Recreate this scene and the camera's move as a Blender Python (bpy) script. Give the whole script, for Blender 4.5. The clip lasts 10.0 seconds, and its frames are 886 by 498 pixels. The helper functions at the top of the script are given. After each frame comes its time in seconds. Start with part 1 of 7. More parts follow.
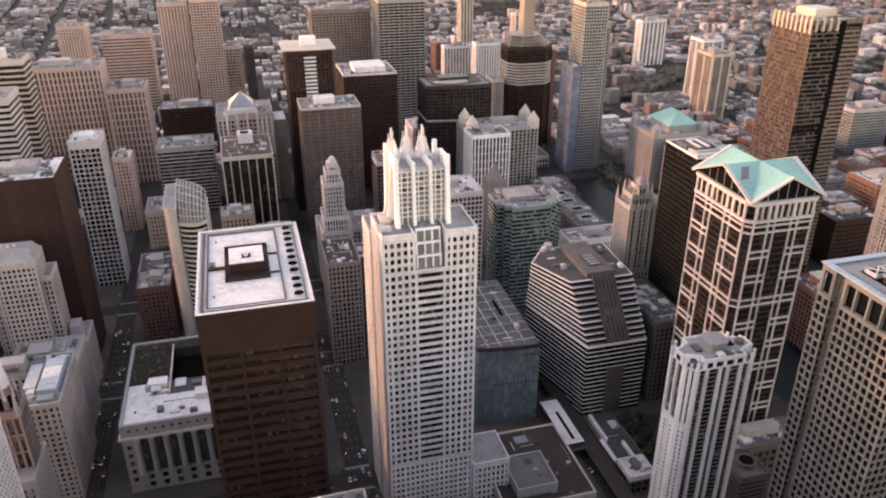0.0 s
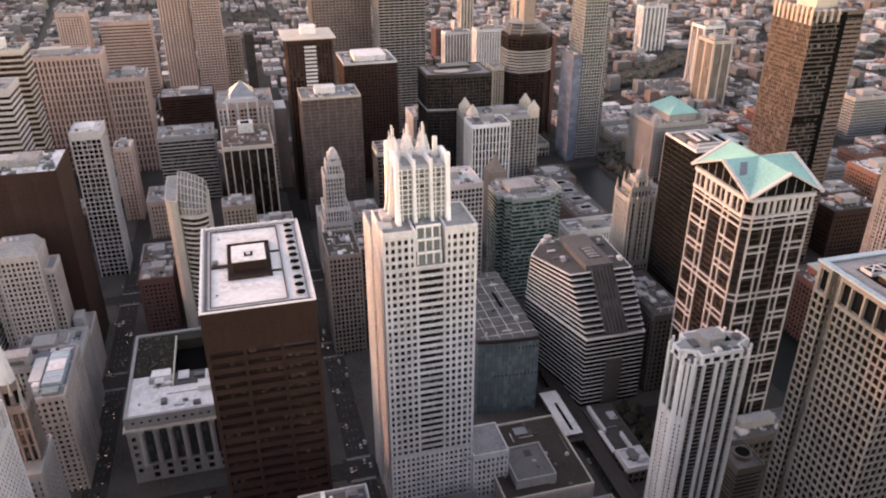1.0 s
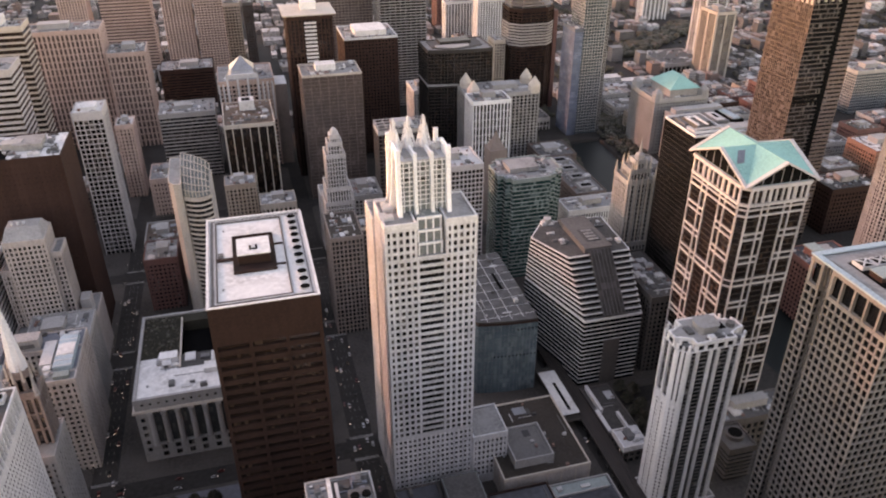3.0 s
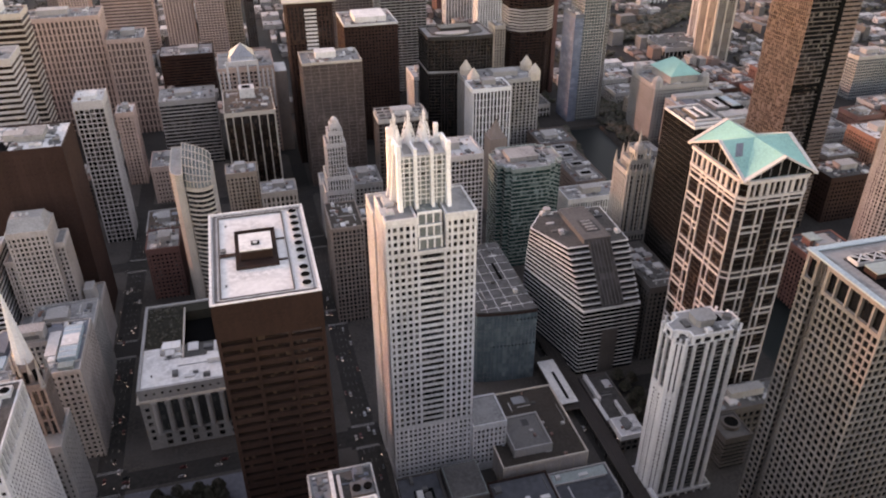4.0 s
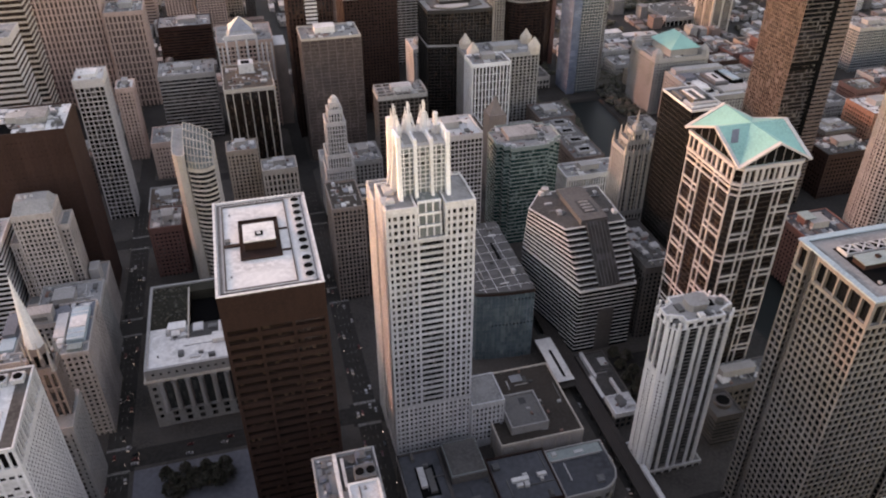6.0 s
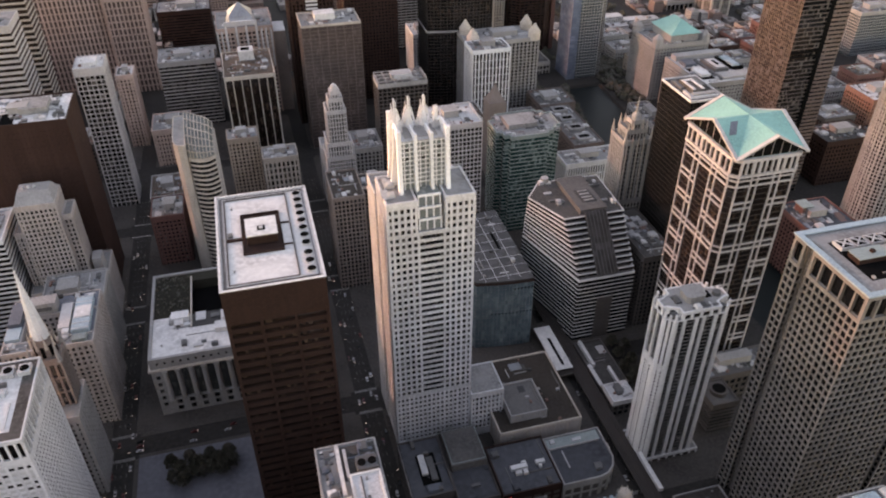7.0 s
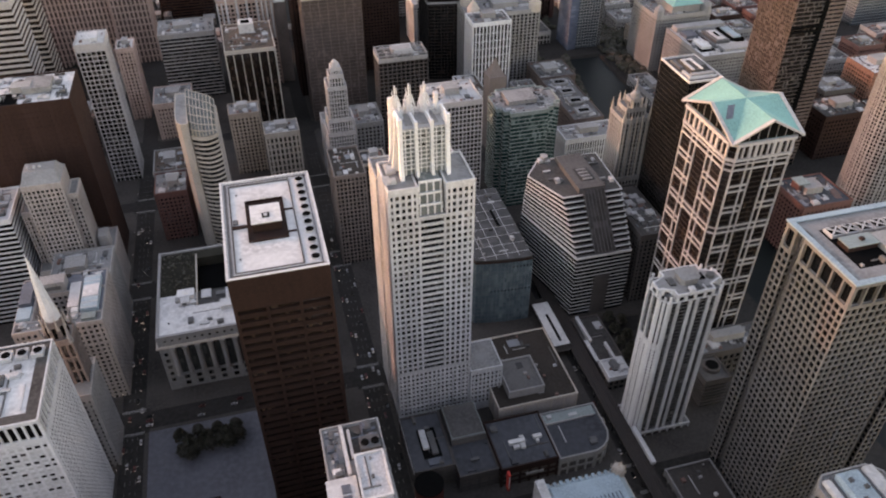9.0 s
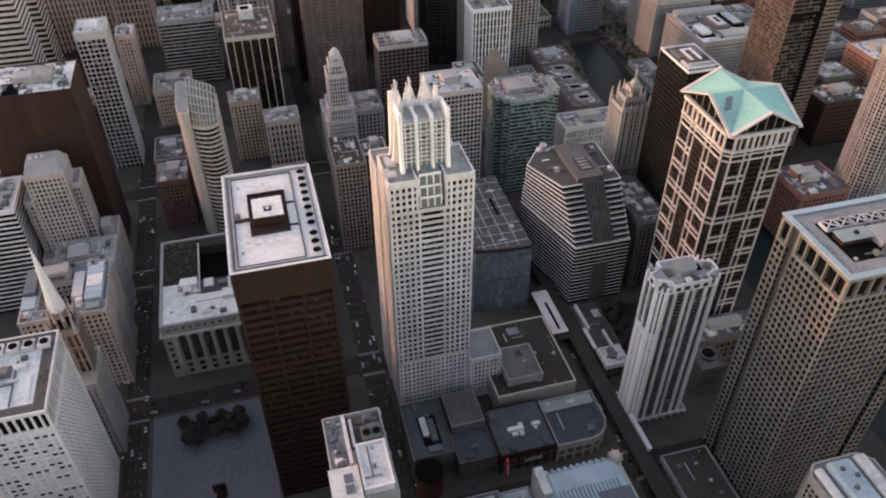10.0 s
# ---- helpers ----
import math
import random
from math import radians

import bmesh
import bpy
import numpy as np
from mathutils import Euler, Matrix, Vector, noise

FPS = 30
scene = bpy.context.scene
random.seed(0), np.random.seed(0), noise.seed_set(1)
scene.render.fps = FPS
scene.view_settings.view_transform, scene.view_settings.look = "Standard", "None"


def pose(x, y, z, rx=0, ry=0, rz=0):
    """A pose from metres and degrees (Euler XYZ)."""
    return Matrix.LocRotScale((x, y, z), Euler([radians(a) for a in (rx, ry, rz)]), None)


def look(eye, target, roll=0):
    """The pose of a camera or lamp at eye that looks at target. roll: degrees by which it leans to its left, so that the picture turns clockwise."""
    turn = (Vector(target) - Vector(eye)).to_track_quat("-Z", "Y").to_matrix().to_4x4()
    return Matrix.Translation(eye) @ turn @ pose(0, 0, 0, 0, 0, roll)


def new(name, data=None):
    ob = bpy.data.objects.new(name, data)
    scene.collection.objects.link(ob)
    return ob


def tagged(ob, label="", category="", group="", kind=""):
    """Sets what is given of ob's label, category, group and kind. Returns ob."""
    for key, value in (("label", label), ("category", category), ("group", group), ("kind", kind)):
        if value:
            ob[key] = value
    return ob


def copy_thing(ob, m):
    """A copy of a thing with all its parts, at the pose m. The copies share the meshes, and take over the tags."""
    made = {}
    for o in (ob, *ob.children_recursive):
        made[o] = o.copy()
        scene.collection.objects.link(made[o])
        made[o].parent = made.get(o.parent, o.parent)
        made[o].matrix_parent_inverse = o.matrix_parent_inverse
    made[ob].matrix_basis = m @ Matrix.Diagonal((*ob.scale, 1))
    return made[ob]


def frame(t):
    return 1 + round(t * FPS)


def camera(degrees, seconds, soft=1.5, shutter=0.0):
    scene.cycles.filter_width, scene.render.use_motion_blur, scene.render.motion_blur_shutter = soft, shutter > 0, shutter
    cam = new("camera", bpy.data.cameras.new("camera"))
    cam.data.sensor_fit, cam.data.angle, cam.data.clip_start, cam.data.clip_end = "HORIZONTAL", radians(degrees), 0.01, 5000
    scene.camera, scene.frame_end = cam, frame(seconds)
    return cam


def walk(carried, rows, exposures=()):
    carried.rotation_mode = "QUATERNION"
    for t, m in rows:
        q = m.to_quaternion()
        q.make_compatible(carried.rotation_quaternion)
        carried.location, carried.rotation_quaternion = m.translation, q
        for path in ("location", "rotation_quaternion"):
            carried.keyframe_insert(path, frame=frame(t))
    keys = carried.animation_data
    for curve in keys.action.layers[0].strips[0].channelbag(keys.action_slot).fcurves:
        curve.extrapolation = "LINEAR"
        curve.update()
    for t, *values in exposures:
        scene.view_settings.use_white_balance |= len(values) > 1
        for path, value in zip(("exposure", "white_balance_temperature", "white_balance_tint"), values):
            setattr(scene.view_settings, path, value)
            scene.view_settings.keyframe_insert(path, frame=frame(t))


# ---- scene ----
cam = camera(60.5, 10.0, soft=2.1)
METRES, EYE, TILT, LEAN, TURN = 81.0, 355.0, -25.9, 0.0, -15.2
ROWS = [
    (0.0, 0.0, 0.0, 0.0, 0.0, 0.0, -0.0),
    (0.5, -0.0001, -0.0219, 0.044, 0.01, -0.62, 0.0),
    (1.0, 0.0001, -0.0441, 0.0887, 0.02, -1.28, 0.0),
    (1.5, 0.0003, -0.0653, 0.1319, 0.03, -1.92, -0.0),
    (2.0, 0.0005, -0.0876, 0.1774, 0.06, -2.63, -0.01),
    (2.5, 0.0002, -0.1088, 0.2209, 0.07, -3.3, 0.0),
    (4.0, 0.0023, -0.175, 0.3575, 0.1, -5.43, 0.01),
    (4.5, 0.0024, -0.1966, 0.401, 0.09, -6.11, 0.02),
    (5.0, 0.0027, -0.2192, 0.4462, 0.09, -6.83, 0.02),
    (5.5, 0.0028, -0.2406, 0.4901, 0.07, -7.52, 0.03),
    (7.0, 0.0029, -0.3057, 0.6275, 0.06, -9.7, 0.05),
    (7.5, 0.0029, -0.3272, 0.6711, 0.06, -10.42, 0.06),
    (8.0, 0.0033, -0.3499, 0.7172, 0.07, -11.17, 0.05),
    (8.5, 0.0039, -0.3709, 0.7617, 0.08, -11.87, 0.05),
    (9.0, 0.0038, -0.3935, 0.8078, 0.09, -12.62, 0.05),
    (9.5, 0.0043, -0.4154, 0.8518, 0.1, -13.33, 0.05),
    (10.0, 0.0053, -0.4365, 0.8995, 0.09, -14.08, 0.07),
]
walk(cam, [(t, pose(0, 0, EYE, TILT, LEAN, TURN) @ pose(METRES * x, METRES * y, METRES * z, 90 + pitch, roll, yaw)) for t, x, y, z, yaw, pitch, roll in ROWS],
     exposures=[(0.0, 2.36, 10000, 38), (5.5, 2.16, 9800, 34), (10.0, 2.05, 9500, 31)])
# x runs north along the cross streets, y runs west away from the camera

# ---- light ----
SUN_EL, SUN_AZ = 12.0, -55.0
world = bpy.data.worlds.new("sky")
scene.world = world
world.use_nodes = True
wn = world.node_tree
sky = wn.nodes.new("ShaderNodeTexSky")
sky.sky_type, sky.sun_disc = "NISHITA", False
sky.sun_elevation, sky.sun_rotation = radians(SUN_EL), radians(SUN_AZ % 360)
sky.air_density, sky.dust_density, sky.ozone_density = 1.0, 0.4, 1.0
wn.links.new(sky.outputs[0], wn.nodes["Background"].inputs[0])
wn.nodes["Background"].inputs[1].default_value = 0.137
sun = new("sun", bpy.data.lights.new("sun", "SUN"))
sun.data.energy, sun.data.angle, sun.data.color = 0.50, radians(1.2), (1.0, 0.61, 0.53)
SUN_DIR = Vector((math.sin(radians(SUN_AZ)) * math.cos(radians(SUN_EL)), math.cos(radians(SUN_AZ)) * math.cos(radians(SUN_EL)), math.sin(radians(SUN_EL))))
sun.matrix_world = look(SUN_DIR * 900, (0, 0, 0))


# ---- materials ----
def nodes_of(name):
    m = bpy.data.materials.new(name)
    m.use_nodes = True
    nt = m.node_tree
    return m, nt, nt.nodes["Principled BSDF"]


def node(nt, kind, **values):
    n = nt.nodes.new(kind)
    for key, v in values.items():
        n.inputs[key].default_value = v
    return n


def mix_rgb(nt, fac, a, b, mode="MIX"):
    n = nt.nodes.new("ShaderNodeMix")
    n.data_type, n.blend_type = "RGBA", mode
    for sock, v in ((n.inputs[0], fac), (n.inputs[6], a), (n.inputs[7], b)):
        if hasattr(v, "is_linked"):
            nt.links.new(v, sock)
        else:
            sock.default_value = v if not isinstance(v, tuple) else (*v, 1) if len(v) == 3 else v
    return n.outputs[2]


def ramp(nt, src, a, b):
    n = nt.nodes.new("ShaderNodeMapRange")
    nt.links.new(src, n.inputs[0])
    n.inputs[1].default_value, n.inputs[2].default_value = a, b
    return n.outputs[0]


def world_noise(nt, scale, detail=4.0, stretch=(1, 1, 1)):
    geo = nt.nodes.new("ShaderNodeNewGeometry")
    mp = nt.nodes.new("ShaderNodeMapping")
    mp.inputs["Scale"].default_value = stretch
    nt.links.new(geo.outputs["Position"], mp.inputs[0])
    n = node(nt, "ShaderNodeTexNoise", Scale=scale, Detail=detail)
    nt.links.new(mp.outputs[0], n.inputs["Vector"])
    return n.outputs[0]


def surface(name, col, rough=0.8, vary=0.25, stain=0.35, big=0.05, small=0.9, streak=True, metal=0.0, bump=0.15, jitter=0.12, spec=0.3):
    """Mineral or painted surface: cloudy stains, vertical weather streaks and fine grain; pieces differ a little."""
    m, nt, b = nodes_of(name)
    dark = tuple(c * (1 - stain) for c in col)
    c = mix_rgb(nt, ramp(nt, world_noise(nt, big, 5), 0.35, 0.7), col, dark)
    if streak:
        c = mix_rgb(nt, ramp(nt, world_noise(nt, 0.35, 3, (1, 1, 0.08)), 0.45, 0.8), c, tuple(x * (1 - vary) for x in col))
    c = mix_rgb(nt, ramp(nt, world_noise(nt, small, 4), 0.4, 0.75), c, tuple(min(1, x * (1 + vary * 0.6)) for x in col))
    info = nt.nodes.new("ShaderNodeObjectInfo")
    hsv = nt.nodes.new("ShaderNodeHueSaturation")
    mr = nt.nodes.new("ShaderNodeMapRange")
    nt.links.new(info.outputs["Random"], mr.inputs[0])
    mr.inputs[3].default_value, mr.inputs[4].default_value = 1 - jitter, 1 + jitter
    nt.links.new(mr.outputs[0], hsv.inputs["Value"])
    nt.links.new(c, hsv.inputs["Color"])
    nt.links.new(hsv.outputs[0], b.inputs["Base Color"])
    b.inputs["Roughness"].default_value, b.inputs["Metallic"].default_value = rough, metal
    b.inputs["Specular IOR Level"].default_value = spec
    if bump:
        bp = node(nt, "ShaderNodeBump", Strength=bump, Distance=0.2)
        nt.links.new(world_noise(nt, small * 2, 3), bp.inputs["Height"])
        nt.links.new(bp.outputs[0], b.inputs["Normal"])
    return m


def glazing(name, dark, light, cell=(1.7, 1.7, 4.0), rough=0.12, share=0.75, spec=0.6, metal=0.0):
    """Window glass with blinds and rooms behind: every pane has a tone of its own."""
    m, nt, b = nodes_of(name)
    geo = nt.nodes.new("ShaderNodeNewGeometry")
    mp = nt.nodes.new("ShaderNodeMapping")
    mp.inputs["Scale"].default_value = tuple(1 / c for c in cell)
    nt.links.new(geo.outputs["Position"], mp.inputs[0])
    fl = nt.nodes.new("ShaderNodeVectorMath")
    fl.operation = "FLOOR"
    nt.links.new(mp.outputs[0], fl.inputs[0])
    wnz = nt.nodes.new("ShaderNodeTexWhiteNoise")
    nt.links.new(fl.outputs[0], wnz.inputs["Vector"])
    f = ramp(nt, wnz.outputs["Value"], share, 1.0)
    c = mix_rgb(nt, f, dark, light)
    c = mix_rgb(nt, ramp(nt, world_noise(nt, 0.06, 3), 0.3, 0.8), c, tuple(x * 0.6 for x in dark))
    nt.links.new(c, b.inputs["Base Color"])
    b.inputs["Roughness"].default_value, b.inputs["Metallic"].default_value = rough, metal
    b.inputs["Specular IOR Level"].default_value = spec
    bp = node(nt, "ShaderNodeBump", Strength=0.06, Distance=0.3)
    nt.links.new(world_noise(nt, 0.5, 2), bp.inputs["Height"])
    nt.links.new(bp.outputs[0], b.inputs["Normal"])
    return m


def plain(name, col, rough=0.6, metal=0.0, emit=0.0):
    m, nt, b = nodes_of(name)
    c = mix_rgb(nt, ramp(nt, world_noise(nt, 1.5, 3), 0.35, 0.7), col, tuple(x * 0.75 for x in col))
    nt.links.new(c, b.inputs["Base Color"])
    b.inputs["Roughness"].default_value, b.inputs["Metallic"].default_value = rough, metal
    if emit:
        b.inputs["Emission Color"].default_value = (*col, 1)
        b.inputs["Emission Strength"].default_value = emit
    return m


WHITE = surface("white_granite", (0.585, 0.585, 0.59))
BRIGHT = surface("white_painted_steel", (0.74, 0.75, 0.755), stain=0.15)
STRIPE = surface("white_band_panel", (0.68, 0.68, 0.68), stain=0.2)
LATTICE = surface("pale_pink_limestone", (0.49, 0.465, 0.455), stain=0.25)
ROOFS = surface("dark_grey_roof", (0.125, 0.12, 0.116), stain=0.35, streak=False, small=0.5, bump=0.04, spec=0.12)
ROSEGREY = surface("pinkish_grey_stone", (0.42, 0.375, 0.35))
BROWNST = surface("brown_sandstone", (0.235, 0.19, 0.172))
UMBER = surface("umber_brick", (0.16, 0.12, 0.105))
CREAM = surface("cream_stone", (0.50, 0.44, 0.38))
TAN = surface("tan_stone", (0.40, 0.32, 0.26))
GRANITE = surface("warm_granite", (0.205, 0.19, 0.178))
BRONZE = surface("bronze_metal", (0.15, 0.11, 0.095), rough=0.5)
TEAL = surface("teal_spandrel", (0.29, 0.35, 0.33), rough=0.4)
SEAGREEN = surface("dark_green_spandrel", (0.24, 0.29, 0.28), rough=0.4)
# near black; on flat pits, wells, slots and openings it stands in for shade
VOIDM = surface("black_void", (0.008, 0.008, 0.008), rough=0.95, spec=0.0, bump=0)
SLATE = surface("slate_roof_felt", (0.078, 0.083, 0.092), stain=0.35, streak=False, small=0.3, bump=0.04, spec=0.12)
MAUVE = surface("blue_grey_slate", (0.13, 0.145, 0.17), rough=0.6)
PALEBLUE = surface("pale_blue_coping", (0.33, 0.435, 0.48), streak=False)
# rose stone, lightened to put the far haze into its colour
PINK = surface("hazed_rose_granite", (0.52, 0.38, 0.33))
GREYST = surface("grey_stone", (0.33, 0.32, 0.31))
CONC = surface("concrete", (0.62, 0.615, 0.61))
DARKST = surface("dark_stone", (0.10, 0.09, 0.085))
PLANT = surface("dark_planting", (0.036, 0.034, 0.027), spec=0.05, streak=False, small=0.6)
CORTEN = surface("weathering_steel", (0.030, 0.0160, 0.0132), rough=0.75, vary=0.35, spec=0.15)
BROWN = surface("brown_granite", (0.046, 0.0245, 0.020), rough=0.75, spec=0.15)
BRICK = surface("red_brick", (0.165, 0.082, 0.072))
ORANGE = surface("orange_brick", (0.25, 0.13, 0.095))
BLACKM = surface("black_metal", (0.03, 0.028, 0.027), rough=0.45)
STEEL = surface("pale_metal", (0.45, 0.46, 0.47), rough=0.4, metal=0.6)
ROOFW = surface("white_roof_membrane", (0.66, 0.65, 0.635), stain=0.32, big=0.07, vary=0.2, streak=False, small=0.4, bump=0.04, spec=0.12)
ROOFG = surface("grey_roof_gravel", (0.27, 0.265, 0.26), stain=0.45, streak=False, small=0.5, bump=0.04, spec=0.12)
ROOFD = surface("dark_roof_tar", (0.09, 0.085, 0.08), stain=0.5, streak=False, small=0.5, bump=0.04, spec=0.12)
TARB = surface("black_brown_tar", (0.050, 0.042, 0.036), stain=0.4, streak=False, small=0.5, bump=0.04, spec=0.12)
ROOFB = surface("brown_roof_tar", (0.13, 0.10, 0.08), stain=0.4, streak=False, small=0.5, bump=0.04, spec=0.12)
COPPER = surface("green_copper_roof", (0.20, 0.46, 0.42), rough=0.55, stain=0.3, streak=False)
ASPHALT = surface("asphalt", (0.040, 0.037, 0.034), stain=0.4, streak=False, big=0.03, small=0.3, bump=0.04, spec=0.12)
PAVE = surface("paving", (0.078, 0.070, 0.064), stain=0.4, streak=False, big=0.04, small=0.5, bump=0.04, spec=0.12)
PLAZA = surface("plaza_granite", (0.135, 0.137, 0.152), stain=0.25, streak=False, big=0.03, small=0.3, bump=0.04, spec=0.12)
PAINT = plain("road_paint", (0.28, 0.27, 0.26))
UNIT = surface("galvanised_unit", (0.5, 0.5, 0.5), rough=0.5, streak=False)
UNITD = surface("dark_unit", (0.12, 0.12, 0.12), rough=0.6, streak=False)
GLASSD = glazing("dark_glass", (0.012, 0.011, 0.011), (0.20, 0.185, 0.17), share=0.68)
GLASSW = glazing("window_blinds", (0.014, 0.013, 0.013), (0.40, 0.39, 0.37), cell=(2.7, 2.7, 2.9), share=0.8)
GLASST = glazing("teal_curtain_glass", (0.15, 0.23, 0.26), (0.30, 0.40, 0.42), cell=(2.4, 2.4, 4.2), rough=0.12, share=0.5, spec=0.8, metal=0.35)
GLASSB = glazing("blue_glass", (0.045, 0.075, 0.088), (0.18, 0.25, 0.27), rough=0.08)
GLASSG = glazing("green_glass", (0.018, 0.058, 0.054), (0.30, 0.40, 0.38), cell=(2.2, 2.2, 3.9), share=0.6)
GLASSL = glazing("lavender_glass", (0.15, 0.19, 0.26), (0.24, 0.29, 0.37), cell=(6, 6, 4), share=0.4, rough=0.15)
GLASSK = glazing("brown_glass", (0.016, 0.010, 0.008), (0.08, 0.055, 0.04))
# panes lightened so that their colour carries the haze before far towers
GLASSHAZE = glazing("hazed_rose_glass", (0.11, 0.083, 0.077), (0.20, 0.155, 0.14))
GLASSN = glazing("black_glass", (0.005, 0.005, 0.005), (0.035, 0.032, 0.03), rough=0.2, share=0.85, spec=0.3)
GLASSS = glazing("smoke_glass", (0.05, 0.052, 0.05), (0.12, 0.12, 0.115))
BLINDS = glazing("closed_blinds", (0.66, 0.66, 0.64), (0.48, 0.49, 0.48), cell=(4.2, 4.2, 3.9), share=0.6, rough=0.4, spec=0.3)
GLASSP = glazing("pale_glass", (0.20, 0.23, 0.228), (0.38, 0.41, 0.405))
SKYGLASS = glazing("skylight_glass", (0.045, 0.042, 0.04), (0.095, 0.09, 0.088), cell=(6, 6, 4), rough=0.35, share=0.4, spec=0.35)


def water_material():
    m, nt, b = nodes_of("river_water")
    b.inputs["Base Color"].default_value = (0.012, 0.016, 0.016, 1)
    b.inputs["Roughness"].default_value = 0.45
    b.inputs["Specular IOR Level"].default_value = 0.12
    bp = node(nt, "ShaderNodeBump", Strength=0.25, Distance=0.5)
    nt.links.new(world_noise(nt, 0.4, 4), bp.inputs["Height"])
    nt.links.new(bp.outputs[0], b.inputs["Normal"])
    return m


def island_material(name, cols, rough=0.85, windows=False):
    """Joined far things: each loose piece takes its own tone."""
    m, nt, b = nodes_of(name)
    geo = nt.nodes.new("ShaderNodeNewGeometry")
    cr = nt.nodes.new("ShaderNodeValToRGB")
    cr.color_ramp.interpolation = "CONSTANT"
    el = cr.color_ramp.elements
    while len(el) < len(cols):
        el.new(0.5)
    for i, c in enumerate(cols):
        el[i].position, el[i].color = i / len(cols), (*c, 1)
    nt.links.new(geo.outputs["Random Per Island"], cr.inputs[0])
    c = mix_rgb(nt, ramp(nt, world_noise(nt, 0.12, 4), 0.5, 0.9), cr.outputs[0], (0.12, 0.11, 0.10))
    if windows:
        # rows of small dark windows on the upright faces of distant houses
        sep = nt.nodes.new("ShaderNodeSeparateXYZ")
        nt.links.new(geo.outputs["Position"], sep.inputs[0])
        nrm = nt.nodes.new("ShaderNodeSeparateXYZ")
        nt.links.new(geo.outputs["Normal"], nrm.inputs[0])
        def calc(op, a, v):
            n = nt.nodes.new("ShaderNodeMath")
            n.operation = op
            nt.links.new(a, n.inputs[0])
            if hasattr(v, "is_linked"):
                nt.links.new(v, n.inputs[1])
            else:
                n.inputs[1].default_value = v
            return n.outputs[0]
        across = calc("ADD", sep.outputs[0], sep.outputs[1])
        hole = calc("MULTIPLY", calc("LESS_THAN", calc("FRACT", calc("MULTIPLY", across, 0.3), 0), 0.42), calc("LESS_THAN", calc("FRACT", calc("MULTIPLY", sep.outputs[2], 0.28), 0), 0.5))
        hole = calc("MULTIPLY", hole, calc("LESS_THAN", calc("ABSOLUTE", nrm.outputs[2], 0), 0.5))
        c = mix_rgb(nt, hole, c, (0.03, 0.03, 0.032))
    nt.links.new(c, b.inputs["Base Color"])
    b.inputs["Roughness"].default_value = rough
    return m


WATER = water_material()
RUBBLE = island_material("roof_plant_paint", [(0.55, 0.54, 0.52), (0.10, 0.10, 0.10), (0.30, 0.29, 0.28), (0.05, 0.05, 0.05), (0.16, 0.15, 0.145), (0.42, 0.42, 0.42), (0.20, 0.11, 0.09), (0.22, 0.24, 0.26)])
FARCITY = island_material("low_rise_roofs", [(0.30, 0.285, 0.275), (0.40, 0.39, 0.38), (0.16, 0.148, 0.14), (0.22, 0.15, 0.13), (0.21, 0.2, 0.195), (0.52, 0.51, 0.5), (0.12, 0.11, 0.105), (0.28, 0.255, 0.24)], windows=True)
LEAF = island_material("foliage", [(0.045, 0.045, 0.028), (0.055, 0.05, 0.033), (0.035, 0.036, 0.025), (0.065, 0.055, 0.04)])
BARK = surface("bark", (0.10, 0.075, 0.055))
LAMPGLOW = plain("lamp_glow", (1.0, 0.95, 0.88), emit=0.45)
HEADGLOW = plain("headlight_glow", (1.0, 0.97, 0.92), emit=0.4)


# ---- building blocks ----
def box(bm, x0, x1, y0, y1, z0, z1):
    v = [bm.verts.new(p) for p in ((x0, y0, z0), (x1, y0, z0), (x1, y1, z0), (x0, y1, z0), (x0, y0, z1), (x1, y0, z1), (x1, y1, z1), (x0, y1, z1))]
    for f in ((3, 2, 1, 0), (4, 5, 6, 7), (0, 1, 5, 4), (1, 2, 6, 5), (2, 3, 7, 6), (3, 0, 4, 7)):
        bm.faces.new([v[i] for i in f])


def mesh_of(name, bm, material):
    me = bpy.data.meshes.new(name)
    bm.to_mesh(me)
    bm.free()
    me.materials.append(material)
    return me


def place(name, me, parent, at=(0, 0, 0), label="", turn=0.0, kind=""):
    ob = new(name, me)
    ob.parent = parent
    ob.location = at
    if turn:
        ob.rotation_euler = (0, 0, turn)
    return tagged(ob, label=label, kind=kind)


def part(name, bm, material, parent, label="", kind=""):
    return place(name, mesh_of(name, bm, material), parent, label=label, kind=kind)


def thing(name, label, category, at=(0, 0, 0), group="", kind=""):
    ob = new(name)
    ob.empty_display_size = 2
    ob.location = at
    return tagged(ob, label, category, group, kind)


def one_box(name, parent, material, x0, x1, y0, y1, z0, z1, label="", kind="", bevel=0.0):
    bm = bmesh.new()
    box(bm, x0, x1, y0, y1, z0, z1)
    if bevel:
        bmesh.ops.bevel(bm, geom=bm.edges[:], offset=bevel, segments=1, affect="EDGES")
    return part(name, bm, material, parent, label, kind)


def rect(x0, x1, y0, y1):
    return [(x0, y0), (x1, y0), (x1, y1), (x0, y1)]


def chamfer(x0, x1, y0, y1, c):
    return [(x0 + c, y0), (x1 - c, y0), (x1, y0 + c), (x1, y1 - c), (x1 - c, y1), (x0 + c, y1), (x0, y1 - c), (x0, y0 + c)]


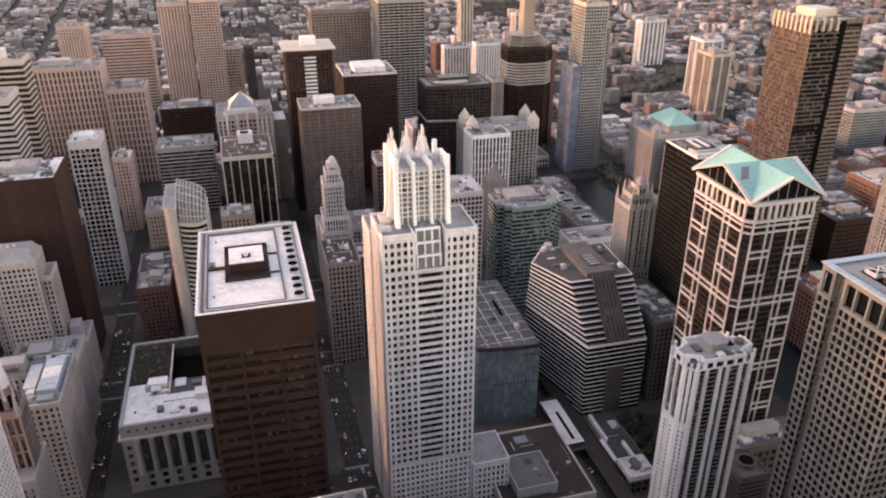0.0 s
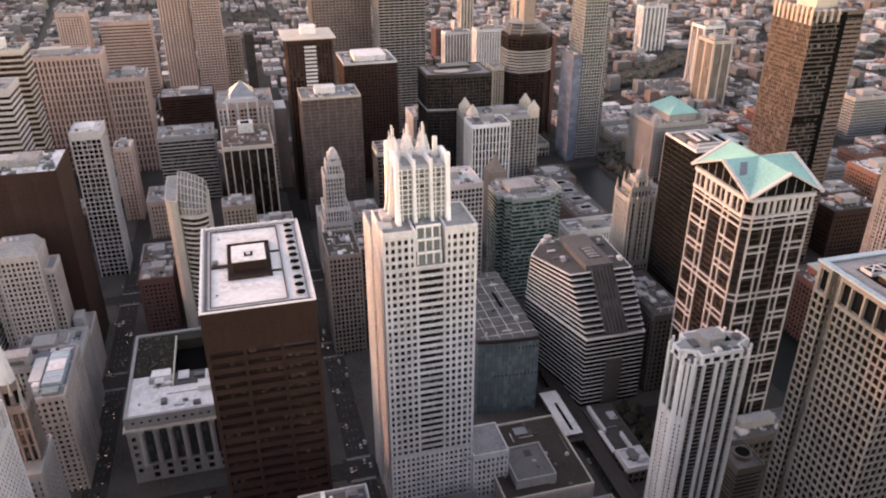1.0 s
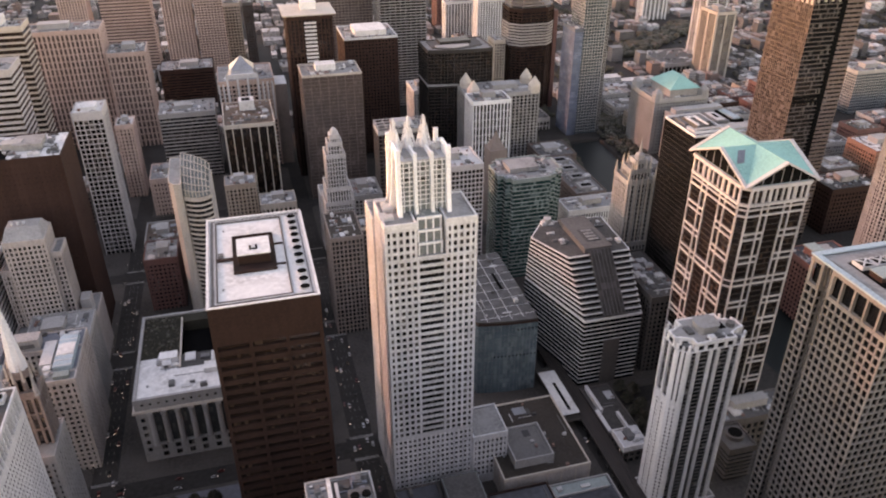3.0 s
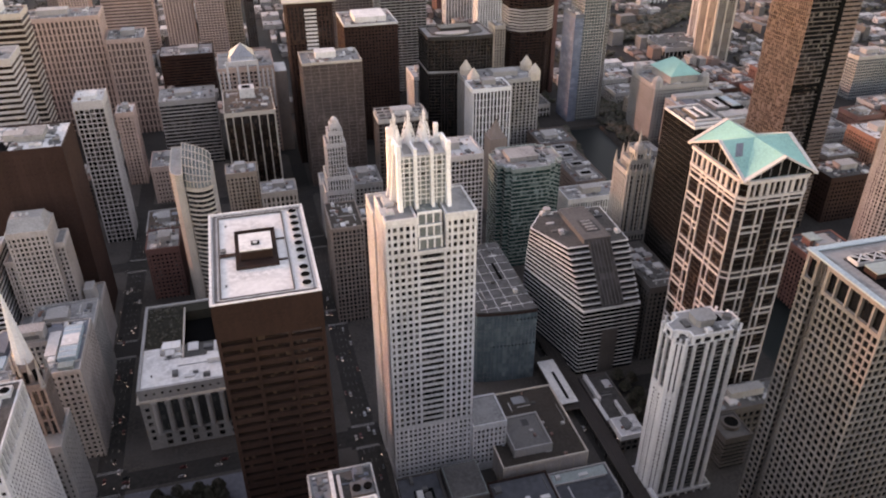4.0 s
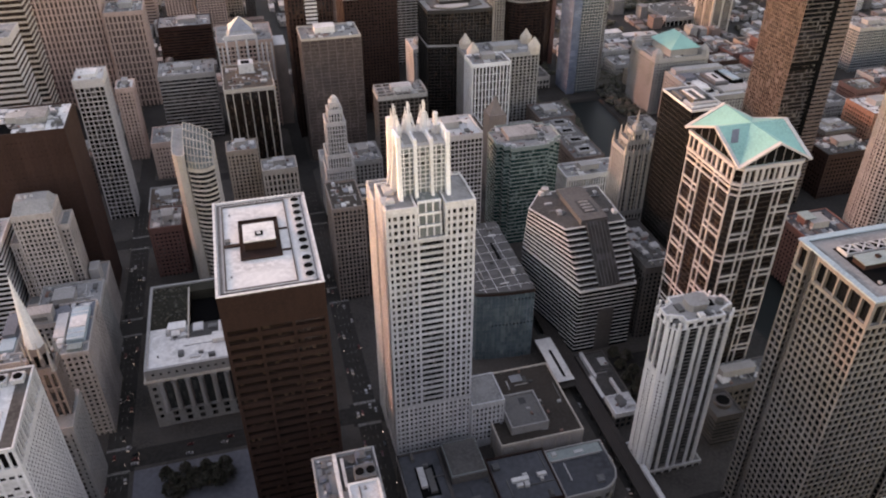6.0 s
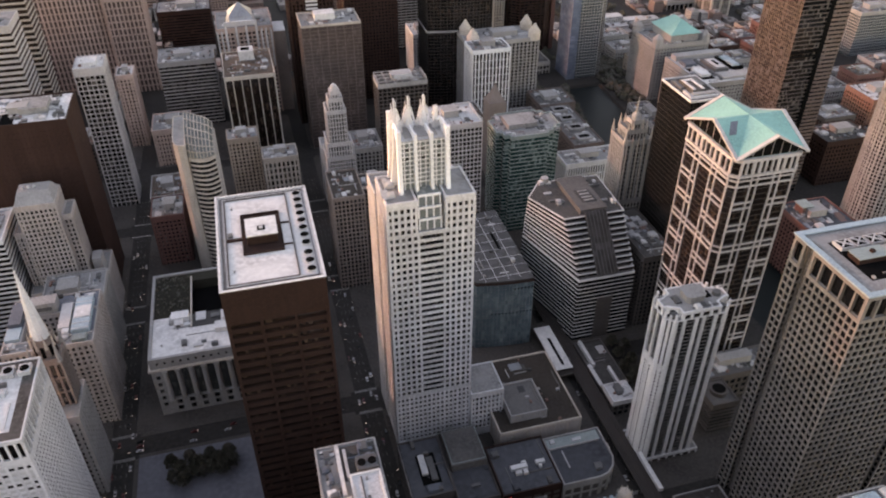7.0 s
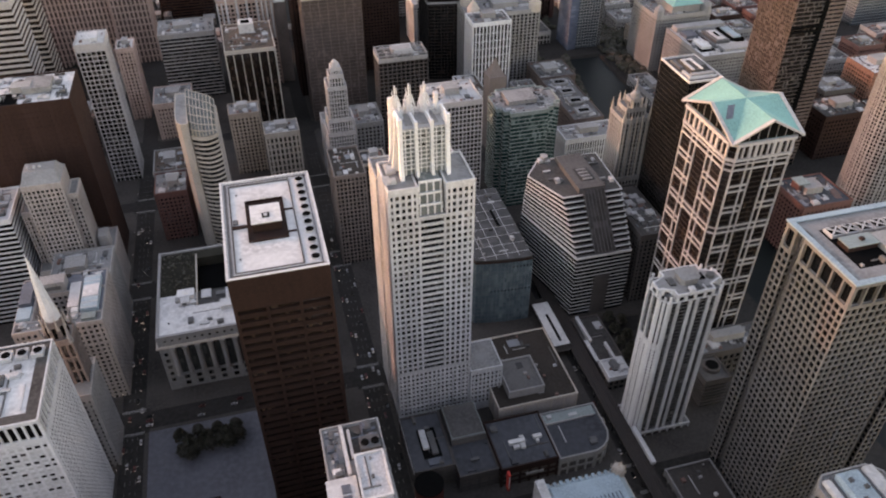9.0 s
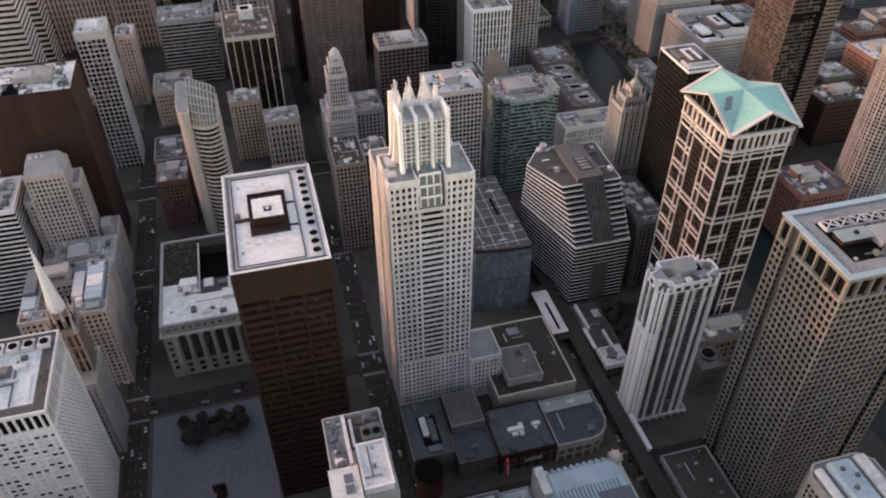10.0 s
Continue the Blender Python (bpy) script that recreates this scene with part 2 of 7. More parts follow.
def grow(poly, d):
    """The outline moved outwards by d (counter-clockwise points)."""
    out, n = [], len(poly)
    for i in range(n):
        a, b, c = Vector(poly[i - 1]), Vector(poly[i]), Vector(poly[(i + 1) % n])
        u, w = (b - a).normalized(), (c - b).normalized()
        n1, n2 = Vector((u.y, -u.x)), Vector((w.y, -w.x))
        m = n1 + n2
        out.append(tuple(b + m * (d / max(0.3, m.dot(n1)))))
    return out


def prism(bm, poly, z0, z1):
    lo = [bm.verts.new((x, y, z0)) for x, y in poly]
    hi = [bm.verts.new((x, y, z1)) for x, y in poly]
    n = len(poly)
    bm.faces.new(hi)
    bm.faces.new(lo[::-1])
    for i in range(n):
        j = (i + 1) % n
        bm.faces.new((lo[i], lo[j], hi[j], hi[i]))


def ring(bm, outer, inner, z0, z1):
    n = len(outer)
    v = [[bm.verts.new((x, y, z)) for x, y in p] for p, z in ((outer, z0), (outer, z1), (inner, z1), (inner, z0))]
    for i in range(n):
        j = (i + 1) % n
        for k in range(4):
            l = (k + 1) % 4
            bm.faces.new((v[k][i], v[k][j], v[l][j], v[l][i]))


def volume(parent, poly, z0, z1, glass, stone, bay=4.0, floor=4.0, pier=1.2, band=1.2, depth=0.5, sunk=0.15, top=3.0, base=0.0,
           band_mat=None, split=True, skip=(), roof=None, parapet=1.2, bays=None, pier_top=None, pier_name="pier", spots=None, corner=None, top_mat=None):
    """A block with a glass core, upright piers and a ring of spandrel at each floor; the outline is the outer face of the piers."""
    band_mat = band_mat or stone
    core = grow(poly, -depth)
    bm = bmesh.new()
    prism(bm, core, z0, z1 - 0.3)
    part("glass_core", bm, glass, parent, "glazing set back behind the frame")
    zt = z1 - top if pier_top is None else pier_top
    # solid top storey with the parapet, and the roof deck
    bm = bmesh.new()
    inner = grow(poly, -0.9)
    ring(bm, poly, inner, z1 - top, z1 + parapet)
    part("parapet", bm, top_mat or stone, parent)
    bm = bmesh.new()
    prism(bm, grow(poly, -0.85), z1 - 0.4, z1)
    part("roof_deck", bm, roof or ROOFG, parent)
    if base:
        bm = bmesh.new()
        ring(bm, grow(poly, 0.2), core, z0, z0 + base)
        part("plinth", bm, stone, parent)
    # spandrels
    n_fl = max(1, int((zt - z0 - base) / floor))
    fl = (zt - z0 - base) / n_fl
    levels = [z0 + base + fl * (i + 1) - band for i in range(n_fl)]
    if band > 0:
        bm = bmesh.new()
        out = grow(poly, -sunk)
        if split:
            ring(bm, out, core, 0, band)
            me = mesh_of("spandrel", bm, band_mat)
            for z in levels:
                place("spandrel", me, parent, (0, 0, z))
        else:
            for z in levels:
                ring(bm, out, core, z, z + band)
            part("spandrel", bm, band_mat, parent, kind="stuff")
    # piers
    if pier > 0:
        joined = bmesh.new()
        n = len(poly)
        for i in range(n):
            if i in skip:
                continue
            a, b = Vector(poly[i]), Vector(poly[(i + 1) % n])
            length = (b - a).length
            if length < pier * 1.5:
                continue
            u = (b - a) / length
            count = max(1, round(length / (bays[i] if bays else bay)))
            at = spots[i] if spots and i in spots else [k / count for k in range(count + 1)]
            cw = corner or pier
            ang = math.atan2(u.y, u.x)
            h = zt - z0 - base + 0.02
            if split:
                bm = bmesh.new()
                box(bm, -pier / 2, pier / 2, 0, depth + 0.05, 0, h)
                me = mesh_of(pier_name, bm, stone)
            for f in at:
                d = min(max(f * length, pier / 2 + 0.003 * (i + 1)), length - pier / 2 - 0.003 * (i + 1))
                p = a + u * d
                if split:
                    place(pier_name, me, parent, (p.x, p.y, z0 + base), turn=ang)
                else:
                    m = Matrix.Translation((p.x, p.y, z0 + base)) @ Matrix.Rotation(ang, 4, "Z")
                    k = len(joined.verts)
                    box(joined, -pier / 2, pier / 2, 0, depth + 0.05, 0, h)
                    joined.verts.ensure_lookup_table()
                    for v in joined.verts[k:]:
                        v.co = m @ v.co
        if not split:
            part(pier_name, joined, stone, parent, kind="stuff")
        else:
            joined.free()
    return levels


def roof_kit(parent, x0, x1, y0, y1, z, seed, house=0.35, house_h=6.0, units=6, mat=None, house_mat=None):
    """Plant on a roof: a penthouse with a cap, and air handlers of several sizes."""
    rnd = random.Random(seed)
    w, d = x1 - x0, y1 - y0
    if house:
        hw, hd = w * house, d * house
        cx, cy = x0 + w * rnd.uniform(0.42, 0.58), y0 + d * rnd.uniform(0.45, 0.6)
        bm = bmesh.new()
        box(bm, cx - hw / 2, cx + hw / 2, cy - hd / 2, cy + hd / 2, z - 0.2, z + house_h)
        box(bm, cx - hw / 2 - 0.3, cx + hw / 2 + 0.3, cy - hd / 2 - 0.3, cy + hd / 2 + 0.3, z + house_h, z + house_h + 0.5)
        part("penthouse", bm, house_mat or GREYST, parent)
    for _ in range(units):
        a, b, h = rnd.uniform(1.2, 3.6), rnd.uniform(1.2, 4.5), rnd.uniform(0.8, 2.6)
        cx, cy = rnd.uniform(x0 + 3, x1 - 3), rnd.uniform(y0 + 3, y1 - 3)
        bm = bmesh.new()
        box(bm, cx - a, cx + a, cy - b, cy + b, z - 0.1, z + h * 0.8)
        box(bm, cx - a * 0.7, cx + a * 0.7, cy - b * 0.7, cy + b * 0.7, z + h * 0.8, z + h)
        part("air_handler", bm, rnd.choice((UNIT, UNITD, mat or UNIT)), parent)


def clutter(parent, x0, x1, y0, y1, z, n, seed, mats=None):
    """Ducts, pipes, hatches, vents and small units strewn over a roof."""
    rnd = random.Random(seed)
    mats = mats or (UNIT, UNITD, ROOFW, ROOFD, GREYST)
    for _ in range(n):
        x, y, k = rnd.uniform(x0, x1), rnd.uniform(y0, y1), rnd.random()
        if k < 0.25:
            ln = rnd.uniform(3, 9)
            a, b, h, name = (ln, 0.35, 0.6, "pipe_run") if rnd.random() < 0.5 else (0.35, ln, 0.6, "pipe_run")
        elif k < 0.45:
            a, b, h, name = rnd.uniform(1.5, 4), rnd.uniform(0.7, 1.2), rnd.uniform(0.8, 1.6), "duct"
        elif k < 0.7:
            a, b, h, name = rnd.uniform(0.5, 1.0), rnd.uniform(0.5, 1.0), rnd.uniform(0.7, 1.5), "vent"
        else:
            a, b, h, name = rnd.uniform(1.0, 2.6), rnd.uniform(1.0, 2.6), rnd.uniform(1.0, 2.8), "air_handler"
        a, b = min(a, (x1 - x0) / 2), min(b, (y1 - y0) / 2)
        x, y = min(max(x, x0 + a), x1 - a), min(max(y, y0 + b), y1 - b)
        bm = bmesh.new()
        box(bm, x - a, x + a, y - b, y + b, z - 0.1, z + h)
        if name == "air_handler":
            box(bm, x - a * 0.6, x + a * 0.6, y - b * 0.6, y + b * 0.6, z + h, z + h + 0.3)
        part(name, bm, rnd.choice(mats), parent)


def strew(parent, x0, x1, y0, y1, z, seed, density=1.0):
    """Small joined roof clutter: pipes, kerbs, patches, vents and low units."""
    rnd = random.Random(seed)
    bm = bmesh.new()
    for k in range(int(min(60, (x1 - x0) * (y1 - y0) / 30 * density))):
        t = rnd.random()
        if t < 0.3:
            a, b, h = rnd.uniform(2, 8), 0.25, 0.5
        elif t < 0.45:
            a, b, h = rnd.uniform(1.5, 5), rnd.uniform(1.5, 4), 0.12 + 0.001 * k
        else:
            a, b, h = rnd.uniform(0.4, 1.5), rnd.uniform(0.4, 1.5), rnd.uniform(0.5, 2.0)
        if rnd.random() < 0.5:
            a, b = b, a
        x, y = rnd.uniform(x0 + a, max(x0 + a, x1 - a)), rnd.uniform(y0 + b, max(y0 + b, y1 - b))
        box(bm, x - a, x + a, y - b, y + b, z - 0.1, z + h)
    part("roof_clutter", bm, RUBBLE, parent, "strewn small roof plant and pipes", kind="stuff")


FOOT = []  # plots already built on


def tower(name, label, category, x0, x1, y0, y1, h, glass, stone, seed=1, kit=True, house=0.35, units=6, house_h=6.0, poly=None, z0=0.0, house_mat=None, strewn=1.0, **kw):
    ob = thing(name, label, category)
    FOOT.append((x0, x1, y0, y1))
    volume(ob, poly or rect(x0, x1, y0, y1), z0, h, glass, stone, **kw)
    if kit:
        roof_kit(ob, x0 + 1, x1 - 1, y0 + 1, y1 - 1, h, seed, house, house_h, units, house_mat=house_mat)
        if y0 < 1200 and strewn:
            strew(ob, x0 + 2, x1 - 2, y0 + 2, y1 - 2, h, seed + 7, strewn)
    return ob


# ---- ground, streets, river ----
def ground_sheet():
    bm = bmesh.new()
    # one sheet with the river bed cut below street level; the river bends away at its far end
    ys = [-1500, 640, 866, 870, 5000]
    west = [0, 0, 34, 34, 34]
    east = [0, 0, 12, 12, 12]
    grid = []
    for j, y in enumerate(ys):
        xs = [-4000, 372 + west[j], 376 + west[j], 436 + east[j], 440 + east[j], 4800]
        grid.append([bm.verts.new((x, y, -6.0 if i in (2, 3) and j < 3 else 0.0)) for i, x in enumerate(xs)])
    for j in range(len(ys) - 1):
        for i in range(5):
            bm.faces.new((grid[j][i], grid[j][i + 1], grid[j + 1][i + 1], grid[j + 1][i]))
    ob = new("ground", mesh_of("ground", bm, ASPHALT))
    tagged(ob, "dark asphalt city ground under the streets", "ground", kind="structure")
    bm = bmesh.new()
    prism(bm, [(372, -1500), (440, -1500), (440, 640), (452, 867), (406, 867), (372, 640)], -7, -3.2)
    ob = new("water", mesh_of("water", bm, WATER))
    tagged(ob, "dark still river water between stone banks", "river", kind="structure")


ground_sheet()
CROSS = [-440, -285, -121, 48, 205, 345]          # streets that run away from the camera
ALONG = [-20, 120, 252, 386, 530, 660, 775, 890]  # streets that run across


def pavements():
    for i in range(len(CROSS) - 1):
        for j in range(len(ALONG) - 1):
            x0, x1 = CROSS[i] + 8, CROSS[i + 1] - 8
            y0, y1 = ALONG[j] + 8, ALONG[j + 1] - 8
            bm = bmesh.new()
            box(bm, x0, x1, y0, y1, -0.3, 0.18)
            bmesh.ops.bevel(bm, geom=[e for e in bm.edges if abs(e.verts[0].co.z - e.verts[1].co.z) > 0.3], offset=3.0, segments=4, affect="EDGES")
            ob = new("pavement", mesh_of("pavement", bm, PAVE))
            tagged(ob, "grey concrete pavement slab of a city block with kerb", "pavement", kind="structure")


pavements()


# ---- main towers ----
def courthouse():
    ob = thing("courthouse_tower", "dark brown weathering-steel tower with a bright white flat roof", "tower")
    x0, x1, y0, y1, h = -28, 21, 288, 374, 192
    volume(ob, rect(x0, x1, y0, y1), 0, h, GLASSK, CORTEN, bays=[16.3, 28.7, 16.3, 28.7], floor=5.5, pier=1.5, band=2.7, depth=1.6, sunk=0.5,
           top=17, roof=ROOFW, parapet=0.8)
    bm = bmesh.new()
    ring(bm, grow(rect(x0, x1, y0, y1), 0.15), grow(rect(x0, x1, y0, y1), -1.1), h + 0.7, h + 1.1)
    part('coping', bm, CONC, ob, 'pale metal roof edge')
    # border walk, well and penthouse on the roof
    for k, (a, b, c, d) in enumerate(((x0 + 1.2, x1 - 1.2, y0 + 1.2, y0 + 4), (x0 + 1.2, x1 - 1.2, y1 - 4, y1 - 1.2), (x0 + 1.2, x0 + 4, y0 + 4, y1 - 4), (x1 - 11, x1 - 1.2, y0 + 4, y1 - 4))):
        one_box("border_walk", ob, ROOFG if k != 3 else CONC, a, b, c, d, h - 0.2, h + 0.25 + 0.004 * k)
    for a, b, c, d in ((x0 + 4.5, x1 - 11.5, y0 + 4.4, y0 + 5), (x0 + 4.5, x1 - 11.5, y1 - 5, y1 - 4.4), (x0 + 4.4, x0 + 5, y0 + 5, y1 - 5), (x1 - 12, x1 - 11.4, y0 + 5, y1 - 5)):
        one_box("roof_rail", ob, DARKST, a, b, c, d, h, h + 0.8)
    cx0, cx1, cy0, cy1 = -14, 3, 317, 347
    one_box("roof_well", ob, CORTEN, cx0 - 1.5, cx1 + 1.5, cy0 - 1, cy1 + 5, h - 0.1, h + 0.2)
    bm = bmesh.new()
    box(bm, cx0 + 1, cx1 - 1, cy0 + 8, cy1 - 6, h, h + 4.6)
    box(bm, cx0 + 0.7, cx1 - 0.7, cy0 + 7.7, cy1 - 5.7, h + 4.6, h + 5.1)
    part("penthouse", bm, ROOFW, ob)
    one_box("penthouse_front", ob, CORTEN, cx0 + 1, cx1 - 1, cy0 + 6.8, cy0 + 7.9, h, h + 4.5)
    hatch = one_box("roof_hatch", ob, VOIDM, -7.5, -3.5, 329, 333, h + 5.0, h + 5.4)
    one_box("hatch_lid", hatch, UNIT, -6.6, -4.6, 330, 332, h + 5.4, h + 5.8)
    for k in range(3):
        bm = bmesh.new()
        o = 0.4 + k * 1.1
        ring(bm, rect(x0 + 1.0 + o, x1 - 1.0 - o, y0 + 1.0 + o, y1 - 1.0 - o), rect(x0 + 1.3 + o, x1 - 1.3 - o, y0 + 1.3 + o, y1 - 1.3 - o), h + 0.2, h + 0.75)
        part("edge_rail", bm, CONC if k != 1 else DARKST, ob)
    for x, y in ((-21, 303), (-4, 353), (-20, 360)):
        one_box("vent", ob, UNITD, x, x + 0.8, y, y + 1, h, h + 0.5)
    for a, b, c, d in ((cx0 - 1.6, cx0 - 1.1, cy0 - 1, cy1 + 5), (cx1 + 1.1, cx1 + 1.6, cy0 - 1, cy1 + 5), (cx0 - 1.1, cx1 + 1.1, cy0 - 1.1, cy0 - 0.6), (cx0 - 1.1, cx1 + 1.1, cy1 + 4.6, cy1 + 5.1)):
        one_box("well_wall", ob, CORTEN, a, b, c, d, h, h + 1.2)
    one_box("duct", ob, CORTEN, x0 + 5, cx0 - 1.6, 329, 331, h, h + 1.0)
    one_box("duct", ob, CORTEN, cx1 + 1.6, x1 - 12.2, 340, 340.8, h, h + 0.8)
    one_box("duct", ob, CORTEN, cx1 + 1.6, x1 - 12.2, 320, 320.8, h, h + 0.8)
    one_box("vent_house", ob, UNIT, -7, -4, 352, 355, h, h + 1.6)
    one_box("roof_stack", ob, UNITD, x0 + 5.5, x0 + 8, 333, 336, h, h + 1.2)
    # round fan cowls in a row
    for k in range(11):
        y = 296 + k * 6.9 + (2.0 if k > 2 else 0)
        bm = bmesh.new()
        bmesh.ops.create_cone(bm, cap_ends=True, segments=20, radius1=2.4, radius2=2.3, depth=1.0, matrix=Matrix.Translation((15.3, y, h + 0.7)))
        fan = part("fan_cowl", bm, UNIT, ob)
        bm = bmesh.new()
        bmesh.ops.create_cone(bm, cap_ends=True, segments=20, radius1=2.15, radius2=2.15, depth=0.3, matrix=Matrix.Translation((15.3, y, h + 1.15)))
        part("fan_opening", bm, VOIDM, fan, "black fan opening")
    return ob


courthouse()


def crown_tower():
    ob = thing("crown_tower", "white granite office tower with glass crown and pinnacles", "skyscraper")
    kw = dict(floor=4.44, band=1.8, depth=0.7, sunk=0.12)
    e_spots = {0: [0.35 * k / 5 for k in range(6)] + [0.65 + 0.35 * k / 5 for k in range(6)]}
    volume(ob, rect(60, 110, 337, 368), 50, 175, GLASSD, WHITE, bay=3.5, pier=1.35, top=0.6, parapet=0.0, spots=e_spots, roof=ROOFG, **kw)
    for a, b in ((60, 77.2), (92.8, 110)):
        volume(ob, rect(a, b, 337, 368), 175, 195, GLASSD, WHITE, bay=3.44, pier=1.4, top=2.0, parapet=1.0, roof=ROOFG, **dict(kw, floor=3.7, band=1.7))
    volume(ob, rect(59, 111, 368.1, 392), 0, 184, GLASSD, WHITE, split=False, bay=3.8, pier=1.75, top=2.4, parapet=1.0, roof=ROOFG, **kw)
    volume(ob, rect(60, 110, 337, 367.9), 0, 50, GLASSD, WHITE, bay=3.0, pier=1.3, top=2.0, parapet=0.2, base=7, floor=4.0, band=1.8, depth=0.7, sunk=0.12)
    volume(ob, rect(110.1, 133, 335, 362), 0, 40, GLASSD, WHITE, bay=3.0, pier=1.3, top=2.0, parapet=0.8, base=7, floor=4.0, band=1.8, depth=0.7, sunk=0.12, roof=ROOFG)
    bm = bmesh.new()
    box(bm, -1.05, 1.05, -0.06, 0.1, 0.1, 2.6)
    box(bm, -0.06, 0.06, -0.14, -0.06, 0.1, 2.6)
    box(bm, -1.03, 1.03, -0.16, 0.0, 0.0, 0.1)
    win = mesh_of("window", bm, GLASSD)
    cuts = [f * 50 for f in e_spots[0]]
    step = (175 - 0.6 - 50) / 28
    for i in (0, 1, 2, 3, 4, 6, 7, 8, 9, 10):
        xm = 60 + (cuts[i] + cuts[i + 1]) / 2
        for k in range(28):
            place("window", win, ob, (xm, 337.66, 50 + step * k))
    # stepped glass bay under the crown
    for k in range(3):
        z = 175 + k * 7.0
        bm = bmesh.new()
        box(bm, 79, 91, 339.5 + k * 1.2, 352, z, z + 7)
        bay = part("lantern_bay", bm, GLASSP, ob)
        for x in (78.6, 83, 87, 91.0):
            one_box("mullion", bay, BRIGHT, x - 0.4, x + 0.4, 338.9 + k * 1.2, 339.6 + k * 1.2, z, z + 7.1)
        one_box("transom", bay, BRIGHT, 78.5, 91.5, 338.8 + k * 1.2, 339.7 + k * 1.2, z + 6.0, z + 7.3)
    # crown: glazed body, white fins, buttresses and pinnacles
    cx0, cx1, cy0, cy1 = 70.8, 97.2, 350.0, 375.0
    bm = bmesh.new()
    box(bm, cx0 + 1, cx1 - 1, cy0 + 1, cy1 - 1, 176, 224)
    part("crown_body", bm, GLASSP, ob, "pale glass crown body")
    for face in range(2):
        for k in range(3):
            for j in range(2):
                d = (k + 0.5) / 3 * (26.4 if face == 0 else 25)
                z = 212.6 + j * 5.4
                bm = bmesh.new()
                if face == 0:
                    box(bm, cx0 + d - 1.3, cx0 + d + 1.3, cy0 + 0.9, cy0 + 1.2, z, z + 3.2)
                else:
                    box(bm, cx0 + 0.9, cx0 + 1.2, cy0 + d - 1.3, cy0 + d + 1.3, z, z + 3.2)
                part("crown_window", bm, GLASSS, ob)
    for z in np.arange(199, 224.5, 2.7):
        bm = bmesh.new()
        ring(bm, rect(cx0 + 0.6, cx1 - 0.6, cy0 + 0.6, cy1 - 0.6), rect(cx0 + 1.2, cx1 - 1.2, cy0 + 1.2, cy1 - 1.2), z, z + 0.45)
        part("crown_transom", bm, BRIGHT, ob)
    def fin(px, py, dx, dy, zt):
        """Upright white fin, splayed at its foot."""
        bm = bmesh.new()
        w = 1.1 if zt > 230 else 0.8
        wx, wy = (w, 1.0) if dx == 0 else (1.0, w)
        v = []
        for z, out in ((194, 3.2), (203, 1.8), (215, 0.9), (zt, 0.3)):
            v.append([bm.verts.new((px + sx * wx + dx * out * (1 if sx * dx > 0 else 0), py + sy * wy + dy * out * (1 if sy * dy > 0 else 0), z))
                      for sx, sy in ((-1, -1), (1, -1), (1, 1), (-1, 1))])
        for a, b in zip(v, v[1:]):
            for i in range(4):
                bm.faces.new((a[i], a[(i + 1) % 4], b[(i + 1) % 4], b[i]))
        bm.faces.new(v[-1])
        bm.faces.new(v[0][::-1])
        part("fin", bm, BRIGHT, ob)
    for k in range(4):
        f = k / 3
        tall = 231.5 if k in (0, 3) else 229
        fin(cx0 + f * (cx1 - cx0), cy0, 0, -1, tall)
        fin(cx0 + f * (cx1 - cx0), cy1, 0, 1, tall)
        if k in (1, 2):
            fin(cx0, cy0 + f * (cy1 - cy0), -1, 0, tall)
            fin(cx1, cy0 + f * (cy1 - cy0), 1, 0, tall)
    for face in range(4):
        for k in range(3):
            f = (k + 0.5) / 3
            for s in (-1, 1):
                d, e = f * 26.4 + s * 1.5, f * 25 + s * 1.4
                p = ((cx0 + d, cy0 + 0.8), (cx0 + d, cy1 - 0.8), (cx0 + 0.8, cy0 + e), (cx1 - 0.8, cy0 + e))[face]
                one_box("crown_mullion", ob, BRIGHT, p[0] - 0.25, p[0] + 0.25, p[1] - 0.25, p[1] + 0.25, 195, 224)
    # roof of the crown with nine pinnacles, the western ones tall
    one_box("crown_roof", ob, STEEL, cx0 + 0.8, cx1 - 0.8, cy0 + 0.8, cy1 - 0.8, 224, 224.6)
    def pinnacle(x, y, zt, r=3.4):
        """Open cluster of slender rods that closes in on a tall mast."""
        bm = bmesh.new()
        bmesh.ops.create_cone(bm, cap_ends=True, segments=8, radius1=r * 0.72, radius2=0.5, depth=zt - 232, matrix=Matrix.Translation((x, y, 224 + (zt - 232) / 2)))
        pin = part("pinnacle", bm, BRIGHT, ob, "white lattice pinnacle")
        bm = bmesh.new()
        box(bm, x - 0.42, x + 0.42, y - 0.42, y + 0.42, 224, zt)
        box(bm, x - 0.9, x + 0.9, y - 0.9, y + 0.9, zt - 8, zt - 7.4)
        part("mast", bm, BRIGHT, pin)
        bm = bmesh.new()
        for k in range(8):
            a = math.pi * (k + 0.5) / 4
            c, d = math.cos(a), math.sin(a)
            q = []
            for f, z in ((1.1, 224), (0.92, 227.5), (0.42, zt - 9 + (k % 2) * 2.5)):
                q.append([bm.verts.new((x + c * r * f + sx * 0.24, y + d * r * f + sy * 0.24, z)) for sx, sy in ((-1, -1), (1, -1), (1, 1), (-1, 1))])
            for lo, hi in zip(q, q[1:]):
                for i in range(4):
                    bm.faces.new((lo[i], lo[(i + 1) % 4], hi[(i + 1) % 4], hi[i]))
            bm.faces.new(q[-1])
        for k in range(4):
            c, d = (1, -1, -1, 1)[k] * r * 0.3, (1, 1, -1, -1)[k] * r * 0.3
            box(bm, x + c - 0.2, x + c + 0.2, y + d - 0.2, y + d + 0.2, 226, zt - 2.0 - k * 1.3)
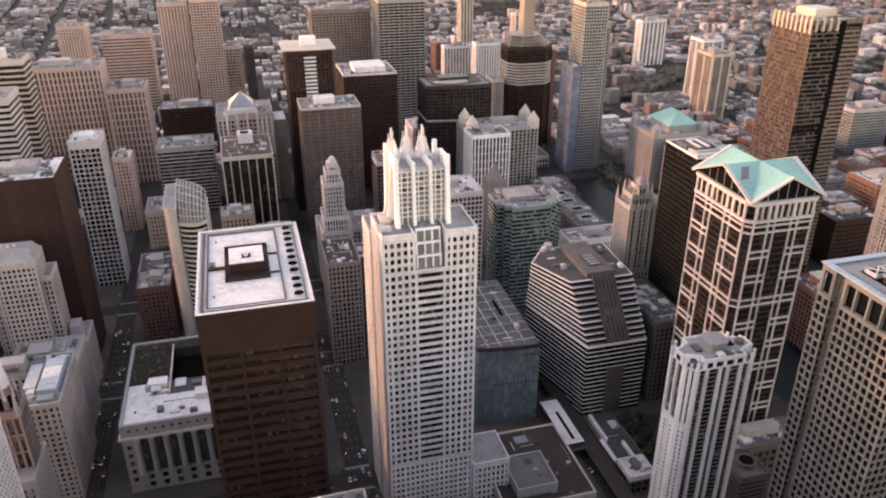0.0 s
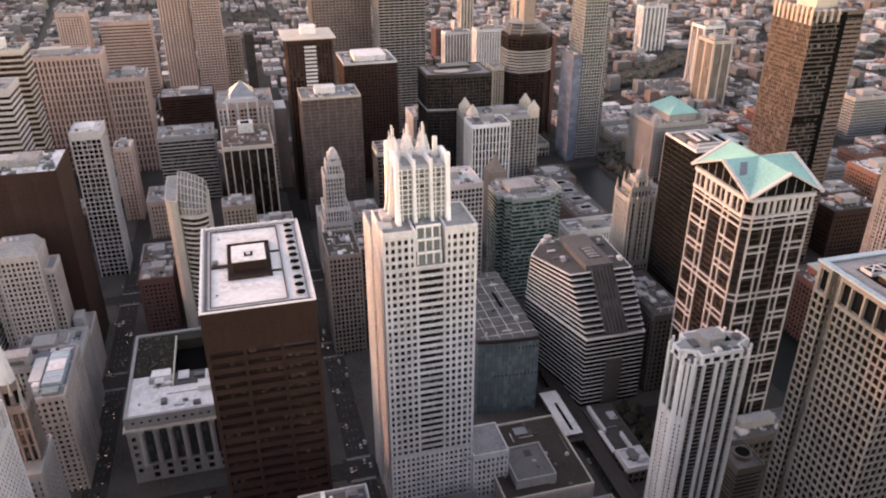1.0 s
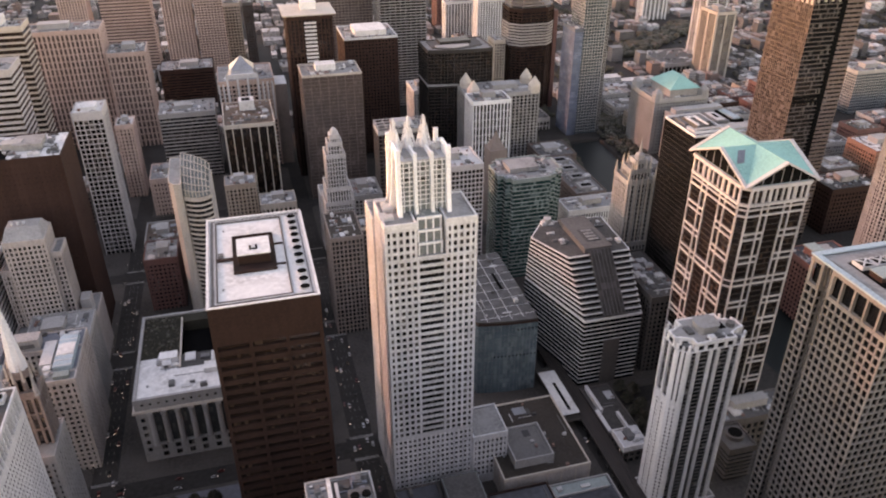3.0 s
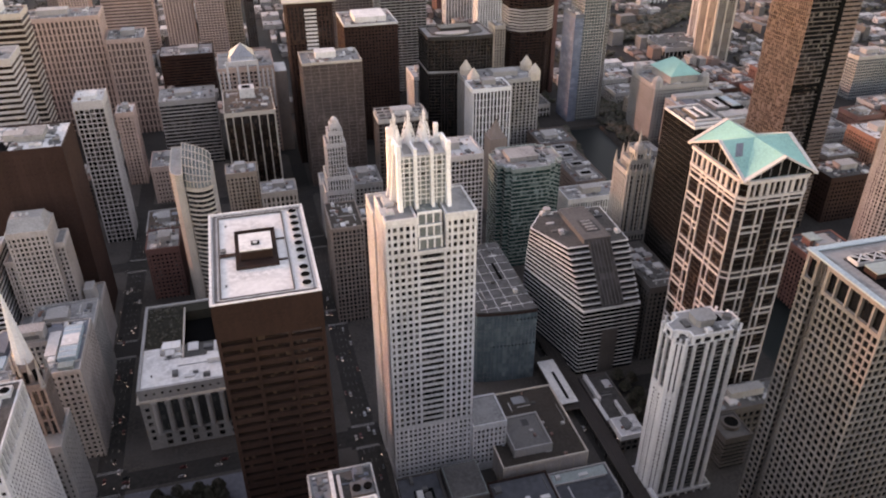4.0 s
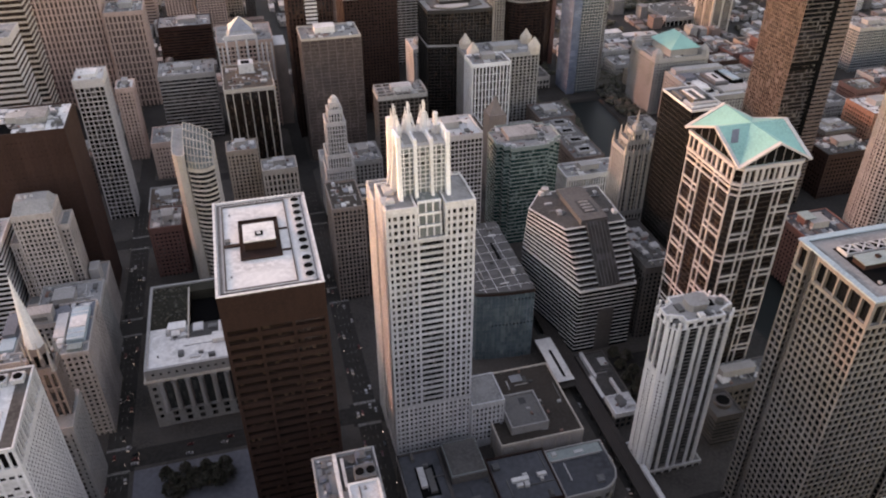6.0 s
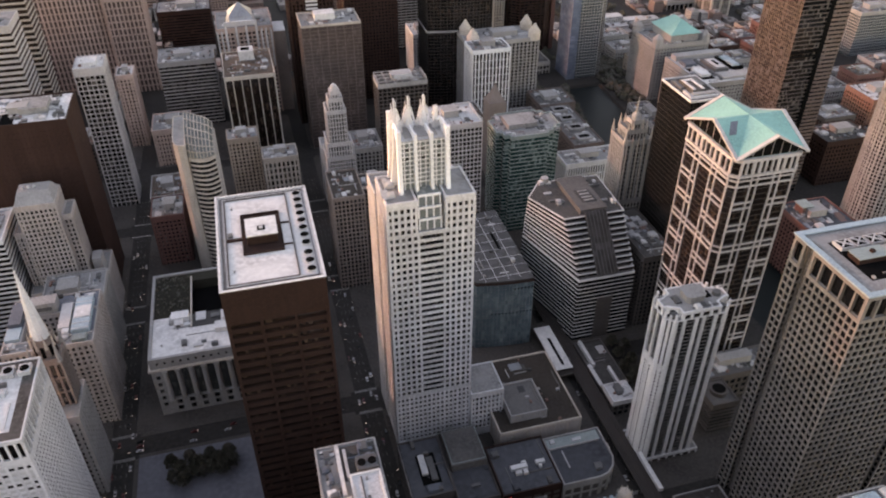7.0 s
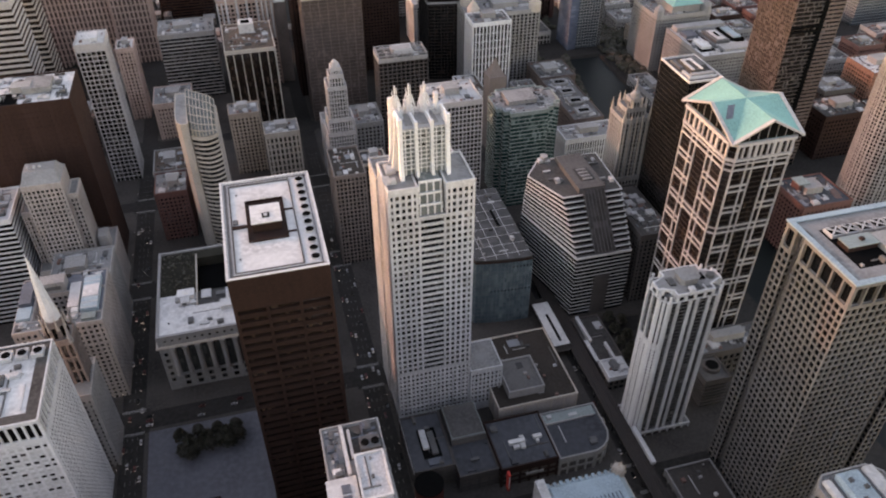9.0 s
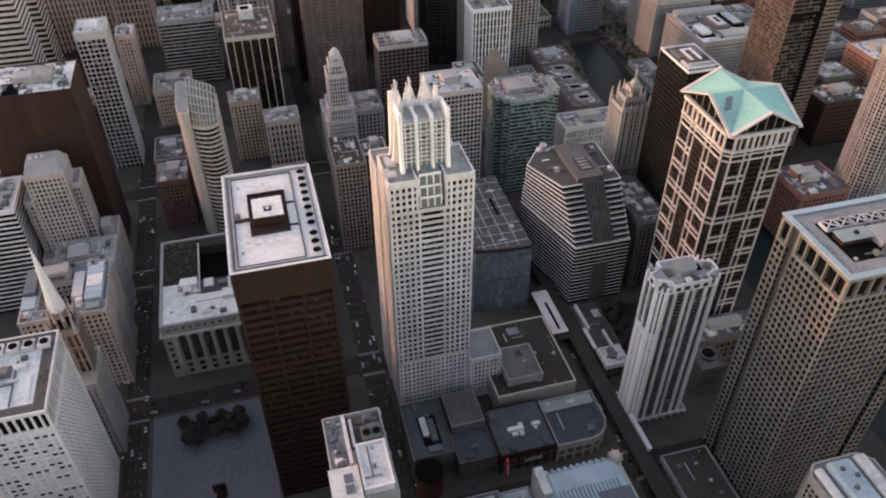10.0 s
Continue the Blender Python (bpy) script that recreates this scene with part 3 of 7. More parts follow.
        part("rod", bm, BRIGHT, pin, kind="stuff")
        for f, z in ((1.0, 226), (0.8, 229.5)):
            bm = bmesh.new()
            o = [(x + r * f * math.cos(math.pi * (k + 0.5) / 4), y + r * f * math.sin(math.pi * (k + 0.5) / 4)) for k in range(8)]
            ring(bm, grow(o, 0.2), grow(o, -0.2), z, z + 0.4)
            part("hoop", bm, BRIGHT, pin)
    for x, y, zt in ((72.6, 369, 241.5), (80.4, 369, 242), (88.9, 369, 242)):
        pinnacle(x, y, zt, 4.0)
    for x, y, zt in ((73.2, 362.5, 235), (94.6, 364, 234)):
        pinnacle(x, y, zt, 2.0)
    # sunk roof between the ribs
    one_box("crown_well", ob, GREYST, cx0 + 4, cx1 - 4, cy0 + 4, cy1 - 8, 224.5, 224.9)
    for k in range(4):
        x = cx0 + k * (cx1 - cx0) / 3
        zt = 231 if k in (0, 3) else 228.4
        bm = bmesh.new()
        v = [bm.verts.new((x + sx * 0.45, cy0 + y, z)) for sx in (-1, 1) for y, z in ((0.9, 224.2), (0.9, zt), (12, zt), (15.5, zt - 3.5), (16.5, 224.2))]
        for i in range(5):
            bm.faces.new((v[i], v[(i + 1) % 5], v[5 + (i + 1) % 5], v[5 + i]))
        bm.faces.new(v[:5])
        bm.faces.new(v[5:])
        bmesh.ops.recalc_face_normals(bm, faces=bm.faces[:])
        part("crown_rib", bm, BRIGHT, ob)
    roof_kit(ob, 58, 69, 340, 366, 195, 5, 0, 0, 4)
    return ob


crown_tower()


def pediment_tower():
    ob = thing("pediment_tower", "dark glass tower in a white stone lattice with green gabled roof", "skyscraper")
    x0, x1, y0, y1, h = 276, 325, 342, 402, 188
    poly = chamfer(x0, x1, y0, y1, 4.5)
    sp = [0, 0.25, 0.36, 0.64, 0.75, 1]
    volume(ob, poly, 0, h, GLASSK, LATTICE, floor=4.0, pier=0.75, band=0.5, depth=1.0, sunk=0.7, band_mat=BLACKM, top=2.5, parapet=0.3,
           spots={0: sp, 2: sp, 4: sp, 6: sp, 1: [0, 1], 3: [0, 1], 5: [0, 1], 7: [0, 1]}, roof=COPPER)
    # paired white belts
    core, out = grow(poly, -1.0), grow(poly, -0.12)
    bm = bmesh.new()
    ring(bm, out, core, 0, 1.05)
    me = mesh_of("belt", bm, LATTICE)
    for k in range(4):
        z = 172 - k * 49.5
        place("belt", me, ob, (0, 0, z))
        place("belt", me, ob, (0, 0, z - 4.2))
    # half belts between, which leave the middle bay open
    n = len(poly)
    for k in range(8):
        z = 172 - (k // 2) * 49.5 - 16.5 * (1 + k % 2)
        if z < 8:
            continue
        for i in (0, 2, 4, 6):
            a, b = Vector(poly[i]), Vector(poly[(i + 1) % n])
            u, ln = (b - a).normalized(), (b - a).length
            for f0, f1 in ((0, 0.36), (0.64, 1)):
                for dz in (0, -4.2):
                    bm = bmesh.new()
                    box(bm, 0, (f1 - f0) * ln, 0.12, 1.0, 0, 1.05)
                    place("half_belt", mesh_of("half_belt", bm, LATTICE), ob, (*(a + u * ln * f0), z + dz), turn=math.atan2(u.y, u.x))
    # attic arcade
    for i in (0, 2, 4, 6):
        a, b = Vector(poly[i]), Vector(poly[(i + 1) % n])
        u, ln = (b - a).normalized(), (b - a).length
        cnt = 9
        for k in range(cnt + 1):
            bm = bmesh.new()
            box(bm, -0.6, 0.6, -0.08, 1.0, 0, 9.5)
            place("attic_pier", mesh_of("attic_pier", bm, LATTICE), ob, (*(a + u * min(max(ln * k / cnt, 0.75), ln - 0.75)), h - 11), turn=math.atan2(u.y, u.x))
    bm = bmesh.new()
    ring(bm, grow(poly, 0.5), core, h - 13, h - 11.2)
    part("attic_sill", bm, LATTICE, ob)
    bm = bmesh.new()
    ring(bm, grow(poly, 0.9), core, h - 1.8, h + 0.1)
    part("cornice", bm, LATTICE, ob)
    # cross-gabled copper roof
    rise = 13.5
    X0, X1, Y0, Y1 = x0 - 0.8, x1 + 0.8, y0 - 0.8, y1 + 0.8
    mx, my = (x0 + x1) / 2, (y0 + y1) / 2
    corners = [(X0, Y0), (X1, Y0), (X1, Y1), (X0, Y1)]
    apex = [(mx, Y0), (X1, my), (mx, Y1), (X0, my)]
    for i in range(4):
        for c in (corners[i], corners[(i + 1) % 4]):
            bm = bmesh.new()
            tri_pts = [(*c, h + 0.2), (*apex[i], h + rise), (mx, my, h + rise)]
            a = [bm.verts.new(p) for p in tri_pts]
            b2 = [bm.verts.new((p[0], p[1], p[2] + 0.5)) for p in tri_pts]
            bm.faces.new(a)
            bm.faces.new(b2)
            for k in range(3):
                bm.faces.new((a[k], a[(k + 1) % 3], b2[(k + 1) % 3], b2[k]))
            bmesh.ops.recalc_face_normals(bm, faces=bm.faces[:])
            part("roof_slope", bm, COPPER, ob, "green patinated copper roof slope")
        # raking cornice and tympanum
        a, b, p = Vector((*corners[i], h)), Vector((*corners[(i + 1) % 4], h)), Vector((*apex[i], h + rise))
        inward = Vector((mx - p.x, my - p.y, 0)).normalized()
        for e in (a, b):
            d = (p - e)
            bm = bmesh.new()
            q = [e, p]
            vs = []
            for pt in q:
                for off_in, dz in ((-0.5, -0.2), (1.9, -0.2), (1.9, 1.1), (-0.5, 1.1)):
                    vs.append(bm.verts.new(pt + inward * off_in + Vector((0, 0, dz))))
            for k in range(4):
                bm.faces.new((vs[k], vs[(k + 1) % 4], vs[4 + (k + 1) % 4], vs[4 + k]))
            bm.faces.new(vs[:4])
            bm.faces.new(vs[4:])
            bmesh.ops.recalc_face_normals(bm, faces=bm.faces[:])
            part("raking_cornice", bm, LATTICE, ob)
        bm = bmesh.new()
        t3 = [bm.verts.new(v + inward * 2.6) for v in (a, b, p)]
        t4 = [bm.verts.new(v + inward * 3.1) for v in (a, b, p)]
        bm.faces.new(t3)
        bm.faces.new(t4)
        for k in range(3):
            bm.faces.new((t3[k], t3[(k + 1) % 3], t4[(k + 1) % 3], t4[k]))
        bmesh.ops.recalc_face_normals(bm, faces=bm.faces[:])
        part("tympanum", bm, VOIDM, ob, "dark louvred pediment panel")
        if i == 0:
            A, B, C = (Vector((*corners[0], h + 0.2)), Vector((*apex[3], h + rise)), Vector((mx, my, h + rise)))
            bm = bmesh.new()
            top = [bm.verts.new(A * u + B * v + C * (1 - u - v) + Vector((0, 0, 0.8))) for u, v in ((0.12, 0.48), (0.12, 0.28), (0.42, 0.22), (0.42, 0.42))]
            low = [bm.verts.new(q.co - Vector((0, 0, 0.5))) for q in top]
            bm.faces.new(top)
            for k in range(4):
                bm.faces.new((top[k], top[(k + 1) % 4], low[(k + 1) % 4], low[k]))
            bmesh.ops.recalc_face_normals(bm, faces=bm.faces[:])
            part("roof_light", bm, MAUVE, ob, "dark glass roof light")
        for k in range(1, 8):
            f = k / 8
            hgt = rise * (1 - abs(2 * f - 1)) - 1.2
            if hgt < 1:
                continue
            q = a.lerp(b, f) + inward * 2.3
            one_box("louvre_post", ob, GREYST, q.x - 0.15, q.x + 0.15, q.y - 0.15, q.y + 0.15, h, h + hgt)
    return ob


pediment_tower()


def grid_tower():
    ob = thing("grid_tower", "granite tower with deep square window grid and pale blue roof rim", "skyscraper")
    x0, x1, y0, y1, h = 255, 322, 206, 259, 193
    # tall dark recesses in the south and east faces
    poly = [(x0, y0), (x1 - 14.2, y0), (x1 - 14.2, y0 + 4), (x1 - 8.8, y0 + 4), (x1 - 8.8, y0), (x1, y0), (x1, y1), (x0, y1), (x0, y1 - 8.8), (x0 + 4, y1 - 8.8), (x0 + 4, y1 - 14.2), (x0, y1 - 14.2)]
    kw = dict(bay=3.7, floor=4.5, pier=0.85, band=0.95, depth=0.8, sunk=0.08)
    volume(ob, poly, 0, h - 13, GLASSN, GRANITE, top=1.2, parapet=0.0, **kw)
    volume(ob, poly, h - 13, h, GLASSN, GRANITE, bay=7.4, floor=13, pier=1.0, band=0, depth=1.8, sunk=0.2, top=1.6, parapet=1.0, roof=ROOFG)
    r = rect(x0, x1, y0, y1)
    bm = bmesh.new()
    ring(bm, grow(r, 0.7), grow(r, -2.6), h + 1.0, h + 1.8)
    part("roof_rim", bm, PALEBLUE, ob, "pale blue metal roof rim")
    bm = bmesh.new()
    ring(bm, grow(r, -2.7), grow(r, -10.5), h + 0.1, h + 0.7)
    part("roof_walk", bm, ROOFG, ob, "grey paved roof walk")
    one_box("plant_well", ob, VOIDM, x0 + 10.6, x1 - 10.6, y0 + 10.6, y1 - 10.6, h + 0.1, h + 0.3)
    for k in range(5):
        u = one_box("cooling_unit", ob, UNIT, x0 + 12.5 + k * 8.6, x0 + 20 + k * 8.6, y1 - 18.5, y1 - 11.5, h + 0.2, h + 2.2)
        bm = bmesh.new()
        box(bm, x0 + 13.1 + k * 8.6, x0 + 19.4 + k * 8.6, y1 - 17.9, y1 - 12.1, h + 2.2, h + 2.4)
        part("fan_deck", bm, VOIDM, u, "black sunken fan deck")
        for s1 in (-1, 1):
            bm = bmesh.new()
            xm, ym = x0 + 16.25 + k * 8.6, y1 - 15
            v = [bm.verts.new((xm + a * 3.1 + b * 0.3, ym + s1 * a * 2.8 - s1 * b * 0.3, z)) for z in (h + 2.4, h + 2.8) for a, b in ((-1, -1), (1, -1), (1, 1), (-1, 1))]
            for f in ((4, 5, 6, 7), (0, 1, 5, 4), (1, 2, 6, 5), (2, 3, 7, 6), (3, 0, 4, 7)):
                bm.faces.new([v[i] for i in f])
            bmesh.ops.recalc_face_normals(bm, faces=bm.faces[:])
            part("cross_bar", bm, UNIT, u)
    ph = one_box("penthouse", ob, CORTEN, x0 + 13, x0 + 30, y1 - 30, y1 - 22, h + 0.2, h + 3.2, "dark red penthouse")
    one_box("penthouse_roof", ph, SEAGREEN, x0 + 12.6, x0 + 30.4, y1 - 30.4, y1 - 21.6, h + 3.2, h + 3.7, "grey-green roof slab")
    one_box("stack", ph, CORTEN, x0 + 22, x0 + 24, y1 - 27, y1 - 25, h + 3.7, h + 5)
    one_box("penthouse", ob, GREYST, x0 + 31, x0 + 52, y1 - 36, y1 - 22, h + 0.2, h + 3.4)
    clutter(ob, x0 + 12, x1 - 12, y0 + 11, y1 - 38, h + 0.3, 12, 61, (UNITD, GREYST, ROOFS))
    return ob


grid_tower()


def apartment_tower():
    ob = thing("apartment_tower", "slim white concrete apartment tower with chamfered corners and fins", "skyscraper")
    x0, x1, y0, y1, h = 210, 253, 283, 307, 129
    poly = chamfer(x0, x1, y0, y1, 5.0)
    sp = [0, 0.19, 0.43, 0.57, 0.81, 1]
    volume(ob, poly, 4, h - 5, GLASSW, STRIPE, floor=2.9, pier=1.7, band=0.35, depth=1.3, sunk=0.95, band_mat=ROOFG, top=0.5, parapet=0.0,
           spots={0: sp, 4: sp, 2: [0, 0.5, 1], 6: [0, 0.5, 1], 1: [0, 0.5, 1], 3: [0, 0.5, 1], 5: [0, 0.5, 1], 7: [0, 0.5, 1]}, roof=ROOFG)
    # cut-back top storey leaves open corners with plant
    head = [(x0 + 9, y0 + 0.3), (x1 - 9, y0 + 0.3), (x1 - 9, y0 + 5), (x1 - 3, y0 + 8), (x1 - 0.3, y0 + 8), (x1 - 0.3, y1 - 8), (x1 - 3, y1 - 8), (x1 - 9, y1 - 5), (x1 - 9, y1 - 0.3), (x0 + 9, y1 - 0.3), (x0 + 9, y1 - 5), (x0 + 3, y1 - 8), (x0 + 0.3, y1 - 8), (x0 + 0.3, y0 + 8), (x0 + 3, y0 + 8), (x0 + 9, y0 + 5)]
    volume(ob, head, h - 5, h, GLASSD, STRIPE, floor=5, pier=1.7, band=0, depth=0.7, top=1.6, parapet=0.5, split=False, bay=6, roof=ROOFG)
    for cx, cy, ux, uy in ((x0, y0, 1, 1), (x1, y0, -1, 1), (x0, y1, 1, -1), (x1, y1, -1, -1)):
        for f in (0.0, 0.5, 1.0):
            px, py = cx + ux * (0.7 + 4.6 * (1 - f)), cy + uy * (0.7 + 4.6 * f)
            one_box("corner_fin", ob, STRIPE, px - 0.6, px + 0.6, py - 0.6, py + 0.6, h - 6, h - 2.2 if f == 0.5 else h - 0.6)
        one_box("corner_plant", ob, UNITD, *sorted((cx + ux * 4.4, cx + ux * 8)), *sorted((cy + uy * 3.2, cy + uy * 6.4)), h - 5, h - 2.6)
        one_box("corner_floor", ob, VOIDM, *sorted((cx + ux * 3, cx + ux * 8.6)), *sorted((cy + uy * 3, cy + uy * 7.4)), h - 5, h - 4.7)
    # blank lower wall on the ends with small windows
    for i in (6, 7, 2, 1):
        a, b = Vector(poly[i]), Vector(poly[(i + 1) % 8])
        u, ln = (b - a).normalized(), (b - a).length
        ang = math.atan2(u.y, u.x)
        bm = bmesh.new()
        box(bm, 0.2, ln - 0.2, 0.1, 1.2, 4, 88)
        wall = place("blank_wall", mesh_of("blank_wall", bm, STRIPE), ob, (a.x, a.y, 0), turn=ang)
        bm = bmesh.new()
        box(bm, -0.55, 0.55, -0.03, 0.1, 0, 1.4)
        me = mesh_of("window", bm, GLASSD)
        for k in range(26):
            for f in ((0.3, 0.45, 0.7) if ln > 10 else (0.35, 0.65)):
                place("window", me, wall, (ln * f, 0.1, 9 + k * 2.9))
    volume(ob, rect(x0 - 1, x1 + 1, y0 - 1, y1 + 2), 0, 4, GLASSD, CONC, bay=6, floor=4, pier=1.2, band=1.0, top=1.0, parapet=0.4)
    bm = bmesh.new()
    prism(bm, chamfer(225, 237, 290, 301, 2), h, h + 4.4)
    prism(bm, chamfer(224.5, 237.5, 289.5, 301.5, 2), h + 4.4, h + 5.0)
    part("penthouse", bm, ROOFG, ob, "grey rounded penthouse")
    one_box("plant_pit", ob, VOIDM, 219, 223, 292, 299, h + 0.02, h + 0.3)
    for k in range(3):
        one_box("cooling_unit", ob, UNITD, 219.2, 222.6, 292.4 + k * 2.2, 294 + k * 2.2, h + 0.2, h + 1.6)
    one_box("plant_pit", ob, VOIDM, 239, 243, 293, 299, h + 0.02, h + 0.3)
    bm = bmesh.new()
    bmesh.ops.create_cone(bm, cap_ends=True, segments=16, radius1=2.6, radius2=2.4, depth=2.4, matrix=Matrix.Translation((246.5, 294.5, h + 1.2)))
    part("water_tank", bm, UNITD, ob)
    clutter(ob, 220, 243, 284, 289, h, 5, 65)
    return ob


apartment_tower()


def striped_offices():
    ob = thing("striped_office_block", "white and dark banded office block stepping back to a glass atrium", "office building")
    base = [(216, 407), (262, 407), (266, 500), (214, 502), (196, 476)]
    volume(ob, base, 0, 60, GLASSN, CONC, floor=3.5, pier=0, band=0.9, depth=0.25, sunk=0.0, top=0.9, parapet=0.1, roof=ROOFS)
    for k in range(11):
        z = 60.3 + k * 3.18
        y = 410 + k * 2.95
        poly = [(216 - 0.17 * k, y), (262 + 0.17 * k, y), (266, 500 - k * 0.5), (214, 502 - k * 0.6), (196 + k * 0.25, 476)]
        volume(ob, poly, z, z + 3.18, GLASSN, CONC, floor=3.18, pier=0, band=0.1, depth=0.3, sunk=0.0, top=0.8, parapet=0.0, roof=ROOFD, split=False)
    # central atrium: sloping glass down the steps, slot below
    bm = bmesh.new()
    v = [bm.verts.new(p) for p in ((231, 407, 62), (248, 407, 62), (248, 440, 98.6), (231, 440, 98.6), (231, 445, 62), (248, 445, 62))]
    for f in ((0, 1, 2, 3), (1, 5, 2), (0, 3, 4), (3, 2, 5, 4), (0, 4, 5, 1)):
        bm.faces.new([v[i] for i in f])
    bmesh.ops.recalc_face_normals(bm, faces=bm.faces[:])
    atr = part("atrium_glass", bm, SKYGLASS, ob, "sloping grey atrium glazing")
    for x in np.arange(231, 248.1, 2.83):
        bm = bmesh.new()
        w = [bm.verts.new(p) for p in ((x - 0.15, 406.8, 62.4), (x + 0.15, 406.8, 62.4), (x + 0.15, 440, 99.1), (x - 0.15, 440, 99.1), (x - 0.15, 407.4, 62), (x + 0.15, 407.4, 62), (x + 0.15, 440.6, 98.6), (x - 0.15, 440.6, 98.6))]
        for f in ((0, 1, 2, 3), (4, 5, 6, 7), (0, 3, 7, 4), (1, 2, 6, 5)):
            bm.faces.new([w[i] for i in f])
        part("glazing_bar", bm, UNITD, atr)
    one_box("entrance_slot", ob, DARKST, 233, 246, 406.3, 407.2, 0, 40)
    z = 60.3 + 11 * 3.18
    bm = bmesh.new()
    box(bm, 228, 250, 442, 492, z, z + 4)
    part("penthouse", bm, ROOFS, ob)
    one_box("roof_opening", ob, BLACKM, 234, 246, 452, 470, z + 3.9, z + 4.3)
    for k in range(4):
        one_box("roof_fan_bar", ob, ROOFG, 236, 244, 453 + k * 4.4, 455 + k * 4.4, z + 4.2, z + 4.9)
    clutter(ob, 212, 227, 450, 495, z, 8, 63)
    clutter(ob, 251, 262, 450, 495, z, 8, 64)
    bm = bmesh.new()
    bmesh.ops.create_cone(bm, cap_ends=True, segments=20, radius1=3.2, radius2=3.2, depth=5, matrix=Matrix.Translation((219, 494, z + 2.5)))
    part("roof_drum", bm, GREYST, ob)
    return ob


striped_offices()


def glass_rotunda():
    ob = thing("atrium_building", "low blue glass government building with sloping gridded glass roof", "office building")
    def outline(r0, y_back, x_l=139, x_r=183, front=416):
        pts = []
        for k in range(9):
            a = k / 8
            x = x_l + (x_r - x_l) * a
            pts.append((x, front - r0 + 5.0 * (1 - (1 - a) ** 2) * -1 + 3))
        pts += [(x_r, y_back), (168, y_back), (x_l - 18, 470)]
        return pts
    poly = outline(0, 508)
    volume(ob, poly, 0, 63, GLASST, MAUVE, top_mat=BROWN, bay=2.6, floor=4.2, pier=0.1, band=0.12, depth=0.25, sunk=0.05, top=1.4, parapet=0.2, roof=SKYGLASS, pier_name="mullion", bays=[2.6] * 8 + [5.2] * 4)
    bm = bmesh.new()
    box(bm, -0.45, 0.45, -0.12, 0.2, 0, 1.3)
    me = mesh_of("vent_window", bm, VOIDM)
    for z, n0, n1 in ((33, 2, 8), (56, 5, 8)):
        for i in range(n0, n1):
            a, b = Vector(poly[i]), Vector(poly[i + 1])
            for f in (0.25, 0.75):
                q = a.lerp(b, f)
                place("vent_window", me, ob, (q.x, q.y, z), turn=math.atan2(b.y - a.y, b.x - a.x))
    # sloping roof with bars
    poly = outline(-0.5, 508)
    bm = bmesh.new()
    lo = [bm.verts.new((x, y, 63.2)) for x, y in poly]
    hi = [bm.verts.new((x, y, 64.5 + (y - 410) * 0.02)) for x, y in poly]
    bm.faces.new(hi)
    for i in range(len(poly)):
        j = (i + 1) % len(poly)
        bm.faces.new((lo[i], lo[j], hi[j], hi[i]))
    roof = part("glass_roof", bm, SKYGLASS, ob, "grey gridded glass roof")
    for y in range(422, 508, 11):
        one_box("roof_bar", roof, UNIT, 142, 182.5, y, y + 0.3, 64.4 + (y - 410) * 0.02, 64.75 + (y - 410) * 0.02)
    for x in range(146, 182, 9):
        bm = bmesh.new()
        v = [bm.verts.new(q) for q in ((x, 418, 64.6), (x + 0.3, 418, 64.6), (x + 0.3, 507, 66.4), (x, 507, 66.4), (x, 418, 65.0), (x + 0.3, 418, 65.0), (x + 0.3, 507, 66.8), (x, 507, 66.8))]
        for f in ((4, 5, 6, 7), (0, 1, 5, 4), (1, 2, 6, 5), (2, 3, 7, 6), (3, 0, 4, 7)):
            bm.faces.new([v[q] for q in f])
        part("roof_bar", bm, UNIT, roof)
    one_box("roof_slot", ob, VOIDM, 168, 170, 455, 478, 65.6, 66.2)
    clutter(ob, 144, 176, 424, 500, 65.4, 12, 62, (UNITD, UNIT, GREYST))
    return ob


glass_rotunda()


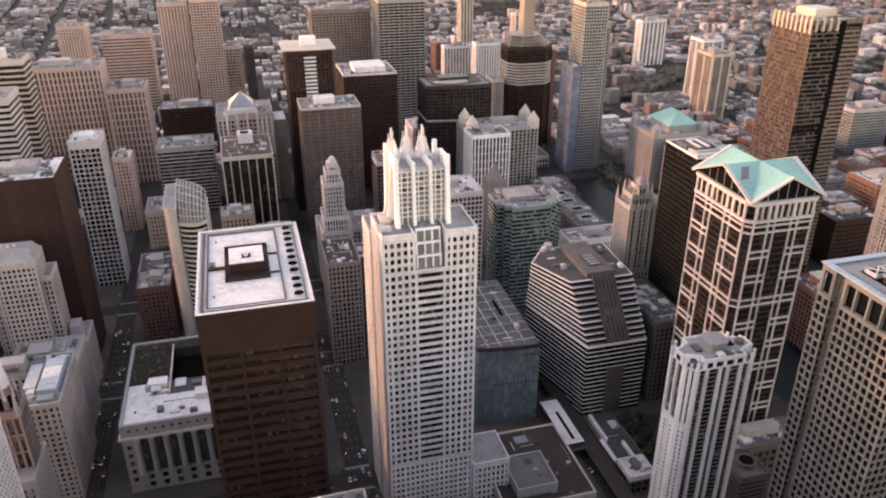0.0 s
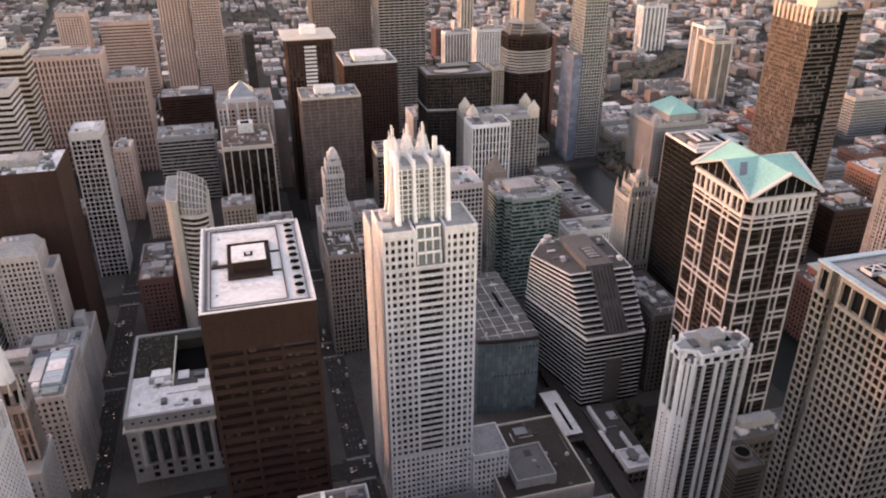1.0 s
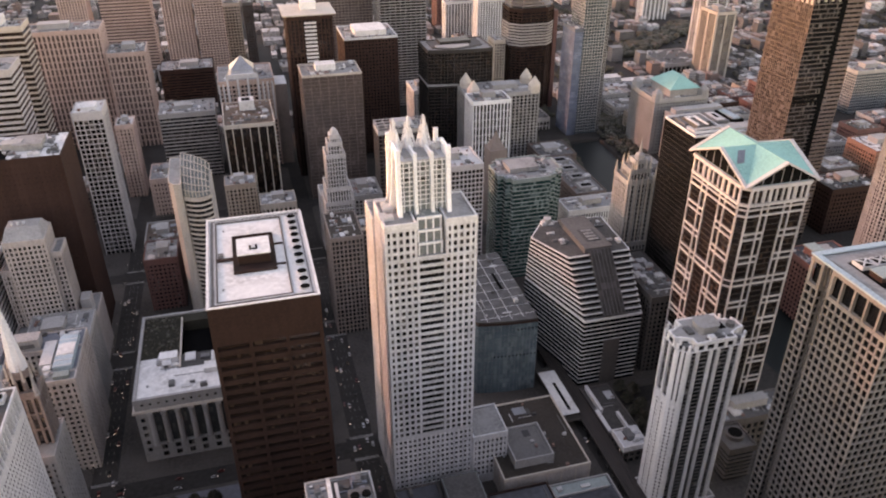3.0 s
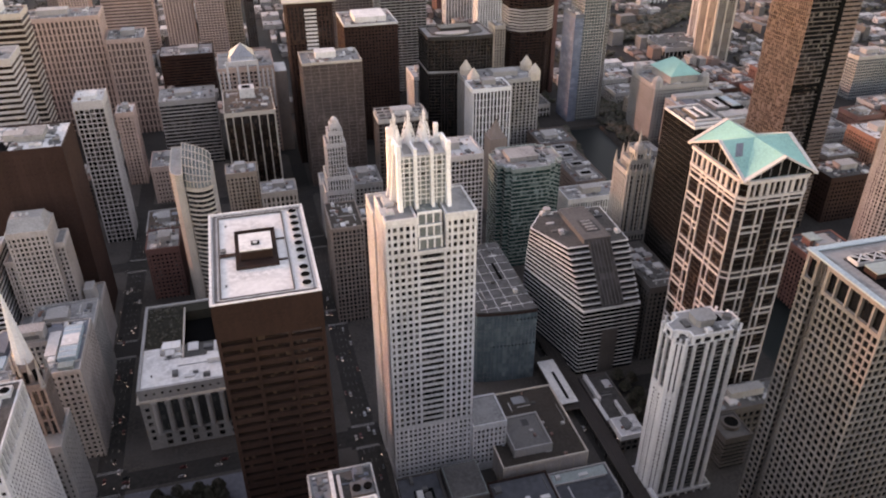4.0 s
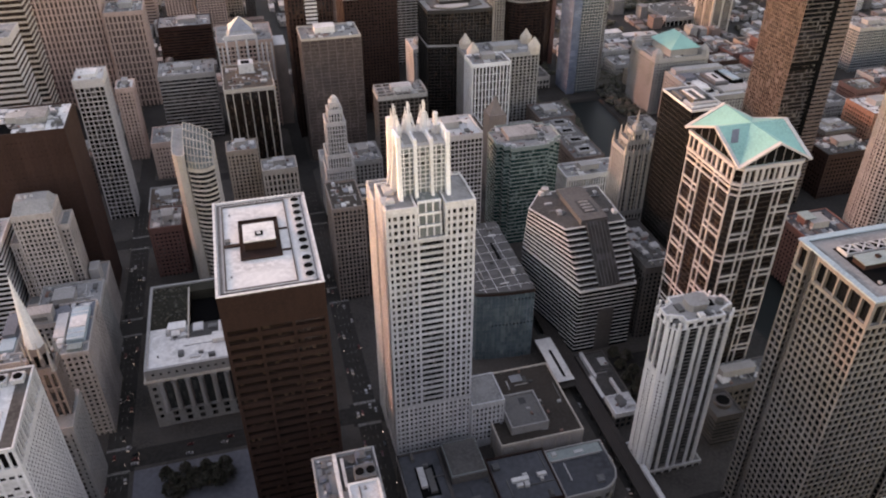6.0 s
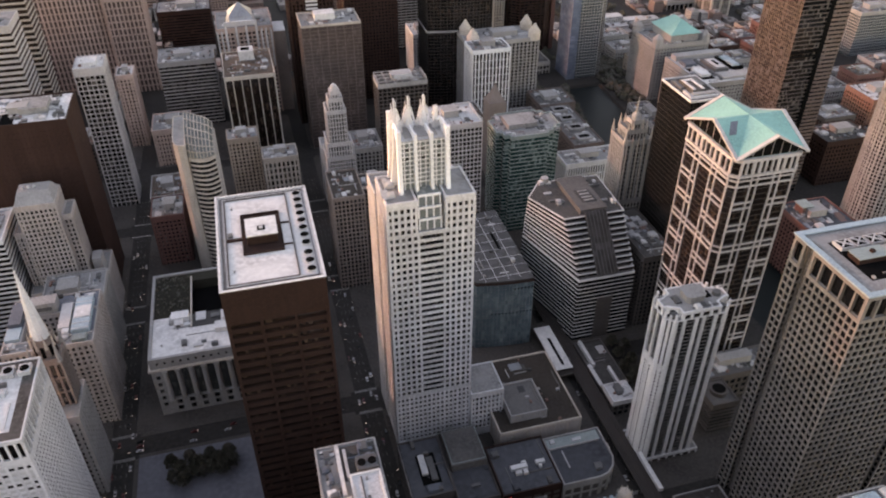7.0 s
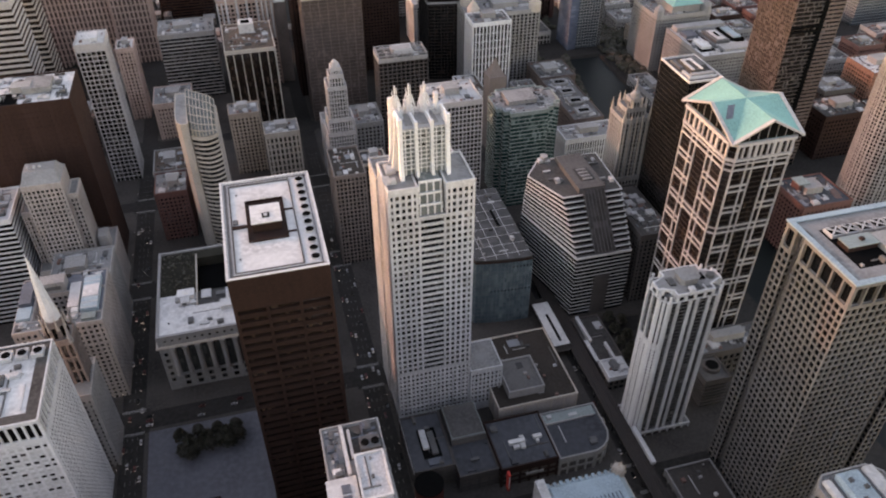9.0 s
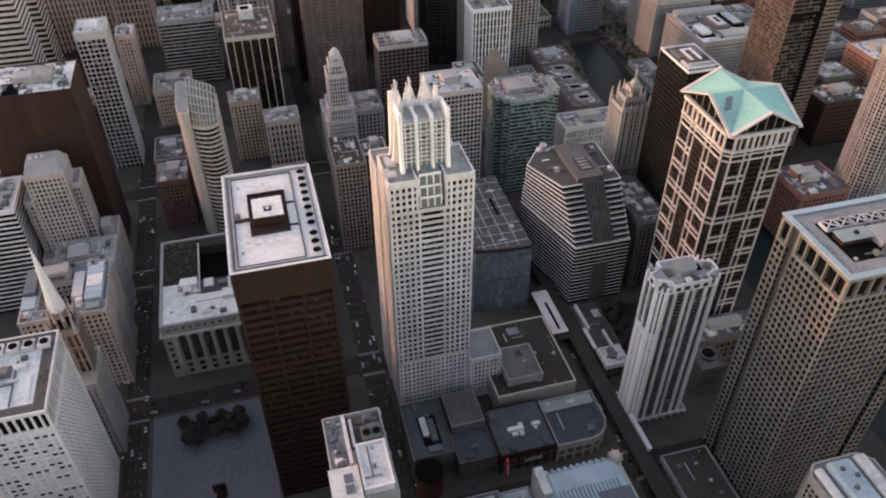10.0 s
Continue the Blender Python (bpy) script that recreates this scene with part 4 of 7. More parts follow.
def city_hall():
    ob = thing("city_hall", "classical stone city hall with giant columns and white flat roof", "public building")
    x0, x1, y0, y1, h = -95, 22, 411, 508, 52
    # the black roof deck stands in for the shade deep in the court
    volume(ob, rect(x0, x1, y0, y1), 0, h - 9, GLASSS, GREYST, bay=8.6, floor=29, pier=3.6, band=0, depth=1.6, sunk=0.5, top=0.8, parapet=0, base=14, roof=VOIDM,
           spots={0: [(13 + k * 8.6 - 4.3) / 117 for k in range(13)], 2: [(13 + k * 8.6 - 4.3) / 117 for k in range(13)]})
    for xa, xb in ((x0, x0 + 7.5), (x1 - 7.5, x1)):
        pav = one_box('end_pavilion', ob, GREYST, xa - 0.1, xb + 0.1, y0 - 0.5, y0 + 2, 0, h - 9.7)
        for k in range(5):
            one_box('window', pav, GLASSD, (xa + xb) / 2 - 1.3, (xa + xb) / 2 + 1.3, y0 - 0.56, y0 - 0.4, 9 + k * 6.4, 12 + k * 6.4)
    for k in range(12):
        for z in (3, 9):
            one_box('lower_window', ob, GLASSD, x0 + 11.2 + k * 8.6, x0 + 14.8 + k * 8.6, y0 - 0.26, y0 - 0.1, z, z + 3.6)
    bm = bmesh.new()
    ring(bm, rect(x0, x1, y0, y1), rect(x0 + 2, x1 - 2, y0 + 2, y1 - 2), h - 9, h + 0.6)
    part("attic", bm, GREYST, ob)
    bm = bmesh.new()
    ring(bm, grow(rect(x0, x1, y0, y1), 1.6), rect(x0 + 2, x1 - 2, y0 + 2, y1 - 2), h - 9.6, h - 8.2)
    part("cornice", bm, CREAM, ob)
    bm = bmesh.new()
    bmesh.ops.create_cone(bm, cap_ends=True, segments=14, radius1=1.8, radius2=1.5, depth=27, matrix=Matrix.Translation((0, 0, 13.5)))
    box(bm, -1.8, 1.8, -1.8, 1.8, 26.2, 28.2)
    box(bm, -1.9, 1.9, -1.9, 1.9, -0.5, 1.0)
    me = mesh_of("column", bm, GREYST)
    for k in range(13):
        place("column", me, ob, (x0 + 13 + k * 8.6 - 4.3, y0 - 0.6, 14.3))
        place("column", me, ob, (x0 + 13 + k * 8.6 - 4.3, y1 + 0.6, 14.3))
    for k in range(22):
        one_box("attic_window", ob, GLASSD, x0 + 4.4 + k * 5.1, x0 + 5.9 + k * 5.1, y0 - 0.06, y0 + 0.1, h - 4.6, h - 3.0)
    one_box("roof_cable", ob, UNITD, -70, -46, 432, 432.3, h - 0.6, h - 0.3)
    # roof in pieces round the light court
    one_box("roof_deck", ob, ROOFW, x0 + 1.9, x1 - 1.9, y0 + 1.9, 455, h - 9.8, h - 0.6, "white roof membrane")
    one_box("roof_deck", ob, PLANT, x0 + 1.9, -66, 455, y1 - 1.9, h - 9.8, h - 0.8, "brown planted roof")
    one_box("roof_deck", ob, PLANT, -44, x1 - 1.9, 455, y1 - 1.9, h - 9.8, h - 0.7, "dark planted roof")
    one_box("roof_deck", ob, PLANT, -66, -44, 496, y1 - 1.9, h - 9.8, h - 0.7)
    one_box("court_floor", ob, VOIDM, -66, -44, 455, 496, 8, 9)
    for a, b, c, d in ((-67, -66, 440, 500), (-44, -43, 440, 500)):
        one_box("court_wall", ob, CREAM, a, b, c, d, 8, h + 1.0)
    # thin black sheet on the white roof, painted shade of the court
    one_box("court_void", ob, BLACKM, -66, -46, 440, 455.2, h - 0.58, h - 0.5)
    for a, b, c, d, e in ((-80, -68, 448, 456, 4), (-78, -72, 442, 448, 3), (-50, -38, 430, 438, 4), (-44, -36, 438, 444, 6), (-62, -60, 420, 424, 1), (-40, -30, 470, 488, 6)):
        one_box("roof_house", ob, ROOFW, a, b, c, d, h - 0.7, h - 0.6 + e)
    roof_kit(ob, -84, -40, 446, 455, h - 0.6, 77, 0, 0, 6)
    clutter(ob, -82, -66, 440, 456, h - 0.6, 12, 69, (ROOFW, UNITD, GREYST))
    clutter(ob, -90, 10, 416, 440, h - 0.6, 14, 70, (ROOFW, UNITD, UNIT))
    verts, faces = [], []
    rnd = random.Random(78)
    for _ in range(420):
        x, y = (rnd.uniform(-92, -68), rnd.uniform(458, 504)) if rnd.random() < 0.3 else (rnd.uniform(-42, 16), rnd.uniform(458, 504))
        s, n = rnd.uniform(0.4, 1.1), len(verts)
        q = Euler((rnd.uniform(-0.6, 0.6), rnd.uniform(-0.6, 0.6), rnd.uniform(0, 6))).to_matrix()
        verts += [tuple(Vector((x, y, h - 0.7 + s * 0.6)) + q @ Vector(c) * s) for c in ((-1, -1, 0), (1, -1, 0), (1, 1, 0), (-1, 1, 0), (0, 0, 0.9))]
        faces += [(n, n + 1, n + 4), (n + 1, n + 2, n + 4), (n + 2, n + 3, n + 4), (n + 3, n, n + 4), (n + 3, n + 2, n + 1, n)]
    me = bpy.data.meshes.new("roof_planting")
    me.from_pydata(verts, [], faces)
    me.materials.append(LEAF)
    place("roof_planting", me, ob, label="low dark planting on the roof", kind="stuff")
    return ob


city_hall()


def curved_offices():
    ob = thing("curved_office_tower", "pale stone tower with bowed banded front and gridded crown", "office tower")
    h = 118
    arc = []
    for k in range(9):
        a = k / 8
        arc.append((-56.5 + 21.5 * a, 570 - 8 * math.sin(a * math.pi * 0.7) + 6 * a * a))
    poly = arc + [(-35, 618), (-56.5, 624)]
    volume(ob, poly, 0, h, GLASSD, CREAM, floor=4.3, pier=0, band=1.35, depth=0.8, sunk=0.0, top=1.5, parapet=0.2, roof=ROOFG)
    volume(ob, [(-67, 590), (-66.6, 580), (-65.4, 574), (-62.6, 570), (-59, 568.5), (-56.6, 569), (-56.6, 626), (-67, 626)], 0, h + 11, GLASSD, CREAM, floor=h, pier=0, band=0, depth=0.3, top=h + 5.5, parapet=0.6, roof=ROOFG)
    # vaulted crown of ribs over a glass skin, falling away to one side
    n = 9
    arc = [(-57 + 21 * k / 8, 570 - 8 * math.sin(k / 8 * math.pi * 0.7) + 6 * (k / 8) ** 2) for k in range(9)]
    fall = {p[0]: -17.0 * (1 - math.sqrt(1 - 0.93 * (k / 8) ** 2)) for k, p in enumerate(arc)}
    bm = bmesh.new()
    rows = []
    for j in range(7):
        t = j / 6
        z = h + 0.5 + 17 * math.sin(t * math.pi / 2)
        back = 48 * (1 - math.cos(t * math.pi / 2))
        rows.append([bm.verts.new((x, y + 0.8 + back, z + fall[x] * math.sin(t * math.pi / 2))) for x, y in arc])
    for j in range(6):
        for i in range(n - 1):
            bm.faces.new((rows[j][i], rows[j][i + 1], rows[j + 1][i + 1], rows[j + 1][i]))
    bmesh.ops.solidify(bm, geom=bm.faces[:], thickness=0.4)
    crown = part("glass_vault", bm, GLASSP, ob, "pale gridded glass vault")
    for i in range(n):
        bm = bmesh.new()
        prev = None
        for j in range(7):
            t = j / 6
            z = h + 1.0 + 17 * math.sin(t * math.pi / 2)
            back = 48 * (1 - math.cos(t * math.pi / 2))
            x, y = arc[i][0], arc[i][1] + 0.6 + back
            z += fall[x] * math.sin(t * math.pi / 2)
            q = [bm.verts.new((x + dx, y, z + dz)) for dx, dz in ((-0.35, -0.4), (0.35, -0.4), (0.35, 0.5), (-0.35, 0.5))]
            if prev:
                for k in range(4):
                    bm.faces.new((prev[k], prev[(k + 1) % 4], q[(k + 1) % 4], q[k]))
            prev = q
        part("vault_rib", bm, CREAM, crown)
    for j in range(1, 7):
        t = j / 6
        z = h + 1.1 + 17 * math.sin(t * math.pi / 2)
        back = 48 * (1 - math.cos(t * math.pi / 2))
        bm = bmesh.new()
        prev = None
        for x, y in arc:
            q = [bm.verts.new((x, y + 0.6 + back + dy, z + fall[x] * math.sin(t * math.pi / 2) + dz)) for dy, dz in ((-0.3, -0.4), (0.3, -0.4), (0.3, 0.4), (-0.3, 0.4))]
            if prev:
                for k in range(4):
                    bm.faces.new((prev[k], prev[(k + 1) % 4], q[(k + 1) % 4], q[k]))
            prev = q
        part("vault_purlin", bm, CREAM, crown)
    return ob


curved_offices()


def deco_tower(name, label, tiers, stone, spire=None, lantern=None, split=False, bay=3.6, pier=1.7, band=1.7):
    ob = thing(name, label, "tower")
    for x0, x1, y0, y1, za, zb in tiers:
        volume(ob, rect(x0, x1, y0, y1), za, zb, GLASSD, stone, bay=bay, floor=3.9, pier=pier, band=band, depth=0.6, sunk=0.15, top=2.5, parapet=1.0, split=split)
    if lantern:
        x, y, z, r, hh = lantern
        bm = bmesh.new()
        bmesh.ops.create_cone(bm, cap_ends=True, segments=8, radius1=r, radius2=r * 0.8, depth=hh, matrix=Matrix.Translation((x, y, z + hh / 2)))
        bmesh.ops.create_cone(bm, cap_ends=True, segments=8, radius1=r * 0.8, radius2=r * 0.3, depth=hh * 0.4, matrix=Matrix.Translation((x, y, z + hh * 1.2)))
        part("lantern", bm, stone, ob)
    if spire:
        x, y, z, r, hh = spire
        bm = bmesh.new()
        bmesh.ops.create_cone(bm, cap_ends=True, segments=8, radius1=r, radius2=0.08, depth=hh, matrix=Matrix.Translation((x, y, z + hh / 2)))
        part("spire", bm, stone, ob)
    return ob


deco_tower("stepped_tower", "slender cream stepped stone tower with lantern top", [(58, 90, 664, 690, 0, 60), (59, 86, 634, 664, 0, 66), (61, 84, 635, 662, 66.1, 80), (63, 81, 636, 658, 80.1, 112), (65.5, 79, 638, 652, 112.1, 123), (68, 77, 640.5, 650, 123.1, 129)], LATTICE, bay=2.5, pier=1.25, band=0.8, lantern=(72.5, 645, 129, 3.6, 4.5))
deco_tower("spired_tower", "grey stone stepped tower with thin spire", [(280, 310, 484, 514, 0, 72), (282.5, 307, 487, 511, 72, 126), (286, 303.5, 490.5, 507.5, 126, 134), (290, 301, 493, 503, 134, 141)], GREYST, bay=3.0, pier=1.25, band=0.7, spire=(296, 498, 145, 1.5, 15), lantern=(296, 498, 141, 4.2, 4))
st = bpy.data.objects["spired_tower"]
for x in (283.4, 306.2):
    for y in (487.9, 510.1):
        bm = bmesh.new()
        bmesh.ops.create_cone(bm, cap_ends=True, segments=6, radius1=1.6, radius2=0.15, depth=12, matrix=Matrix.Translation((x, y, 131)))
        part("pinnacle", bm, CREAM, st)
for x in (287, 302.6, 291, 299):
    for y in (491.4, 506.6):
        bm = bmesh.new()
        bmesh.ops.create_cone(bm, cap_ends=True, segments=6, radius1=1.2, radius2=0.1, depth=9, matrix=Matrix.Translation((x, y, 139)))
        part("pinnacle", bm, CREAM, st)
for k in range(5):
    for y in (486.8, 511.2):
        one_box("buttress", st, CREAM, 284.5 + k * 4.9, 285.3 + k * 4.9, y - 0.5, y + 0.5, 72, 129)
deco_tower("stepped_bank_building", "cream stepped stone bank building with setback shoulders", [(-186, -131, 519, 566, 0, 44), (-178, -150, 526, 553, 44, 117), (-149.9, -143, 531, 553, 44, 103), (-186, -178.1, 531, 553, 44, 92)], ROSEGREY, bay=3.1, pier=1.3, band=1.5)
sb = bpy.data.objects["stepped_bank_building"]
bm = bmesh.new()
v = [bm.verts.new(p) for p in ((-177.5, 526.5, 117.5), (-150.5, 526.5, 117.5), (-150.5, 552.5, 117.5), (-177.5, 552.5, 117.5), (-175.5, 536, 124.5), (-154, 536, 124.5), (-154, 548, 124.5), (-175.5, 548, 124.5))]
for f in ((0, 1, 5, 4), (1, 2, 6, 5), (2, 3, 7, 6), (3, 0, 4, 7), (4, 5, 6, 7)):
    bm.faces.new([v[i] for i in f])
part("hipped_cap", bm, GREYST, sb, "grey sloping metal cap")
for x in (-172, -168, -164):
    bm = bmesh.new()
    bmesh.ops.create_cone(bm, cap_ends=True, segments=12, radius1=1.2, radius2=1.0, depth=1.6, matrix=Matrix.Translation((x, 541, 125.3)))
    part("roof_fan", bm, UNIT, sb)
one_box("roof_house", sb, GREYST, -141, -134, 536, 548, 44, 58)
tower("striped_side_offices", "grey office block with white bands and pale cluttered roof", "office building", -240, -190, 517, 563, 97, GLASSN, CONC, seed=231, floor=4.2, pier=0, band=1.5, depth=0.5, sunk=0, top=1.6, roof=UNIT, units=12, house=0.3, house_h=4)
tower("annex_building", "grey stone annex with flat roof", "office building", -170, -127, 478, 517, 60, GLASSD, GREYST, seed=31, bay=3.8, floor=4, pier=1.9, band=1.9, split=False)
lb = tower("lawyers_building", "stone office block with light court and pale roof plant", "office building", -180, -124, 414, 470, 56, GLASSD, ROSEGREY, seed=32, bay=3.7, floor=3.9, pier=1.8, band=1.8, kit=False, top=0.6, parapet=0)
for x0, x1, y0, y1, z1, m in ((-180, -124, 414, 424, 75, ROOFG), (-180, -124, 450, 470, 75, MAUVE), (-180, -169, 424.1, 449.9, 75, MAUVE), (-147, -124, 424.1, 449.9, 75, MAUVE)):
    volume(lb, rect(x0, x1, y0, y1), 56, z1, GLASSD, ROSEGREY, bay=3.7, floor=3.9, pier=1.7, band=1.8, depth=0.6, top=1.4, parapet=0.8, split=False, roof=m)
one_box("court_floor", lb, ROOFD, -169, -147, 424, 450, 56, 56.4)
one_box("roof_house", lb, GREYST, -167, -150, 452, 462, 75, 83)
one_box("roof_house", lb, UNITD, -164, -153, 451.8, 452.1, 77, 80)
one_box("roof_house", lb, PALEBLUE, -179, -170, 426, 438, 75, 77.4, "pale blue roof box")
one_box("roof_house", lb, MAUVE, -179, -171, 440, 462, 75, 79)
one_box("roof_house", lb, LATTICE, -147, -140, 430, 456, 75, 78, "pale lilac roof box")
one_box("glazed_roof", lb, PALEBLUE, -138, -127, 424, 460, 75, 79, "turquoise glass roof")
one_box("glazed_roof", lb, ROOFW, -137.6, -127.4, 437, 449, 79, 79.4)
for k in range(7):
    one_box("glazing_bar", lb, ROOFW, -138.1, -126.9, 425 + k * 5.6, 425.3 + k * 5.6, 79, 79.3)
one_box("roof_house", lb, SEAGREEN, -137, -128, 416, 422, 75, 77.5)
clutter(lb, -178, -140, 415.5, 423, 75, 14, 66)
clutter(lb, -166, -127, 461, 469, 75, 10, 67)
clutter(lb, -146, -140, 425, 450, 75, 10, 68)
clutter(lb, -179, -150, 451, 469, 75, 14, 168, (UNIT, UNITD, ROOFW, MAUVE, GREYST))
clutter(lb, -166, -150, 426, 448, 56.4, 10, 169, (UNIT, UNITD, GREYST))


def concrete_grid():
    ob = thing("concrete_grid_tower", "white concrete tower with fine window grid and attic slots", "tower")
    r = rect(-192, -131, 286, 345)
    levels = volume(ob, r, 0, 114, BLINDS, STRIPE, bays=[4.07, 2.7, 4.07, 2.7], floor=3.9, pier=1.5, band=2.0, depth=0.3, sunk=0.04, top=3.5, parapet=0)
    # open windows among closed blinds
    rnd = random.Random(19)
    bm = bmesh.new()
    box(bm, -1.27, 1.27, -0.2, 0.1, -1.85, -0.05)
    me = mesh_of("window", bm, VOIDM)
    bm = bmesh.new()
    box(bm, -0.5, 0.5, -0.06, 0.1, -1.6, -0.2)
    side = mesh_of("side_window", bm, GLASSS)
    for z in levels[6:]:
        run = 0
        for k in range(15):
            run = run - 1 if run > 0 else (rnd.randint(1, 3) if rnd.random() < 0.34 else 0)
            if run:
                place("window", me, ob, (-192 + 61 / 15 * (k + 0.5), 286.22, z))
        for k in range(22):
            if rnd.random() < 0.25:
                place("window", side, ob, (-131.2, 286 + 59 / 22 * (k + 0.5), z), turn=math.pi / 2)
    bm = bmesh.new()
    for z in levels:
        for k in range(22):
            y = 286 + 59 / 22 * (k + 0.5)
            box(bm, -131.4, -131.16, y - 0.58, y + 0.58, z - 1.8, z - 0.1)
    part("window_row", bm, GLASSD, ob, "small dark windows in rows", kind="stuff")
    volume(ob, r, 114, 126, VOIDM, STRIPE, bay=4.07, floor=12, pier=1.0, band=0, depth=1.2, sunk=0.1, top=1.4, parapet=1.0, roof=ROOFW)
    bm = bmesh.new()
    ring(bm, grow(r, -1.2), grow(r, -7), 126, 126.5)
    part("roof_border", bm, ROOFD, ob, "dark tar roof border")
    for k in range(7):
        fan = one_box("cooling_unit", ob, UNIT, -188 + k * 8, -182 + k * 8, 332, 339, 126.3, 129)
        bm = bmesh.new()
        bmesh.ops.create_cone(bm, cap_ends=True, segments=16, radius1=2.4, radius2=2.2, depth=0.6, matrix=Matrix.Translation((-185 + k * 8, 335.5, 129.2)))
        part("fan", bm, VOIDM, fan, "black fan opening")
    one_box("pipe_run", ob, UNITD, -150, -149.4, 294, 326, 126, 126.9)
    one_box("pipe_run", ob, UNITD, -168, -150, 309, 309.6, 126, 126.8)
    roof_kit(ob, -184, -140, 296, 326, 126, 33, 0.2, 4, 5)
    clutter(ob, -184, -140, 296, 330, 126, 16, 80)


concrete_grid()


def church_tower():
    ob = thing("church_tower", "gothic stone church skyscraper with tall pale spire", "church")
    volume(ob, rect(-160, -127, 352, 384), 0, 70, GLASSD, GREYST, split=False, bay=4, floor=4, pier=2, band=2.0, depth=0.6)
    volume(ob, rect(-145, -129, 364, 380), 70, 106, GLASSD, BROWNST, bay=3.6, floor=9, pier=1.3, band=1.2, depth=1.0, top=2, parapet=1.6)
    bm = bmesh.new()
    bmesh.ops.create_cone(bm, cap_ends=True, segments=8, radius1=6.6, radius2=5.8, depth=14, matrix=Matrix.Translation((-137, 372, 112.5)) @ Matrix.Rotation(radians(22.5), 4, "Z"))
    drum = part("belfry", bm, BROWNST, ob, "brown stone octagonal belfry")
    for k in range(8):
        a = radians(45 * k)
        bm = bmesh.new()
        box(bm, -1.0, 1.0, -0.3, 0.3, 107.5, 115)
        q = part("belfry_opening", bm, VOIDM, drum)
        q.location, q.rotation_euler = (-137 + math.cos(a) * 5.85, 372 + math.sin(a) * 5.85, 0), (0, 0, a + math.pi / 2)
        bm = bmesh.new()
        a += radians(22.5)
        bmesh.ops.create_cone(bm, cap_ends=True, segments=6, radius1=0.9, radius2=0.1, depth=11, matrix=Matrix.Translation((-137 + math.cos(a) * 6.4, 372 + math.sin(a) * 6.4, 119)))
        part("pinnacle", bm, CREAM, drum)
    bm = bmesh.new()
    bmesh.ops.create_cone(bm, cap_ends=True, segments=8, radius1=5.0, radius2=0.12, depth=49, matrix=Matrix.Translation((-137, 372, 143.4)))
    part("spire", bm, STRIPE, ob)
    for sx in (-1, 1):
        for sy in (-1, 1):
            bm = bmesh.new()
            bmesh.ops.create_cone(bm, cap_ends=True, segments=6, radius1=1.7, radius2=0.1, depth=15, matrix=Matrix.Translation((-137 + sx * 7.0, 372 + sy * 7.0, 112)))
            part("pinnacle", bm, GREYST, ob)
    return ob


church_tower()

# ---- other blocks of the near city ----
bg = tower("brown_granite_tower", "plain dark red-brown granite tower with white roof", "tower", -205, -135, 568, 620, 162, GLASSK, BROWN, seed=41, bay=3.0, floor=4, pier=2.5, band=3.6, depth=0.15, sunk=0.03, roof=ROOFW, units=14, house=0.2, house_h=5)
one_box("plant_pit", bg, VOIDM, -202, -172, 571, 590, 162.02, 162.3)
bm = bmesh.new()
bmesh.ops.create_cone(bm, cap_ends=True, segments=18, radius1=6, radius2=5.4, depth=5, matrix=Matrix.Translation((-190, 580, 164.6)))
part("cooling_drum", bm, UNIT, bg, "round cooling tower")
one_box("roof_house", bg, ROOFG, -170, -150, 585, 606, 162, 167)
clutter(bg, -202, -138, 571, 617, 162, 22, 79)
tower("white_slab_tower", "tall slim white concrete slab with square windows", "tower", -152, -126, 712, 745, 145, GLASSD, LATTICE, seed=42, bay=4.3, floor=4.6, pier=0.65, band=0.7, depth=0.8, roof=ROOFW, units=2, house=0.5, house_h=3, top=6, house_mat=CONC)
tower("green_glass_offices", "green glass office block with notched corners", "office building", 206, 268, 566, 615, 100, GLASSG, TEAL, seed=43,
poly=[(216, 566), (252, 566), (252, 570), (258, 570), (258, 575), (263, 575), (263, 580), (268, 580), (268, 606), (262, 606), (262, 611), (256, 611), (256, 615), (216, 615), (216, 610), (211, 610), (211, 604), (206, 604), (206, 578), (211, 578), (211, 571), (216, 571)], floor=3.9, pier=0, band=0.95, depth=0.4, sunk=0.05, top=1.6, house=0.45, house_h=4, house_mat=ROOFG)
tower("white_grid_offices", "white concrete office block with square window grid", "office building", 141, 187, 560, 600, 122, GLASSD, LATTICE, seed=44, bay=3.6, floor=4.2, pier=0.7, band=1.1, depth=0.6, units=10, house=0.3, roof=UNIT)
tower("tan_hotel", "tan stone hotel slab with small windows", "hotel", 50, 76, 521, 566, 90, GLASSD, BROWNST, seed=45, bay=3.3, floor=4.0, pier=1.2, band=1.3, depth=0.5, units=4, house=0, roof=TARB, top=1.2)
tower("hotel_wing", "dark hotel wing with pale roof edge", "hotel", 76.2, 98, 543, 566, 84, GLASSD, DARKST, seed=145, bay=3.3, floor=4, pier=1.0, band=1.2, roof=ROOFD, top_mat=CREAM, top=1.0, split=False)
wf = tower("white_fin_offices", "dark office tower with white upright fins", "office tower", -25, 27, 768, 842, 100, GLASSK, CREAM, seed=46, bay=8.6, floor=4, pier=1.0, band=0, depth=1.4, sunk=1.0, units=4, roof=ROOFB, house=0)
one_box("roof_house", wf, ROOFW, -7, 9, 814, 830, 100, 110, "white roof plant house")
one_box("plant_pit", wf, VOIDM, -4, 5, 817, 826, 110, 110.3)
tower("bank_annex", "tan stone office block with gridded windows", "office building", -30, 0, 694, 718, 67, GLASSD, TAN, seed=47, bay=3.6, floor=4, pier=1.8, band=1.6, split=False)
